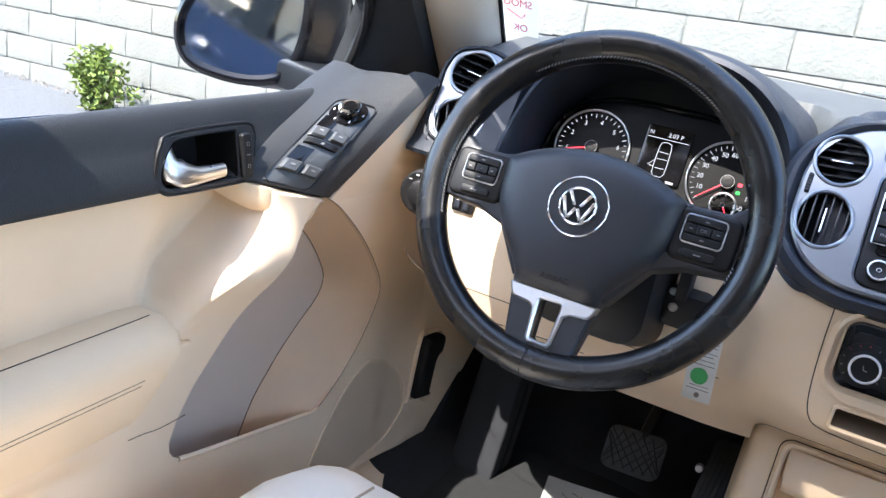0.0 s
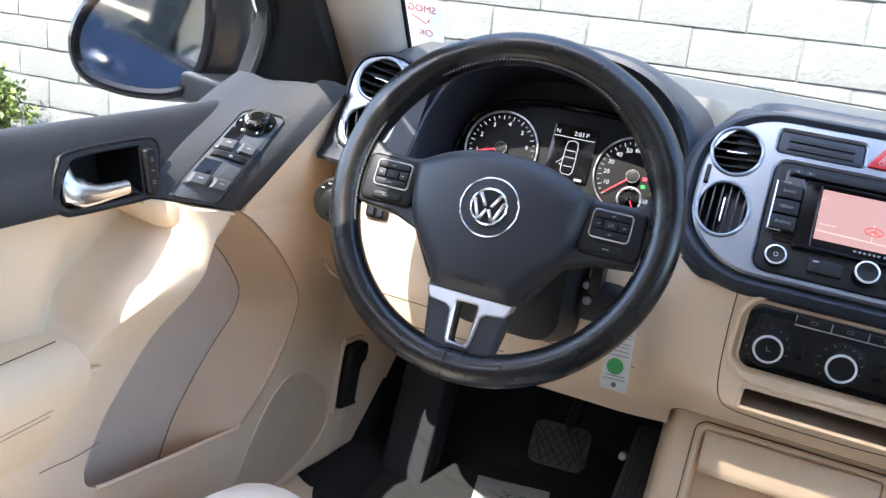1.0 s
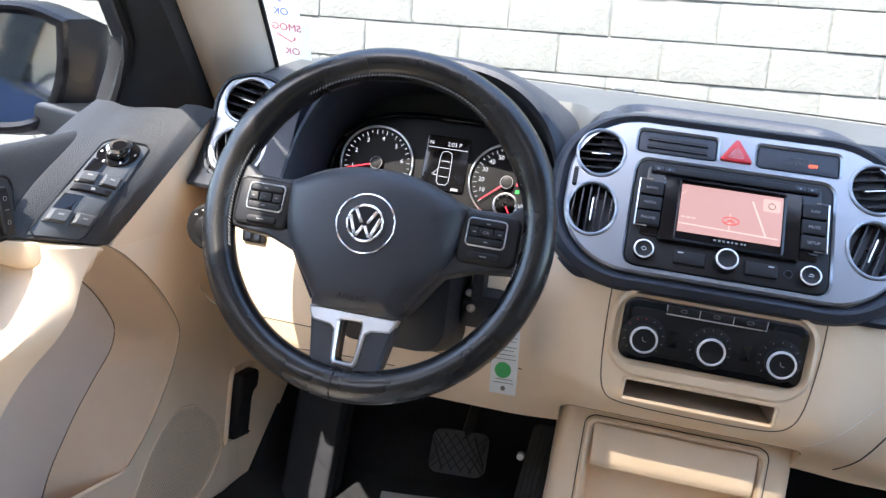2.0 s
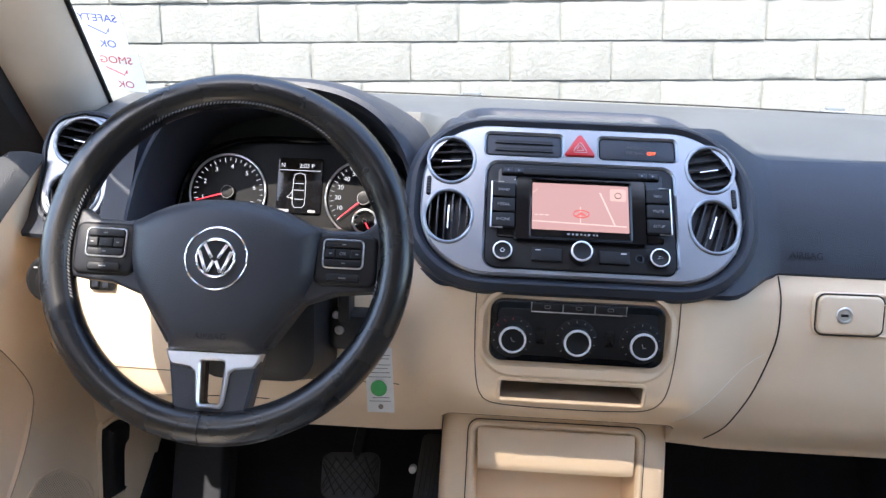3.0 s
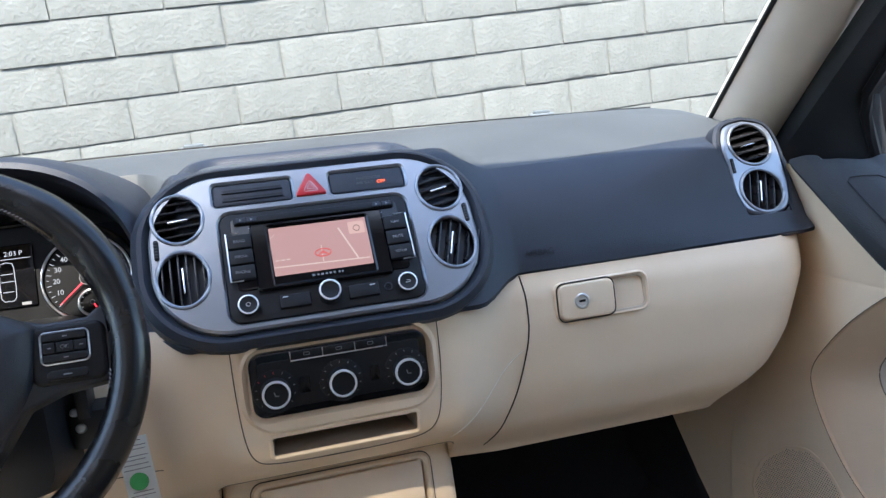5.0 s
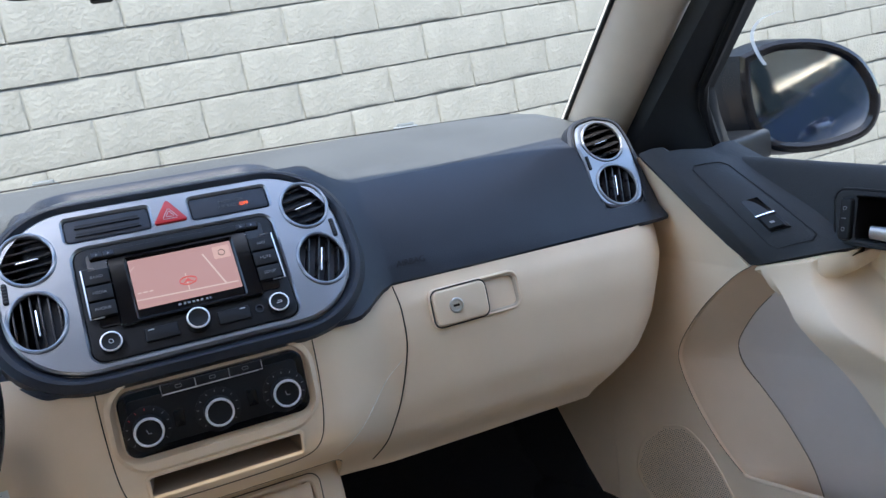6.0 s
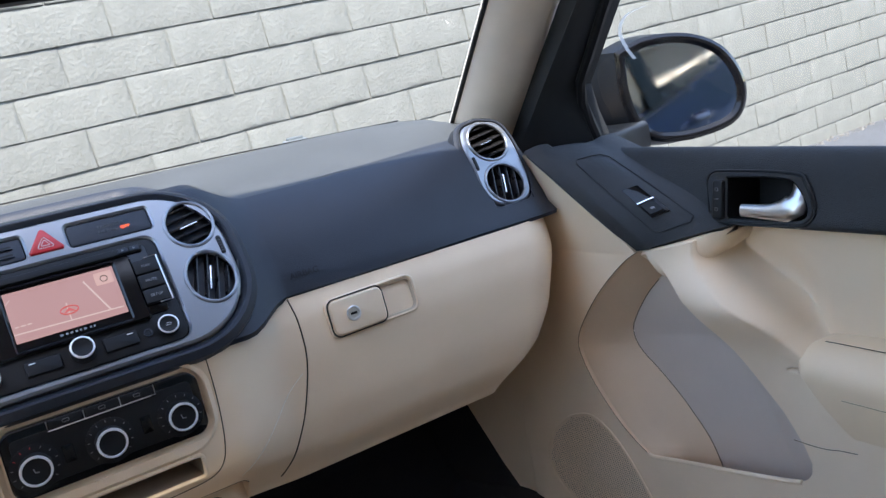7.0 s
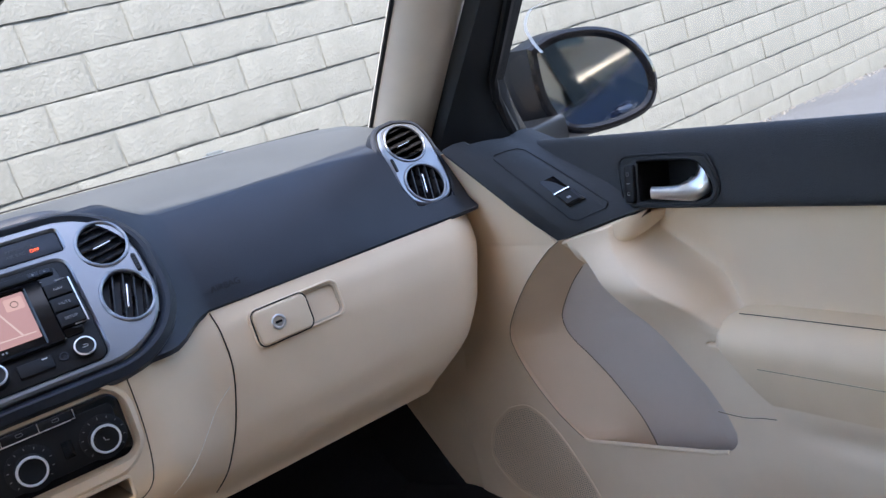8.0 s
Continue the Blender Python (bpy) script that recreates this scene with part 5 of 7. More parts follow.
def along_ray(cx, cy, ang, poly):
    """Where the ray from (cx, cy) leaves the polygon."""
    dx, dy = math.cos(ang), math.sin(ang)
    best = 0.0
    for (ax, ay), (bx, by) in zip(poly, poly[1:] + poly[:1]):
        ex, ey = bx - ax, by - ay
        den = dx * ey - dy * ex
        if abs(den) < 1e-12:
            continue
        t = ((ax - cx) * ey - (ay - cy) * ex) / den
        u = ((ax - cx) * dy - (ay - cy) * dx) / den
        if t > 0 and -1e-9 <= u <= 1 + 1e-9:
            best = max(best, t)
    return best


def walk_line(poly, n):
    pts = [Vector((*p, 0)) for p in poly + poly[:1]]
    lens = [0.0]
    for a, b in zip(pts, pts[1:]):
        lens.append(lens[-1] + (b - a).length)
    out = []
    for k in range(n):
        s = lens[-1] * k / n
        i = max(j for j in range(len(lens) - 1) if lens[j] <= s)
        f = (s - lens[i]) / max(lens[i + 1] - lens[i], 1e-9)
        out.append(pts[i].lerp(pts[i + 1], f))
    return out


PC = (-0.190, 0.730)
FRAME = [(-1.30, 0.40), (0.155, 0.40), (0.155, 1.080), (-0.045, 1.080), (-0.165, 0.968), (-1.30, 0.968)]
angles = sorted(set([round(math.atan2(p.y - PC[1], p.x - PC[0]), 5) for p in walk_line(POCKET, 300) + walk_line(FRAME, 330)]
                    + [round(math.atan2(y - PC[1], x - PC[0]), 5) for x, y in FRAME + POCKET]))
INNER = [along_ray(*PC, a, POCKET) for a in angles]
OUTER = [along_ray(*PC, a, FRAME) for a in angles]


MARK = [(-0.199, 1.253), (-0.160, 1.247), (-0.137, 1.229), (-0.1355, 1.207), (-0.142, 1.188)]


def make_door(s):
    door = thing("front_door", (s * 0.78, -0.4, 0.40),
                 "closed front door with beige lining, dark sill and " + ("a panel of window switches" if s < 0 else "one window switch"), "car door", "front doors")

    def P(X, y, z):
        return Vector((s * X, y, z))

    def ring_mesh(name, fractions, pocket, label, mat):
        ca, sa = np.cos(angles), np.sin(angles)
        rows, flat = [], []
        for g in fractions:
            r = np.array(INNER) * (1 - g) + np.array(OUTER) * g if g >= 0 else np.array(INNER) * (1 + g)
            Y, Z = PC[0] + r * ca, PC[1] + r * sa
            flat += list(zip(Y, Z))
            X, Y, Z = pocket_at(Y, Z) if pocket else (door_depth(Y, Z), Y, Z)
            rows.append([P(x, y, z) for x, y, z in zip(X, Y, Z)])
        bm = quad_grid(rows, close=True)
        if pocket:
            bm.verts.ensure_lookup_table()
            bm.faces.new(bm.verts[-len(angles):])
            bm.verts.index_update()
            bm.faces.ensure_lookup_table()
            mid = np.array([np.mean([flat[v.index] for v in face.verts], axis=0) for face in bm.faces])
            inner = poly_distance(mid[:, 0], mid[:, 1], BACK_POLY) > 0
            bmesh.ops.delete(bm, geom=[face for face, q in zip(bm.faces, inner) if q != (pocket == "panel")], context="FACES")
        return part(name, bm, mat, door, label)

    ring_mesh("lining", [(k / 170) ** 1.35 for k in range(171)], False, "beige moulded door lining", BEIGE)
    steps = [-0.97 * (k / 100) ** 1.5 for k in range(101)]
    ring_mesh("map_pocket", steps, "lobe", "deep beige map pocket with shade in its colour", SHADED_POCKET)
    ring_mesh("pocket_panel", steps, "panel", "smooth back panel of the map pocket, greyed to stand for shade", POCKET_PANEL_SHADE)

    def on_door(pts, off=0.0006):
        yy, zz = np.array([p[0] for p in pts]), np.array([p[1] for p in pts])
        return [P(x - off, y, z) for x, y, z in zip(door_depth(yy, zz), yy, zz)]

    # padded armrest: rows from its top joint to its lower joint, each from the slanted nose to the rear
    def arm_at(a, back):
        z = 0.8405 - 0.1255 * a
        nose = lerp_table(a, [0, 0.07, 0.13, 0.2, 0.3, 0.5, 0.8, 1.0], [-0.412, -0.394, -0.384, -0.3815, -0.391, -0.409, -0.439, -0.4650])
        top = ramp_to(0.34, 0.12, a)
        fall = min(back / (0.012 + 0.05 * top), 1.0)
        round_off = math.sqrt(max(1 - (1 - fall) ** 2, 0))
        if a < 0.40:
            bulge = math.sqrt(max(1 - ((0.40 - a) / 0.40) ** 2, 0))
        else:
            bulge = 1 - 0.20 * ((a - 0.40) / 0.60) ** 2
        X = 0.764 - 0.064 * bulge * (0.45 + 0.55 * round_off)
        return X, nose - back, z - 0.010 * top * (1 - round_off) - 0.012 * back * (1 - a)

    rows = []
    for i in range(25):
        a = i / 24
        back = [0.0, 0.002, 0.006, 0.012, 0.02, 0.03, 0.042, 0.056, 0.072, 0.09] + [0.09 + 0.08 * k for k in range(1, 11)]
        line = [P(*arm_at(a, q)) for q in back]
        line = [line[0] + P(0.03, 0.0, 0.0)] + line
        rows.append(line)
    rows = [[q + P(0.02, 0, -0.004) for q in rows[0]]] + rows + [[q + P(0.006, 0, -0.0025) for q in rows[-1]], [q + P(0.03, 0, 0.002) for q in rows[-1]]]
    arm = part("armrest", quad_grid(rows), BEIGE_LEATHER, door, "padded beige leather armrest")
    part("armrest_joint", tube([P(*(Vector(arm_at(0.055, q)) - Vector((0.0004, 0, -0.0006)))) for q in (0.02, 0.04, 0.07, 0.1, 0.2, 0.3, 0.5, 0.8)], 0.0005, n=6), SEAM, arm)
    for a in (0.465, 0.505) if s < 0 else (0.485,):
        part("stitch_line", tube([P(*(Vector(arm_at(a, q)) - Vector((0.0002, 0, 0)))) for q in (0.004, 0.05, 0.1, 0.2, 0.3, 0.5, 0.8)], 0.0005, n=6), TAN_THREAD, arm)
    rows = []
    for k in range(13):
        y = -0.172 - 0.128 * k / 12
        top = 0.932 + 0.25 * (-0.170 - y)
        X = 0.7015 + 0.20 * (-0.20 - y) + 0.006 * ramp_to(3, 0, k) + 0.030 * ramp_to(8, 12, k) ** 2
        low = lerp_table(y, [-0.300, -0.297, -0.285, -0.27, -0.25, -0.20, -0.172], [0.953, 0.940, 0.929, 0.921, 0.908, 0.890, 0.920])
        rows.append([P(*q) for q in ((X + 0.05, y, low + 0.006), (X + 0.016, y, low), (X + 0.007, y, low + 0.0035), (X + 0.002, y, low + 0.010), (X, y, min(low + 0.018, top - 0.008)), (X + 0.002, y, top - 0.004), (X + 0.03, y, top + 0.002))])
    rows.append([q + P(0.03, 0.0, 0.0) for q in rows[-1]])
    part("strap_bracket", quad_grid(rows), BEIGE, door)
    lip = on_door([POCKET_FRONT[-1]] + POCKET_REST[:7], 0.0)
    part("pocket_lip", tube([q + P(0.0008, 0, -0.0010) for q in lip], 0.0032, n=10), BEIGE, door)
    yy, zz = np.array([p[0] for p in POCKET_BACK]), np.array([p[1] for p in POCKET_BACK])
    deep = [P(x - 0.0003, y, z) for x, y, z in zip(*pocket_at(yy, zz))]
    seam(deep[7:], door, "pocket_joint", 0.0009, TAN_SEAM)
    seam(on_door([POCKET_FRONT[k] for k in range(0, len(POCKET_FRONT) - 2)], 0.0), door, "pocket_edge", 0.0006, TAN_SEAM)

    # joint under the foot of the pull strap
    seam(on_door(flat_curve([(-0.376, 0.7015), (-0.400, 0.7012), (-0.421, 0.7035), (-0.442, 0.7090), (-0.4635, 0.7125)]), 0.0001), door, "strap_joint", 0.0006, TAN_SEAM)
    seam([P(x + 0.0025, y + 0.0012, z) for x, y, z in [(door_depth(np.array([q[1]]), np.array([q[2]]))[0] - 0.001, q[1], q[2]) for q in [arm_at(a, 0.0) for a in np.linspace(0.22, 1.0, 18)]]], door, "armrest_edge", 0.0008, TAN_SEAM)

    # dark sill above the lining
    prof = smooth_path([(0.832, 1.000, 0), (0.812, 1.026, 0), (0.790, 1.044, 0), (0.778, 1.0515, 0), (0.768, 1.049, 0), (0.760, 1.039, 0), (0.752, 1.020, 0), (0.744, 0.995, 0), (0.7365, 0.972, 0), (0.740, 0.964, 0), (0.755, 0.960, 0)], 4)
    handle_z = 0.998 if s > 0 else 0.989
    H = basis(P(0.7425, -0.344, handle_z), (0, s * 1.0, 0), (0.20 * s, 0, 1.0))     # across the plate: y, up, towards the cabin
    if H.col[2].x * s > 0:
        H = basis(P(0.7425, -0.344, handle_z), (0, -s * 1.0, 0), (0.20 * s, 0, 1.0))
    f = 1 if H.col[0].y > 0 else -1                         # f * u runs forward
    plate = [(f * x, y) for x, y in [(0.078, 0.020), (0.072, 0.031), (0.05, 0.0345), (-0.045, 0.031), (-0.062, 0.020), (-0.071, 0.0), (-0.073, -0.014), (-0.064, -0.026), (-0.04, -0.0295), (0.056, -0.0295), (0.071, -0.023)]]
    hole = [(f * x, y) for x, y in [(0.045, 0.024), (0.040, 0.0275), (-0.034, 0.0250), (-0.052, 0.016), (-0.063, -0.002), (-0.065, -0.014), (-0.058, -0.0215), (-0.03, -0.0240), (0.040, -0.0235), (0.045, -0.020)]]
    hp = [(p.x, p.y) for p in smooth_path([(x, y, 0) for x, y in plate + plate[:1]], 4)[:-1]]
    hh = [(p.x, p.y) for p in smooth_path([(x, y, 0) for x, y in hole + hole[:1]], 4)[:-1]]
    rows = []
    for y in np.linspace(-1.30, 0.10, 233):
        lift = lerp_table(y, [-1.3, -0.6, -0.37, -0.2, -0.05, 0.1], [-0.004, -0.003, 0.004, 0.009, 0.014, 0.018])
        lift -= 0.0 if s > 0 else lerp_table(y, [-1.3, -0.2, 0.0, 0.1], [0.012, 0.012, 0.008, 0.006])
        rows.append([P(q.x, y, q.y + lift * (0.2 + 0.8 * ramp_to(0.99, 1.02, q.y))) for q in prof])
    bm = quad_grid(rows)
    bm.faces.ensure_lookup_table()
    local = [H.inverted() @ face.calc_center_median() for face in bm.faces]
    deep = poly_distance(np.array([q.x for q in local]), np.array([q.y for q in local]), hh)
    gone = [face for face, q, d in zip(bm.faces, local, deep) if abs(q.z) < 0.02 and d > -0.003]
    bmesh.ops.delete(bm, geom=gone, context="FACES")
    part("sill_trim", bm, DARK_DOOR, door, "dark grained sill trim")

    # switch pod sloping up to the front
    def edges(t):
        e = Vector((0.696 - 0.054 * t, -0.170 + 0.144 * t, 0.932 + 0.156 * t))
        u = Vector((lerp_table(t, [0, 0.3, 0.55, 0.8, 1.0], [0.740, 0.746, 0.755, 0.764, 0.768]), -0.304 + 0.262 * t, 0.966 + 0.112 * t ** 0.80))
        return e, u

    def pod_at(t, f, h=0.0):
        e, u = edges(t)
        q = e.lerp(u, f)
        tang = edges(t + 0.02)[0].lerp(edges(t + 0.02)[1], f) - q if t <= 0.97 else q - edges(t - 0.02)[0].lerp(edges(t - 0.02)[1], f)
        nrm = tang.cross(u - e).normalized()
        if nrm.x > 0:
            nrm = -nrm
        return P(*(q + nrm * (h + 0.0075 * ramp_to(0.0, 0.17, f) * ramp_to(1.0, 0.55, f))))

    rows = []
    for k in range(25):
        t = k / 24
        e, u = edges(t)
        drop = min(1.0, 5 * t)
        under = e + Vector((0.030, 0.004, -0.003 - 0.030 * drop))
        row = [P(*q) for q in (under + Vector((0.02, 0, 0)), under, e + Vector((0.006, 0.001, -0.010 * drop - 0.001)), e + Vector((0.0006, -0.001, -0.0035 * drop)))]
        row += [pod_at(t, f) for f in (0.02, 0.07, 0.13, 0.18, 0.3, 0.5, 0.7, 0.85, 0.97)] + [P(*(u + Vector((0.012, 0.0, 0.004)))), P(*(u + Vector((0.035, 0.0, 0.004))))]
        rows.append(row)
    e, u = edges(0.0)
    fs = (0.02, 0.07, 0.13, 0.18, 0.3, 0.5, 0.7, 0.85, 0.97)
    tail = [P(*(e + Vector((0.012, 0, -0.002))))] * 4 + [P(*(e.lerp(u, f) + Vector((0.003 + 0.003 * math.sin(math.pi * f), -0.002, -0.0075 * math.sin(math.pi * f) ** 0.8)))) for f in fs]
    tail += [P(*(u + Vector((0.012, -0.002, 0.0)))), P(*(u + Vector((0.035, -0.002, 0.0))))]
    deep = [q + P(0.03, 0, 0.004) for q in tail]
    part("switch_pod", quad_grid([deep, tail] + rows), DARK_DOOR, door)

    def patch(name, t0, t1, f0, f1, h0, h1, mat, parent, label="", ease=0.0016, n=7, skew=0.0, sink=0.0):
        """A raised tile that follows the pod's face."""
        rows = []
        for i in range(n + 1):
            row = []
            for j in range(n + 1):
                a, b = i / n, j / n
                edge = min(a, 1 - a, b, 1 - b)
                h = h1 - (ease if edge < 1e-6 else 0) + sink * (a - 0.5)
                row.append(pod_at(t0 + (t1 - t0) * a + skew * (b - 0.5), f0 + (f1 - f0) * b, h))
            rows.append([pod_at(t0 + (t1 - t0) * i / n + skew * (-0.5), f0, h0)] + row + [pod_at(t0 + (t1 - t0) * i / n + skew * 0.5, f1, h0)])
        rows.insert(0, [pod_at(t0 + skew * (max(0, min(n, k - 1)) / n - 0.5), f0 + (f1 - f0) * max(0, min(n, k - 1)) / n, h0) for k in range(n + 3)])
        rows.append([pod_at(t1 + skew * (max(0, min(n, k - 1)) / n - 0.5), f0 + (f1 - f0) * max(0, min(n, k - 1)) / n, h0) for k in range(n + 3)])
        return part(name, quad_grid(rows), mat, parent, label)

    if s < 0:
        T, F = (lambda a: 0.012 + 0.625 * a), (lambda b: 0.32 + 0.44 * b)
        sw = patch("switch_plate", T(0.0), T(1.0), F(-0.02), F(1.0), -0.002, 0.0022, SWITCH, door, "dark grey plate with four window switches and a mirror knob")
        frame_line = [pod_at(T(a), F(b), 0.0016) for a, b in ((0.03, -0.03), (0.5, -0.03), (0.97, -0.03), (1.02, 0.1), (1.02, 0.5), (1.02, 0.85), (0.97, 1.02), (0.5, 1.02), (0.03, 1.02), (-0.015, 0.85), (-0.015, 0.5), (-0.015, 0.1))]
        part("plate_joint", tube(frame_line, 0.0009, True, 6), BLACK, sw)
        for a0 in (0.11, 0.50):
            for b0, b1 in ((0.06, 0.46), (0.54, 0.94)):
                patch("switch_well", T(a0 + 0.115), T(a0 + 0.27), F(b0 + 0.01), F(b1 - 0.01), 0.0, 0.0027, GLOSS if b0 > 0.3 else SWITCH, sw, ease=0.0004)
                patch("window_switch", T(a0), T(a0 + 0.115), F(b0), F(b1), 0.0, 0.0075, SWITCH, sw, ease=0.003)
                patch("switch_mark", T(a0 + 0.058), T(a0 + 0.072), F((b0 + b1) / 2 - 0.05), F((b0 + b1) / 2 + 0.05), 0.005, 0.0080, GREY_PRINT, sw, ease=0.0, n=2)
        patch("lock_switch", T(0.415), T(0.475), F(0.10), F(0.90), 0.0, 0.0065, BLACK, sw, ease=0.003)
        patch("switch_mark", T(0.435), T(0.455), F(0.47), F(0.55), 0.005, 0.0069, GREY_PRINT, sw, ease=0.0, n=2)
        c = pod_at(T(0.855), F(0.50), 0.002)
        km = basis(c, pod_at(T(0.9), F(0.5), 0.002) - c, (pod_at(T(0.855), F(0.9), 0.002) - c) * -1)
        if (km.col[2].xyz).x * s > 0:
            km = basis(c, pod_at(T(0.9), F(0.5), 0.002) - c, pod_at(T(0.855), F(0.9), 0.002) - c)
        kn = part("mirror_knob", lathe([(0.0225, -0.001), (0.0225, 0.0014), (0.0135, 0.002), (0.0125, 0.014), (0.010, 0.017), (0.0, 0.0165)], km, 32), GLOSS, sw)
        part("knob_ring", lathe([(0.0130, 0.010), (0.0134, 0.015), (0.0108, 0.0180), (0.0075, 0.0176)], km, 32, caps=False), CHROME, kn, "chrome ring")
        for q in range(5):
            an = radians(30 + 60 * q)
            part("knob_mark", slab(rrect(0.0035, 0.0018, 0.0003, cx=0.0185 * math.cos(an), cy=0.0185 * math.sin(an)), km, 0.001, 0.0022), WHITE, kn)
    else:
        T, F = (lambda a: 0.080 + 0.69 * a), (lambda b: 0.36 + 0.42 * b)
        sw = patch("switch_plate", T(0.0), T(1.0), F(0.0), F(1.0), -0.002, 0.0014, DARK_DOOR, door, "dark plate with one window switch")
        frame_line = [pod_at(T(a), F(b), 0.0012) for a, b in ((0.03, -0.03), (0.5, -0.03), (0.97, -0.03), (1.02, 0.1), (1.02, 0.5), (1.02, 0.85), (0.97, 1.02), (0.5, 1.02), (0.03, 1.02), (-0.015, 0.85), (-0.015, 0.5), (-0.015, 0.1))]
        part("plate_joint", tube(frame_line, 0.0008, True, 6), BLACK, sw)
        patch("switch_well", T(0.30), T(0.50), F(0.28), F(0.72), 0.0, 0.0020, GLOSS, sw, ease=0.0003)
        patch("window_switch", T(0.14), T(0.30), F(0.26), F(0.74), 0.0, 0.0085, BLACK, sw, ease=0.003)
        patch("switch_edge", T(0.292), T(0.302), F(0.28), F(0.74), 0.0, 0.0092, CHROME, sw, ease=0.0, n=3)
        patch("switch_mark", T(0.20), T(0.22), F(0.45), F(0.55), 0.007, 0.0088, GREY_PRINT, sw, ease=0.0, n=2)

    # inner door handle in its dark recess
    hb = part("handle_bezel", holed(hp, [hh], H, -0.012, 0.0020, 0.0018), DARK_DOOR, door)
    part("bezel_joint", tube([H @ Vector((x * 1.015, y * 1.03, 0.0002)) for x, y in hp], 0.0017, True, 6), BLACK, hb)
    b = bmesh.new()
    quad_grid([[H @ Vector((x, y, 0.002)) for x, y in hh], [H @ Vector((x * 0.92, y * 0.92, -0.055)) for x, y in hh]], b, close=True)
    b.faces.new([b.verts.new(H @ Vector((x * 0.92, y * 0.92, -0.055))) for x, y in hh])
    part("handle_cup", b, BLACK, hb)
    rows = []
    path = [(-0.040, 0.0255, -0.016, 0.004, 0.006), (-0.0475, 0.016, -0.011, 0.0095, 0.008), (-0.0515, 0.005, -0.006, 0.0135, 0.009), (-0.0475, -0.0055, -0.001, 0.0160, 0.009),
            (-0.036, -0.0125, 0.001, 0.0140, 0.0075), (-0.018, -0.0145, 0.002, 0.0100, 0.006), (0.004, -0.0140, 0.002, 0.0085, 0.005), (0.0245, -0.0135, 0.001, 0.0080, 0.0042)]
    for i, (x, y, z, wv, th) in enumerate(path):
        j0, j1 = path[max(i - 1, 0)], path[min(i + 1, len(path) - 1)]
        d = Vector((j1[0] - j0[0], j1[1] - j0[1], 0)).normalized()
        nrm = Vector((-d.y, d.x, 0))
        rows.append([H @ (Vector((f * (x + nrm.x * wv * math.cos(a)), y + nrm.y * wv * math.cos(a), z + th * math.sin(a)))) for a in [2 * math.pi * q / 14 for q in range(14)]])
    b = quad_grid(rows, close=True)
    b.verts.ensure_lookup_table()
    b.faces.new(b.verts[:14])
    b.faces.new(b.verts[-14:])
    part("handle_lever", b, SATIN, door, "satin metal lever")
    lk = part("lock_rocker", slab(rrect(0.0155, 0.050, 0.004, cx=f * 0.0565, cy=-0.001), H, 0.002, 0.009, 0.0025), BLACK, hb)
    for y in (0.012, -0.013):
        part("lock_mark", tube([H @ Vector((f * 0.0565 + x, y + v, 0.0092)) for x, v in rrect(0.004, 0.004, 0.001, 3)], 0.0003, True, 5), GREY_PRINT, lk)
    part("lock_rule", slab(rrect(0.006, 0.0008, 0.0002, cx=f * 0.0565, cy=0.0), H, 0.0085, 0.0094), GREY_PRINT, lk)

    # speaker grille low at the front
    GR = [(0.020, 0.640), (-0.025, 0.652), (-0.060, 0.637), (-0.085, 0.612), (-0.110, 0.575), (-0.136, 0.525), (-0.140, 0.495), (-0.10, 0.470), (-0.037, 0.465), (0.04, 0.480), (0.075, 0.515), (0.084, 0.549), (0.066, 0.600)]
    edge = on_door(flat_line(GR + GR[:1], 5), 0.001)
    seam(edge, door, "grille_edge", 0.0012, BEIGE)
    cell_verts, cell_faces = [], []
    hy, hz = [], []
    for j in range(56):
        for i in range(64):
            y, z = -0.150 + 0.0036 * (i + 0.5 * (j % 2)), 0.455 + 0.0036 * j
            hy.append(y)
            hz.append(z)
    hy, hz = np.array(hy), np.array(hz)
    keep = poly_distance(hy, hz, GR) > 0.004
    hy, hz = hy[keep], hz[keep]
    hx = door_depth(hy, hz) - 0.0006
    for x, y, z in zip(hx, hy, hz):
        base = len(cell_verts)
        for q in range(6):
            cell_verts.append(P(x, y + 0.0010 * math.cos(q * math.pi / 3), z + 0.0010 * math.sin(q * math.pi / 3)))
        cell_faces.append(tuple(range(base, base + 6)))
    me = bpy.data.meshes.new("speaker_holes")
    me.from_pydata(cell_verts, [], cell_faces)
    tagged(link("speaker_holes", me, TAN_SEAM, door, "fine holes of the speaker grille"), kind="stuff")

    # outer skin and window
    rows = []
    for X, z in ((0.825, 1.015), (0.855, 1.010), (0.885, 0.97), (0.905, 0.89), (0.912, 0.78), (0.905, 0.60), (0.885, 0.45), (0.86, 0.40)):
        rows.append([P(X, y, z) for y in np.linspace(-1.30, 0.16, 12)])
    skin = part("outer_skin", quad_grid(rows), PAINT, door, "dark blue painted outer skin")
    part("outer_handle", tube([P(0.905, -1.20, 0.93), P(0.935, -1.17, 0.935), P(0.935, -1.05, 0.935), P(0.905, -1.02, 0.93)], 0.011, n=10), PAINT, skin)
    part("waist_strip", tube([P(0.856, y, 1.012) for y in (-1.30, -0.6, 0.0, 0.10)], 0.006, n=8), GLOSS, door, "gloss black waist strip")
    rows = [[P(0.822 - 0.36 * (z - 1.06) - 0.05 * (z - 1.06) ** 2, y, z) for y in np.linspace(-0.72, -0.005, 10)] for z in np.linspace(1.025, 1.56, 8)]
    g = part("window_pane", quad_grid(rows), GLASS, door)
    g.visible_shadow = False
    if s > 0:
        arc = flat_curve([MARK[0], MARK[1], MARK[2], MARK[3], MARK[4]], 8)
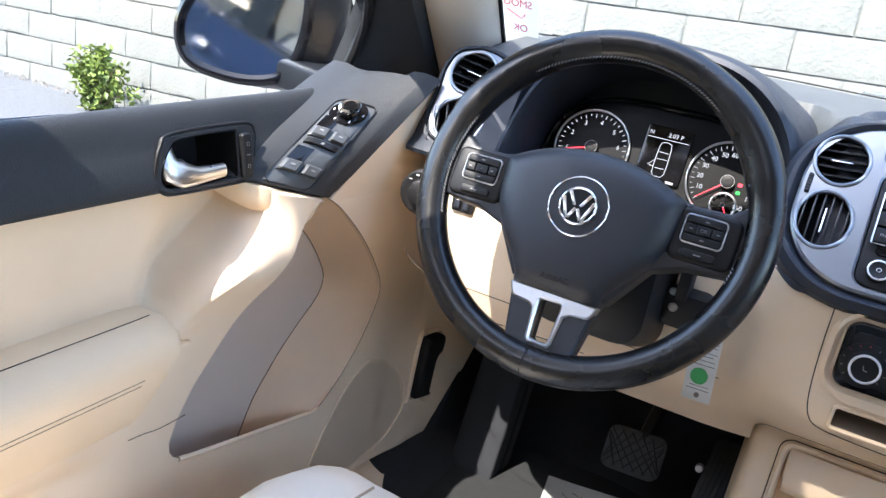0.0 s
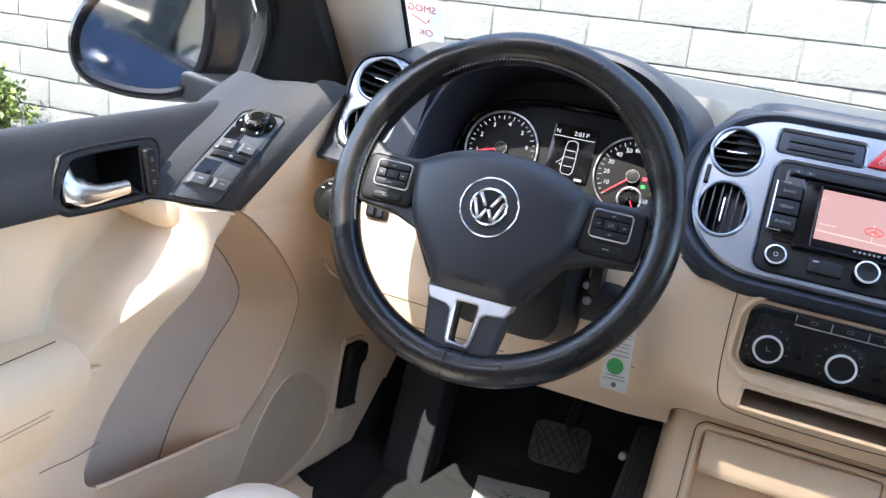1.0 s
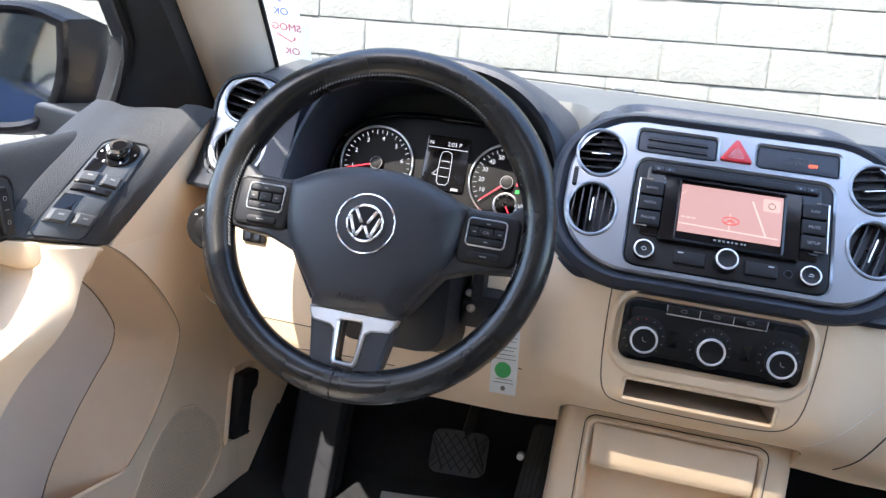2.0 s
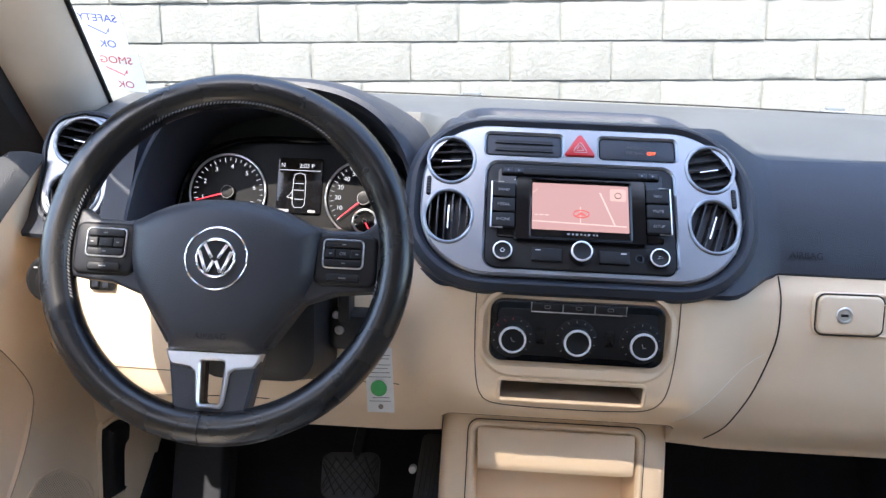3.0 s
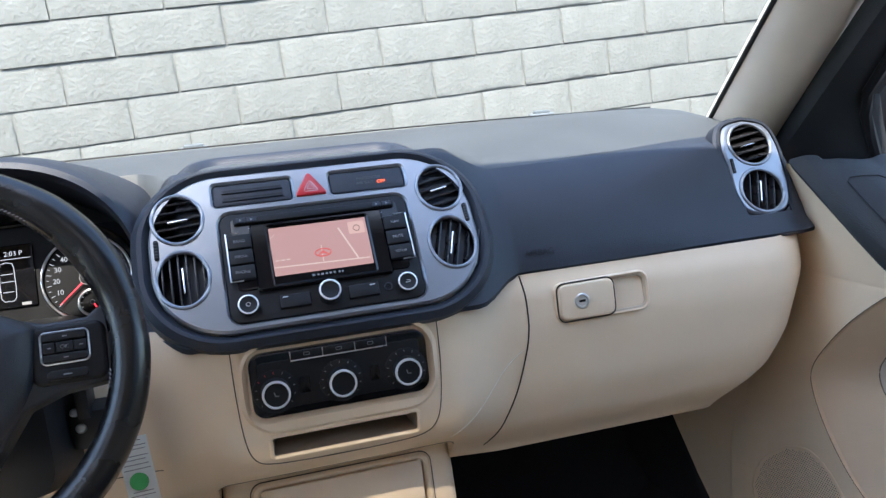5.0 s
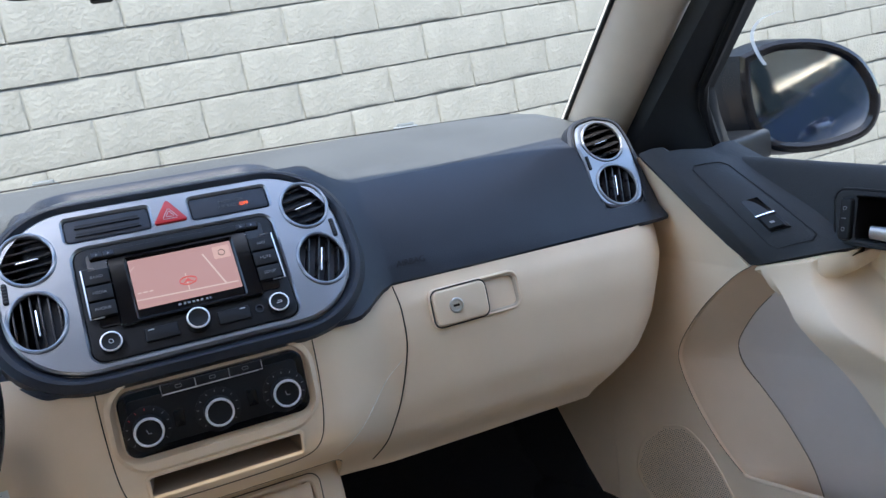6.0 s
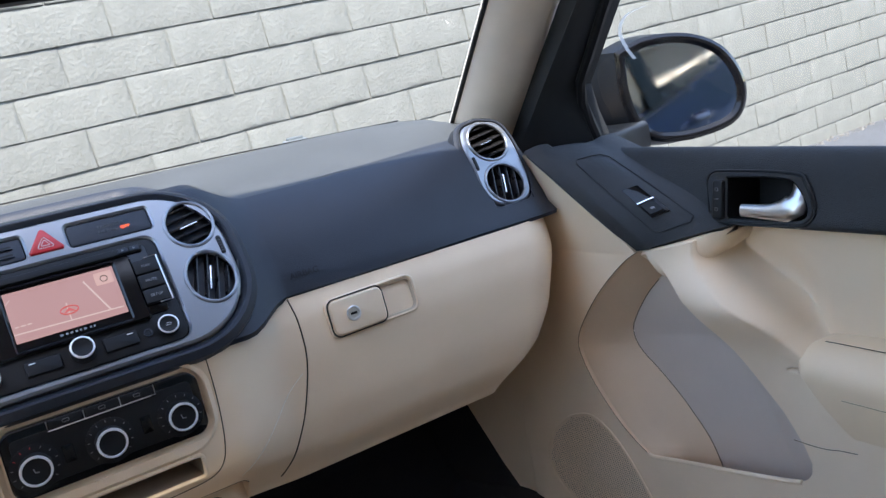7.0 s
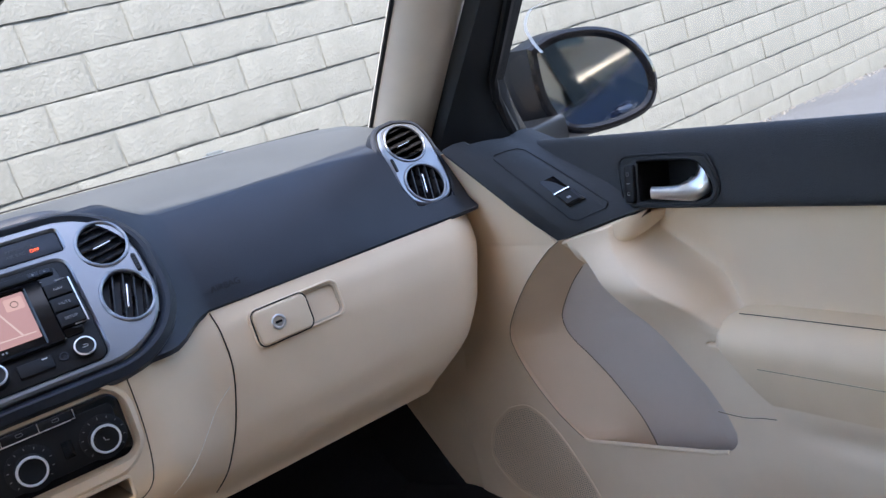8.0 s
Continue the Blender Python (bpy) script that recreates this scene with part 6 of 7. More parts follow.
        bm = quad_grid([[P(0.822 - 0.36 * (z - 1.06) - 0.05 * (z - 1.06) ** 2 - 0.002, y + dy, z) for dy in (-0.0035, 0.0, 0.0035)] for y, z in arc])
        part("glass_mark", bm, MARK_FILM, door, "pale curved smear on the window glass")
    return door


make_door(-1)
make_door(1)




# ---- pillars, corner panels, windscreen, roof: the shell ----
def shell(s):
    def P(X, y, z):
        return Vector((s * X, y, z))
    # windscreen pillar trim: section swept from dash to roof
    rows = []
    for k in range(23):
        t = k / 18 - 4 / 18
        z = 1.10 + 0.50 * t
        wi = Vector((0.646 - 0.115 * max(t, 0), 0.195 - 0.62 * t - 0.02 * t * t, z))      # windscreen edge
        wo = Vector((0.722 - 0.085 * t, 0.110 - 0.56 * t, z))                            # door edge
        mid = (wi + wo) / 2 + Vector((-0.016, -0.020, 0.0))
        row = [wi + Vector((0.012, 0.03, 0.0)), wi, wi.lerp(mid, 0.35) + Vector((-0.004, -0.003, 0)), mid, mid.lerp(wo, 0.6) + Vector((-0.002, -0.008, 0)), wo, wo + Vector((0.02, 0.012, 0))]
        rows.append([P(*q) for q in row])
    tagged(part("pillar_trim", quad_grid(rows), PILLAR), "beige windscreen pillar trim", "trim", kind="structure")
    # black edge of the glass along the pillar
    line = [P(0.646 - 0.115 * t, 0.195 - 0.62 * t - 0.02 * t * t, 1.10 + 0.50 * t) for t in np.linspace(0.02, 1, 14)]
    tagged(part("screen_seal", tube(line, 0.0036, n=8), BLACK), "black windscreen seal", "trim", kind="structure")
    # dark corner panel between pillar and door glass
    rows = []
    for k in range(13):
        t = -0.08 + 1.08 * k / 12
        z = 1.072 + 0.48 * t
        a = Vector((0.728 - 0.084 * t, 0.106 - 0.56 * t, z))
        gy = -0.010 if z < 1.22 else -0.010 - 0.98 * (z - 1.22)
        b2 = Vector((0.800 - 0.16 * t, gy, z))
        b2.y = min(b2.y, a.y - 0.016)
        rows.append([P(*(a + Vector((0.004, 0.045, 0))))] + [P(*(a.lerp(b2, f) + Vector((-0.006 * math.sin(math.pi * f), 0, 0)))) for f in np.linspace(0, 1, 7)] + [P(*(b2 + Vector((0.028, -0.002, 0))))])
    tagged(part("corner_panel", quad_grid(rows), DARK_DOOR), "dark corner panel behind the door mirror", "trim", kind="structure")
    seal = [P(0.800 - 0.16 * t, min(-0.014 if 1.072 + 0.48 * t < 1.22 else -0.014 - 0.98 * (1.072 + 0.48 * t - 1.22), 0.080 - 0.54 * t), 1.072 + 0.48 * t) for t in np.linspace(0, 1, 16)]
    tagged(part("door_seal", tube(seal, 0.008, n=8), BLACK), "black door glass seal", "trim", kind="structure")
    # kick panel beside the footwell, carpet ahead of it
    rows = []
    for z in np.linspace(0.36, 0.80, 23):
        y0 = 0.096 - 0.55 * max(0.0, 0.60 - z) ** 1.6
        y1 = min(0.33, max(0.15, (0.287 if s > 0 else 0.302) + 0.72 * (z - 0.603)))
        rows.append([P(0.669 - 0.16 * (y - 0.10) + 0.004 * ramp_to(0.012, 0.0, y - y0) ** 2, y, z) for y in np.linspace(y0, y1, 18)])
    rows = [[r[0] + Vector((s * 0.03, 0.004, 0))] + r + [r[-1] + Vector((s * 0.02, 0.012, 0))] for r in rows]
    ahead = [[P(X, y + 0.72 * (min(z, 0.66) - 0.66), z) for X, y in ((0.665, 0.315), (0.645, 0.333), (0.635, 0.42), (0.62, 0.60))] for z in np.linspace(0.36, 1.0, 15)]
    tagged(part("side_carpet", quad_grid(ahead), CARPET), "black carpet on the side of the footwell", "carpet", kind="structure")
    tagged(part("kick_panel", quad_grid(rows), BEIGE), "beige kick panel beside the footwell", "trim", kind="structure")
    rows = [[P(X, y, z) for X, y in ((0.555, 0.30), (0.580, 0.12), (0.605, 0.045), (0.650, 0.040), (0.700, 0.110), (0.76, 0.168), (0.84, 0.170))] for z in np.linspace(0.80, 1.10, 6)]
    tagged(part("cowl_side", quad_grid(rows), BEIGE), "beige inner cowl side beside the dash", "trim", kind="structure")
    rows = [[P(X, y, z) for y in np.linspace(-1.3, 0.14, 24)] for X, z in ((0.60, 0.395), (0.62, 0.43), (0.645, 0.445), (0.70, 0.445), (0.78, 0.44), (0.88, 0.42))]
    tagged(part("door_sill", quad_grid(rows), BEIGE), "beige door sill trim", "trim", kind="structure")
    rows = [[P(X, y, z) for X, y in ((0.664, 0.200), (0.676, 0.168), (0.70, 0.162), (0.87, 0.162))] for z in np.linspace(0.36, 1.12, 8)]
    tagged(part("hinge_pillar", quad_grid(rows), BEIGE), "beige trim of the door hinge pillar", "trim", kind="structure")
    rows = []
    for y in np.linspace(-0.16, 0.34, 34):
        top = 0.405 + (0.046 if s < 0 else 0.060) * ramp_to(-0.14, 0.06 if s < 0 else 0.16, y) - 0.03 * ramp_to(0.15, 0.34, y)
        rows.append([P(X, y, 0.398 + (top - 0.398) * f) for X, f in ((0.575, 0.0), (0.590, 0.45), (0.606, 0.8), (0.625, 0.96), (0.650, 1.0), (0.70, 0.9))])
    tagged(part("sill_carpet", quad_grid(rows), CARPET), "black carpet turned up beside the kick panel", "carpet", kind="structure")
    # cant rail, door pillar, rear side
    rows = [[P(X, y, z) for y in np.linspace(-2.6, -0.44, 12)] for X, z in ((0.635, 1.56), (0.62, 1.60), (0.585, 1.625), (0.54, 1.63))]
    tagged(part("cant_rail", quad_grid(rows), BEIGE_FABRIC), "beige roof rail lining", "trim", kind="structure")
    # left pillar's front edge, out of view, pulled forward to shade the armrest
    rows = [[P(X - 0.36 * max(0, z - 1.06), y, z) for X, y in ((0.82, -0.88), (0.765, -0.87), (0.745, -0.79), (0.765, -0.71 if s > 0 else -0.62), (0.82, -0.70 if s > 0 else -0.61))] for z in np.linspace(0.40, 1.60, 10)]
    tagged(part("door_pillar", quad_grid(rows), BEIGE), "beige centre door pillar", "trim", kind="structure")
    rows = [[P(0.828 - 0.36 * (z - 1.06) - 0.05 * (z - 1.06) ** 2, y, z) for y in (-0.90, -0.80, -0.69 if s > 0 else -0.60)] for z in np.linspace(1.015, 1.56, 6)]
    tagged(part("pillar_cover", quad_grid(rows), GLOSS), "gloss black outer cover of the door pillar", "trim", kind="structure")
    rows = [[P(X, y, z) for y in np.linspace(-2.7, -0.88, 8)] for X, z in ((0.835, 1.06), (0.74, 1.05), (0.73, 0.80), (0.72, 0.40))]
    tagged(part("rear_side_lining", quad_grid(rows), BEIGE), "beige rear side lining", "trim", kind="structure")
    rows = [[P(0.822 - 0.36 * (z - 1.06) - 0.05 * (z - 1.06) ** 2, y, z) for y in np.linspace(-2.55, -0.87, 10)] for z in np.linspace(1.015, 1.56, 8)]
    rg = tagged(part("rear_side_window", quad_grid(rows), TINTED), "dark tinted rear side window", "window", kind="structure")
    rg.visible_shadow = False
    rows = [[P(X, y, z) for y in np.linspace(-2.66, -1.305, 10)] for X, z in ((0.835, 1.02), (0.86, 1.010), (0.905, 0.89), (0.912, 0.78), (0.905, 0.60), (0.86, 0.40))]
    tagged(part("body_side", quad_grid(rows), PAINT), "dark blue painted body side", "car body", kind="structure")
    rows = [[P(X, y, z) for y in np.linspace(0.16, 1.25, 10)] for X, z in ((0.74, 1.06), (0.83, 1.02), (0.89, 0.92), (0.90, 0.78), (0.90, 0.60), (0.88, 0.50))]
    tagged(part("front_wing", quad_grid(rows), PAINT), "dark blue painted front wing", "car body", kind="structure")


shell(-1)
shell(1)

# bonnet, below the line of sight over the dash
rows = [[(x, y, 1.085 - 0.03 * (x / 0.8) ** 2 - 0.10 * ((y - 0.45) / 0.9) ** 2) for x in np.linspace(-0.80, 0.80, 13)] for y in np.linspace(0.56, 1.30, 9)]
rows += [[(x, 1.34, 0.95 - 0.03 * (x / 0.8) ** 2) for x in np.linspace(-0.80, 0.80, 13)], [(x, 1.36, 0.50) for x in np.linspace(-0.80, 0.80, 13)]]
tagged(part("bonnet", quad_grid(rows), PAINT), "dark blue painted bonnet", "car body", kind="structure")

# windscreen
rows = []
for t in np.linspace(0, 1, 10):
    z = 1.10 + 0.50 * t
    w = 0.649 - 0.115 * t
    rows.append([(w * u, 0.205 - 0.62 * t - 0.02 * t * t + (0.255 - 0.14 * t) * (1 - u * u), z + 0.0) for u in np.linspace(-1, 1, 17)])
ws = tagged(part("windscreen", quad_grid(rows), GLASS), "clear raked windscreen", "window", kind="structure")
ws.visible_shadow = False

# roof lining with an added unseen sunroof, placed to let sun onto the console
ADDED_SUNROOF = (-0.342, 0.02, -1.09, -0.640)
b = holed([(x, -0.430 + 0.106 * (1 - (x / 0.55) ** 2)) for x in np.linspace(-0.55, 0.55, 13)] + [(0.60, -0.9), (0.60, -2.6), (-0.60, -2.6), (-0.60, -0.9)],
          [[(ADDED_SUNROOF[0], ADDED_SUNROOF[2]), (ADDED_SUNROOF[1], ADDED_SUNROOF[2]), (ADDED_SUNROOF[1], ADDED_SUNROOF[3]), (ADDED_SUNROOF[0], ADDED_SUNROOF[3])]],
          Matrix.Translation((0, 0, 1.63)), 0.0, 0.05)
tagged(part("ceiling", b, BEIGE_FABRIC), "beige roof lining with an added, unseen glazed sunroof", "ceiling", kind="structure")
# added pane, its tint dims the patch of sun let through
rows = [[(x, y, 1.672) for x in np.linspace(ADDED_SUNROOF[0] - 0.02, ADDED_SUNROOF[1] + 0.02, 3)] for y in np.linspace(ADDED_SUNROOF[2] - 0.02, ADDED_SUNROOF[3] + 0.02, 4)]
tagged(part("added_sunroof_glass", quad_grid(rows), SMOKED), "smoked glass of the added sunroof", "window", kind="structure")
# plain back of the cabin
b = holed([(-0.80, 0.40), (0.80, 0.40), (0.74, 1.2), (0.62, 1.66), (-0.62, 1.66), (-0.74, 1.2)], [[(-0.56, 1.12), (0.56, 1.12), (0.48, 1.5), (-0.48, 1.5)]],
          basis((0, -2.62, 0), (1, 0, 0), (0, 0, 1)), -0.03, 0.03)
tagged(part("wall_back", b, BEIGE_FABRIC), "plain beige back of the cabin", "wall", kind="structure")

# floor and bulkhead
rows = [[(x, y, z) for x in np.linspace(-0.72, 0.72, 15)] for y, z in ((-2.62, 0.40), (-1.0, 0.40), (-0.3, 0.395), (0.2, 0.400), (0.32, 0.41), (0.42, 0.47), (0.50, 0.60), (0.52, 0.80), (0.53, 1.00), (0.53, 1.115))]
tagged(part("floor", quad_grid(rows), CARPET), "black carpeted car floor and bulkhead", "floor", kind="structure")


# ---- footwell: pedals, foot rest, bonnet release, mats ----
pedal = thing("brake_pedal", (-0.305, 0.21, 0.52), "ribbed black rubber brake pedal", "pedal")
BP = basis((-0.301, 0.200, 0.553), (1, 0, 0.06), (-0.02, 0.42, 0.90))
part("pedal_pad", dome(rrect(0.094, 0.072, 0.016), BP, -0.010, 0.002, 0.004), RUBBER, pedal)
for sgn in (1, -1):
    for k in range(-3, 4):
        cx = k * 0.0165
        pts = []
        for t in (-1, 1):
            x, y = cx + 0.027 * t, sgn * 0.030 * t
            pts.append((max(-0.045, min(0.045, x)), max(-0.036, min(0.036, y * (min(0.045, abs(x)) / abs(x) if abs(x) > 0.045 else 1)))))
        part("tread_rib", tube([BP @ Vector((x, y, 0.0055)) for x, y in pts], 0.0013, n=5), BLACK, pedal)
part("pedal_arm", tube([(-0.293, 0.215, 0.573), (-0.280, 0.27, 0.66), (-0.275, 0.30, 0.80)], 0.011, n=8), BLACK, pedal)
accel = thing("accelerator_pedal", (-0.185, 0.16, 0.41), "long ribbed black accelerator pedal", "pedal")
AP = basis((-0.168, 0.205, 0.510), (1, 0, 0), (0.10, 0.50, 0.86))
part("pedal_blade", slab(rrect(0.062, 0.22, 0.012), AP, -0.012, 0.006, 0.004), RUBBER, accel)
for k in range(-3, 4):
    part("blade_rib", tube([AP @ Vector((k * 0.008, y, 0.006)) for y in (-0.09, 0.09)], 0.0015, n=5), RUBBER, accel)
part("pedal_screw", lathe([(0.0062, -0.02), (0.0062, 0.0), (0.005, 0.002), (0.003, 0.0022), (0.0, 0.001)], Matrix.Translation((-0.1995, 0.19, 0.5755)) @ Matrix.Rotation(radians(70), 4, "X"), 18), SATIN, accel, "bright screw head")
rest = thing("foot_rest", (-0.555, 0.15, 0.40), "dark sloping foot rest beside the pedals", "foot rest")
FRM = basis((-0.556, 0.205, 0.500), (1, 0, 0.02), (0, 0.30, 0.95))
part("rest_pad", slab(rrect(0.082, 0.27, 0.006), FRM, -0.03, 0.010, 0.005), material("dark_rest_carpet", (0.015, 0.016, 0.020), 0.9, vary=0.2, scale=150, grain=0.6, grain_scale=900), rest)
part("rest_base", slab(rrect(0.090, 0.28, 0.004), FRM, -0.06, -0.028, 0.003), CARPET, rest)
for y in (-0.1335, 0.1335):
    part("rest_edge", tube([FRM @ Vector((x, y, 0.0085)) for x in (-0.038, 0.038)], 0.0018, n=6), BLACK, rest)
release = thing("bonnet_release", (-0.646, 0.125, 0.55), "black bonnet release lever on the kick panel", "lever")
RL = basis((-0.661, 0.125, 0.600), (0.15, 0.99, -0.12), (-0.02, 0.12, 0.99))
if RL.col[2].x < 0:
    RL = basis((-0.661, 0.125, 0.600), (-0.15, -0.99, 0.12), (-0.02, 0.12, 0.99))
lever = [(-0.022, -0.055), (0.012, -0.056), (0.016, -0.05), (0.018, 0.010), (0.030, 0.022), (0.032, 0.046), (0.022, 0.054), (-0.012, 0.052), (-0.022, 0.042)]
lever = [(p.x, p.y) for p in smooth_path([(x, y, 0) for x, y in lever + lever[:1]], 4)[:-1]]
part("release_lever", slab(lever, RL, -0.01, 0.016, 0.006), BLACK, release)
part("release_frame", holed(inset(lever, -0.010), [inset(lever, -0.001)], RL, -0.01, 0.004, 0.003), BEIGE, release)

mat_thing = thing("floor_mat", (-0.36, 0.05, 0.402), "black carpet mat in the driver's footwell", "floor mat")
o = [(p.x, p.y) for p in smooth_path([(x, y, 0) for x, y in [(-0.60, -0.30), (-0.60, 0.10), (-0.565, 0.22), (-0.50, 0.30), (-0.36, 0.325), (-0.25, 0.30), (-0.20, 0.22), (-0.18, 0.0), (-0.17, -0.30), (-0.60, -0.30)]], 5)[:-1]]
part("carpet_sheet", slab(o, Matrix.Translation((0, 0, 0.402)), 0.0, 0.012, 0.004), material("mat_black", (0.011, 0.012, 0.013), 0.95, vary=0.3, scale=90, grain=0.8, grain_scale=900), mat_thing)
paper = thing("paper_mat", (-0.36, 0.10, 0.415), "white printed paper protecting the floor mat", "paper mat")
PM = basis((-0.352, 0.085, 0.4185), (0.985, 0.17, 0), (-0.17, 0.985, 0))
rows = [[PM @ Vector((x, y, 0.003 * noise.noise(Vector((x * 14, y * 14, 3.1))))) for x in np.linspace(-0.055, 0.075, 10)] for y in np.linspace(-0.28, 0.175, 16)]
b = quad_grid(rows)
bmesh.ops.solidify(b, geom=b.faces[:], thickness=0.0006)
sheet = part("sheet", b, PAPER, paper)
rnd = random.Random(5)
for k in range(16):
    x, y, a0 = rnd.uniform(-0.03, 0.05), rnd.uniform(-0.2, 0.15), rnd.uniform(0, 6.28)
    r = rnd.uniform(0.010, 0.02)
    pts = [PM @ Vector((x + r * math.cos(a0 + q * 0.45), y + r * math.sin(a0 + q * 0.45) * (1 if q < 4 else 0.6), 0.003)) for q in range(8)]
    part("print_line", tube(pts, 0.0007, n=5), GREY_PRINT, sheet)

# ---- driver's seat ----
seat = thing("driver_seat", (-0.36, -0.6, 0.42), "pale leather driver's seat in the sun", "car seat")
rows = []
for y, h, w, drop in ((-0.262, 0.561, 0.215, 0.0), (-0.250, 0.601, 0.235, 0.0), (-0.262, 0.641, 0.243, 0.004), (-0.292, 0.668, 0.247, 0.010), (-0.34, 0.680, 0.250, 0.016), (-0.45, 0.681, 0.252, 0.026), (-0.60, 0.671, 0.252, 0.034), (-0.80, 0.656, 0.25, 0.034)):
    row = []
    for u in np.linspace(-1, 1, 25):
        side = abs(u)
        z = h + drop * (ramp_to(0.52, 0.80, side) - 0.6) - 0.055 * ramp_to(0.84, 1.0, side) ** 2
        back_y = 0.05 * ramp_to(0.55, 1.0, side) ** 2
        row.append((-0.362 + u * w, y - back_y, z))
    row = [(-0.362 - w - 0.004, row[0][1], 0.50)] + row + [(-0.362 + w + 0.004, row[-1][1], 0.50)]
    rows.append(row)
part("cushion", quad_grid(rows), SEAT_LEATHER, seat, "pale leather cushion with side bolsters")


def cushion_line(u, y0, y1):
    out = []
    for y in np.linspace(y0, y1, 14):
        h = lerp_table(-y, [0.25, 0.262, 0.292, 0.34, 0.45, 0.60, 0.80], [0.601, 0.641, 0.668, 0.680, 0.681, 0.671, 0.656])
        dr = lerp_table(-y, [0.25, 0.292, 0.34, 0.45, 0.60], [0.0, 0.010, 0.016, 0.026, 0.034])
        out.append((-0.362 + u * 0.25, y, h + dr * (ramp_to(0.52, 0.80, abs(u)) - 0.6) + 0.0005))
    return out


for u in (-0.56, 0.56):
    part("piping", tube(cushion_line(u, -0.30, -0.79), 0.0018, n=6), TAN_THREAD, seat)
rows = []
for z, y, w in ((0.62, -0.84, 0.235), (0.72, -0.86, 0.24), (0.90, -0.93, 0.235), (1.05, -1.00, 0.20), (1.12, -1.06, 0.16), (1.14, -1.12, 0.15)):
    rows.append([(-0.40 + u * w, y - 0.02 + 0.045 * abs(u) ** 3 - 0.05 * ramp_to(0.9, 1.0, abs(u)), z - 0.01 * u * u) for u in np.linspace(-1, 1, 15)])
b = quad_grid(rows)
bmesh.ops.solidify(b, geom=b.faces[:], thickness=0.07)
part("backrest", b, SEAT_LEATHER, seat)
part("seat_base", block((0.42, 0.5, 0.12), Matrix.Translation((-0.362, -0.55, 0.465)), 0.02), BLACK, seat)

# ---- door mirrors ----
for s, o, nrm in ((1, (1.040, 0.030, 1.120), (-0.475, -0.880, -0.010)), (-1, (-1.020, 0.026, 1.094), (0.440, -0.898, 0.005))):
    nrm = Vector(nrm).normalized()
    u = Vector((0, 0, 1)).cross(nrm).normalized()
    m = basis(o, u, nrm.cross(u))
    dm = thing("door_mirror", (s * 0.85, 0.05, 1.05), "dark blue door mirror with a black-edged glass", "door mirror", "door mirrors")
    g = [(-0.090, 0.068), (-0.045, 0.080), (0.020, 0.073), (0.070, 0.046), (0.098, 0.0), (0.100, -0.040), (0.078, -0.068), (0.010, -0.079), (-0.050, -0.070), (-0.078, -0.040), (-0.090, 0.01)]
    if s < 0:
        g = [(-x * 0.95, y) for x, y in g]
    gl = [(p.x, p.y) for p in smooth_path([(x, y, 0) for x, y in g + g[:1]], 4)[:-1]]
    part("mirror_glass", slab(gl, m, -0.004, 0.0), MIRROR, dm, "mirror glass")
    part("glass_rim", holed(inset(gl, -0.016), [inset(gl, 0.001)], m, -0.03, 0.008, 0.006), GLOSS, dm)
    rows = []
    for k, (h, sc) in enumerate(((0.0, 0.0), (-0.03, 0.004), (-0.06, -0.006), (-0.09, -0.028), (-0.105, -0.05))):
        rows.append([m @ Vector((x - (0.8 if s > 0 else -0.8) * (0.0 - h), y, h)) for x, y in inset(gl, -0.016 - sc)])
    b = quad_grid(rows, close=True)
    b.verts.ensure_lookup_table()
    b.faces.new(b.verts[-len(gl):])
    part("housing", b, HOUSING, dm)
    rows = []
    for t in np.linspace(0, 1, 7):
        c = Vector((s * (0.975 - 0.160 * t), 0.105 - 0.050 * t, (1.050 if s > 0 else 1.028) - 0.004 * t))
        rows.append([c + Vector((0, (0.055 - 0.010 * t) * math.copysign(abs(math.cos(a)) ** 0.35, math.cos(a)), (0.026 - 0.002 * t) * math.copysign(abs(math.sin(a)) ** 0.35, math.sin(a)))) for a in [2 * math.pi * q / 28 for q in range(28)]])
    part("mirror_foot", quad_grid(rows, close=True), HOUSING, dm)

# ---- inner mirror, hanging at the windscreen ----
rv = thing("inner_mirror", (-0.03, -0.13, 1.335), "black inner mirror hanging at the windscreen", "mirror")
RV = basis((0.0, -0.16, 1.383), (1, 0, 0.03), (0, 0.15, 0.99))
part("mirror_shell", dome(rrect(0.25, 0.072, 0.03), RV @ Matrix.Rotation(math.pi, 4, "Y"), 0.0, 0.010, 0.016), BLACK, rv)
part("mirror_glass", slab(rrect(0.235, 0.060, 0.026), RV, 0.0, 0.003), MIRROR, rv)
part("mirror_foot", tube([(0.0, -0.14, 1.39), (0.0, -0.10, 1.41), (0.0, -0.085, 1.44)], 0.012, n=8), BLACK, rv)
part("dimming_lever", slab(rrect(0.020, 0.012, 0.003, cx=-0.030, cy=-0.040), RV, -0.008, 0.002, 0.002), BLACK, rv)

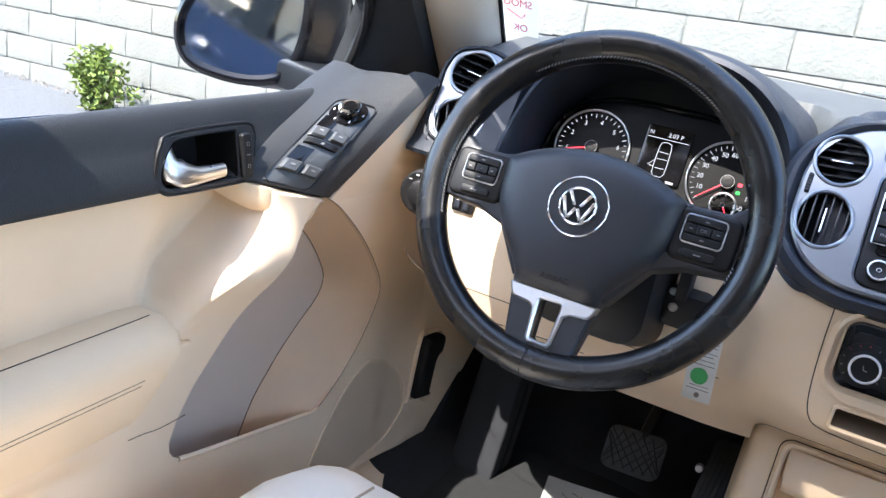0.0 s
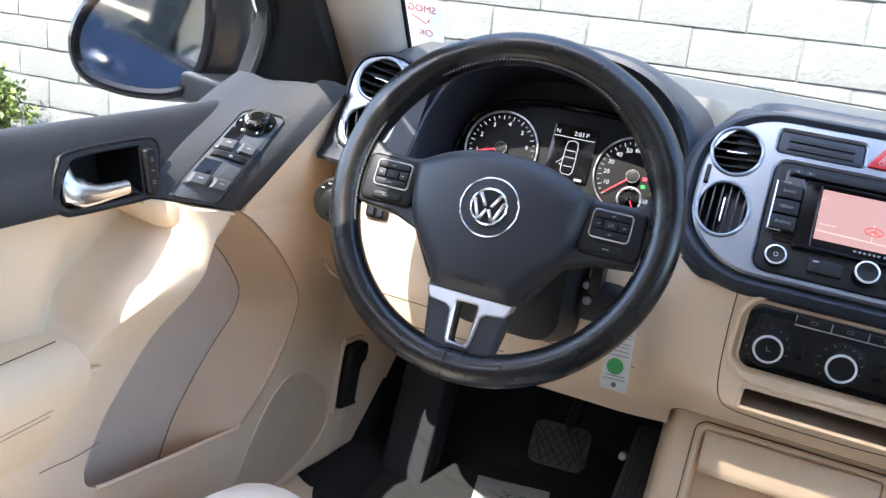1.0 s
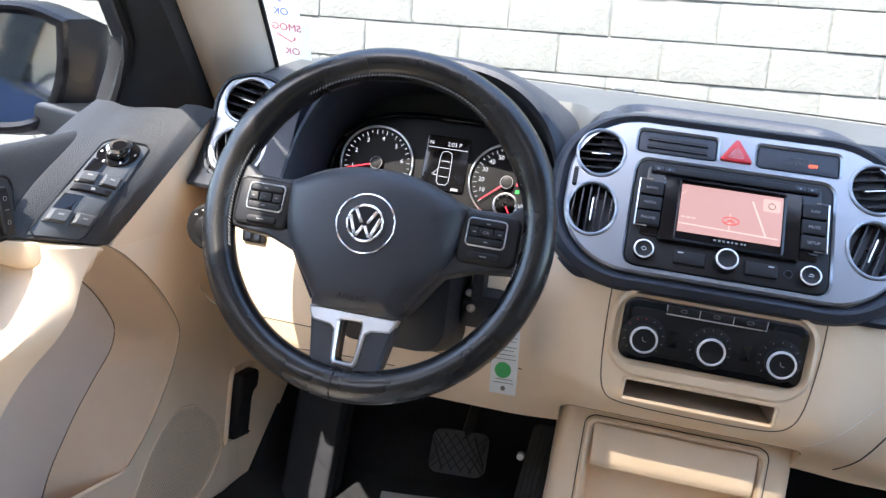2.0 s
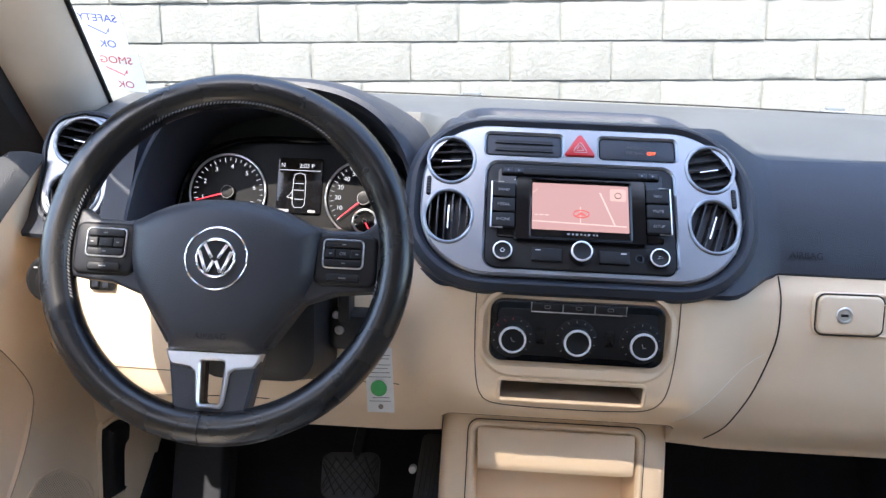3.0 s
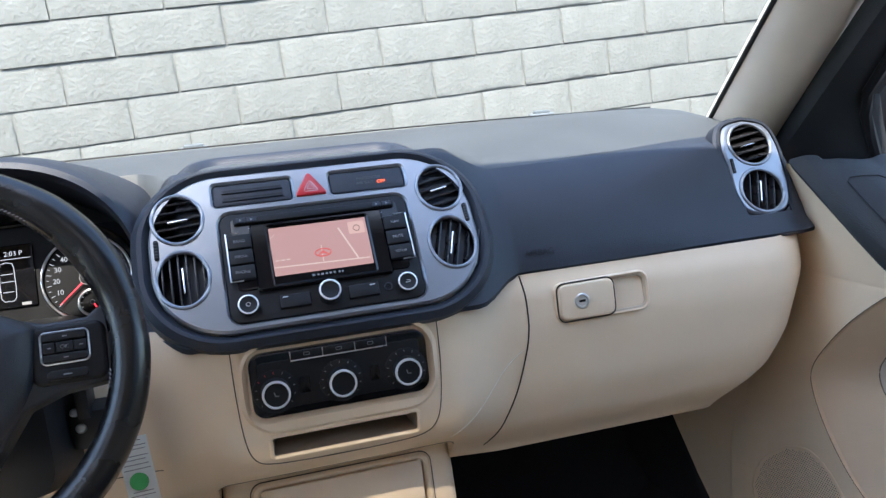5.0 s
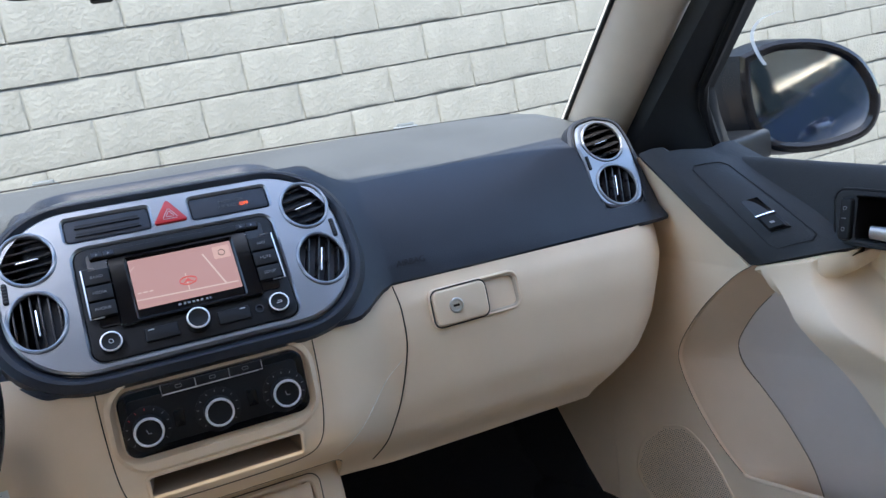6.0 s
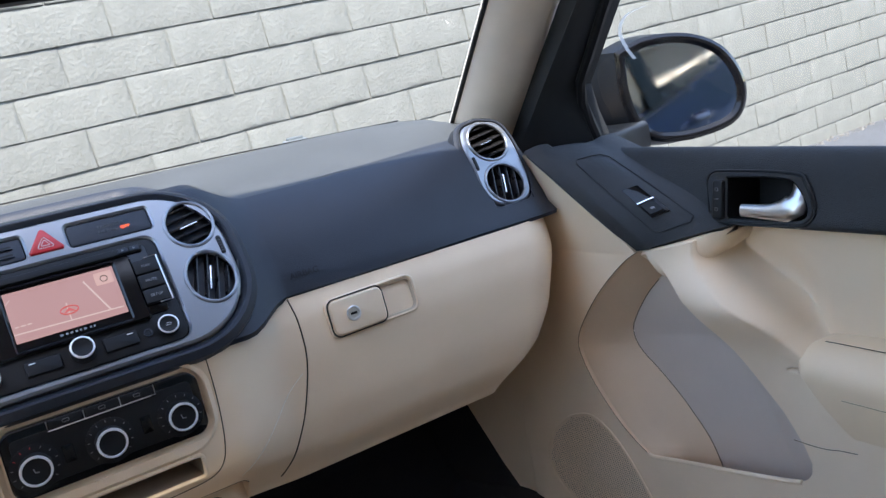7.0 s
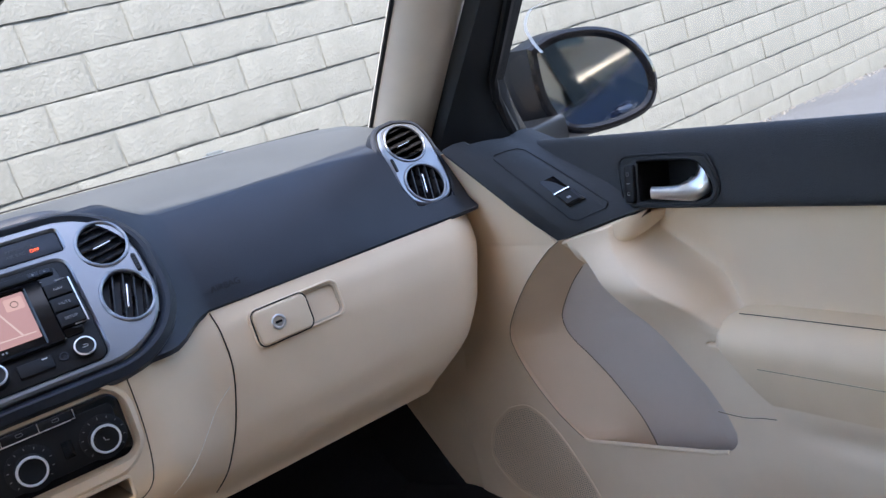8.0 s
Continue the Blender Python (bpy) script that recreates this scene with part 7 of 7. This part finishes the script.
# ---- two paper stickers inside the windscreen: read from outdoors ----
for words, ink, c, up in ((("SAFETY", "OK"), BLUE_INK, (-0.652, 0.160, 1.238), 0.0), (("SMOG", "OK"), RED_INK, (-0.634, 0.172, 1.182), 0.0)):
    st = thing("windscreen_sticker", (c[0], c[1], c[2] - 0.03), "white paper sticker with mirrored " + ("blue" if ink is BLUE_INK else "red") + " print inside the windscreen", "sticker", "windscreen stickers")
    m = basis(c, (1, 0.06, -0.05), (0.03, -0.55, 0.83))
    part("sheet", slab(rrect(0.066, 0.066, 0.002), m, -0.0004, 0.0), STICKER, st)
    lettering(words[0], 0.0165, at(m, 0.0, 0.019, 0.0004), ink, st, "mirrored print", mirror=True)
    lettering(words[1], 0.0165, at(m, 0.004, -0.022, 0.0004), ink, st, "mirrored print", mirror=True)
    part("tick_mark", tube([m @ Vector((x, y, 0.0005)) for x, y in ((-0.017, 0.007), (0.006, -0.005), (0.012, 0.004), (0.010, -0.002))], 0.0008, n=5), ink, st)

# ---- bush at the foot of the wall ----
bush = thing("bush", (-3.79, 2.15, ground_z(-3.79)), "small bright green leafy bush at the wall", "bush")
rnd = random.Random(11)
bm = bmesh.new()
leaf_v, leaf_f = [], []
gz = ground_z(-3.79)
for k in range(26):
    a, lean = rnd.uniform(0, 6.28), rnd.uniform(0.03, 0.22)
    top = Vector((-3.79 + lean * math.cos(a) * 1.1, 2.12 + 0.6 * lean * math.sin(a), gz + rnd.uniform(0.13, 0.29)))
    if k < 4:
        top = Vector((-3.82 + 0.02 * k, 2.12, gz + 0.285 + 0.012 * k))
    base = Vector((-3.79 + rnd.uniform(-0.04, 0.04), 2.12 + rnd.uniform(-0.03, 0.03), gz - 0.01))
    mid = (base + top) / 2 + Vector((rnd.uniform(-0.03, 0.03), rnd.uniform(-0.02, 0.02), 0.05))
    pts = smooth_path([base, mid, top], 6)
    tube(pts, lambda t: 0.0045 * (1 - 0.7 * t), n=5, bm=bm)
    for q in range(95):
        p = pts[min(len(pts) - 1, int(rnd.uniform(2, len(pts))))] + Vector((rnd.gauss(0, 0.030), rnd.gauss(0, 0.028), rnd.gauss(0, 0.024)))
        d = Vector((rnd.gauss(0, 1), rnd.gauss(0, 1), rnd.gauss(0.4, 0.7))).normalized()
        e = d.cross(Vector((rnd.gauss(0, 1), rnd.gauss(0, 1), rnd.gauss(0, 1)))).normalized()
        up = d.cross(e) * 0.25
        ln, wd = rnd.uniform(0.024, 0.052), rnd.uniform(0.006, 0.014)
        i0 = len(leaf_v)
        leaf_v += [p, p + d * ln * 0.45 + e * wd + up * wd, p + d * ln, p + d * ln * 0.45 - e * wd + up * wd]
        leaf_f += [(i0, i0 + 1, i0 + 2), (i0, i0 + 2, i0 + 3)]
part("stems", bm, TWIG, bush)
me = bpy.data.meshes.new("leaves")
me.from_pydata(leaf_v, [], leaf_f)
tagged(link("leaves", me, LEAF, bush, "many small bright green leaves"), kind="stuff")

# ---- rubble and dust along the foot of the wall ----
rnd = random.Random(21)
verts, faces = [], []
for k in range(1100):
    x = rnd.uniform(-6.5, -3.2) if k % 2 else rnd.uniform(3.2, 8.5)
    y = W0.y + 0.0076 * x - 0.01 - abs(rnd.gauss(0, 0.05))
    r = rnd.uniform(0.003, 0.011) * (1.0 if rnd.random() < 0.9 else 1.9)
    c = Vector((x, y, ground_z(x) + 0.25 * r))
    i0 = len(verts)
    verts += [c + Vector((math.cos(q * 1.2566 + k) * r * rnd.uniform(0.6, 1.3), math.sin(q * 1.2566 + k) * r * rnd.uniform(0.6, 1.2), -0.3 * r)) for q in range(5)]
    verts += [c + Vector((math.cos(q * 1.2566 + k) * r * 0.55, math.sin(q * 1.2566 + k) * r * 0.5, r * rnd.uniform(0.35, 0.7))) for q in range(5)]
    faces += [(i0 + q, i0 + (q + 1) % 5, i0 + 5 + (q + 1) % 5, i0 + 5 + q) for q in range(5)] + [tuple(i0 + 5 + q for q in range(5))]
me = bpy.data.meshes.new("rubble")
me.from_pydata(verts, [], faces)
tagged(link("rubble", me, material("pale_rubble", (0.17, 0.16, 0.145), 0.9, vary=0.3, scale=60)), "pale crumbs of mortar and grit along the wall foot", "rubble", kind="stuff")

# ---- blocks of the wall ----
FULL = [block_mesh(k, CL) for k in range(5)]
rnd = random.Random(3)
spare = []
count = 0
for c in range(-8, 9):
    z = (c + 0.5) * CH
    shift = -0.6297 + CL / 2 + (CL / 2 if c % 2 else 0.0) + rnd.uniform(-0.005, 0.005)
    for j in range(-17, 25):
        x = shift + j * CL + rnd.uniform(-0.003, 0.003)
        if x < -7.6 or x > 10.2:
            continue
        m = WALL @ Matrix.Translation((x, 0.0, z)) @ Matrix.Rotation(rnd.uniform(-0.004, 0.004), 4, "Y") @ Matrix.Translation((0, rnd.uniform(0, 0.004), 0))
        world_z = (m @ Vector((0, 0, 0))).z
        near = (-2.2 < x < 4.6 and world_z > 0.9) or (-5.4 < x < -2.2 and world_z < 1.15) or (4.6 <= x < 7.0 and world_z < 1.3)
        data = FULL[rnd.randrange(5)]
        if near and count < 300:
            ob = new("block", data)
            ob.parent = block_wall
            ob.matrix_basis = m
            count += 1
        else:
            spare.append((m, data))
verts, faces = [], []
for m, data in spare:
    i0 = len(verts)
    verts += [m @ v.co for v in data.vertices]
    faces += [tuple(i0 + q for q in p.vertices) for p in data.polygons]
me = bpy.data.meshes.new("far_blocks")
me.from_pydata(verts, [], faces)
me.shade_smooth()
me.set_sharp_from_angle(angle=radians(60))
tagged(link("far_blocks", me, BLOCK, block_wall), kind="stuff")

# plain dark buildings far behind the car close the view in the mirrors
far = tagged(part("backdrop", block((60, 0.4, 7.5), Matrix.Translation((0, -12.0, 3.4))), material("far_shade", (0.045, 0.055, 0.05), 0.9, vary=0.5, scale=0.8, stain=0.6, stain_scale=0.5), flat=True), "dark plain building and trees far behind the car", "backdrop", kind="structure")
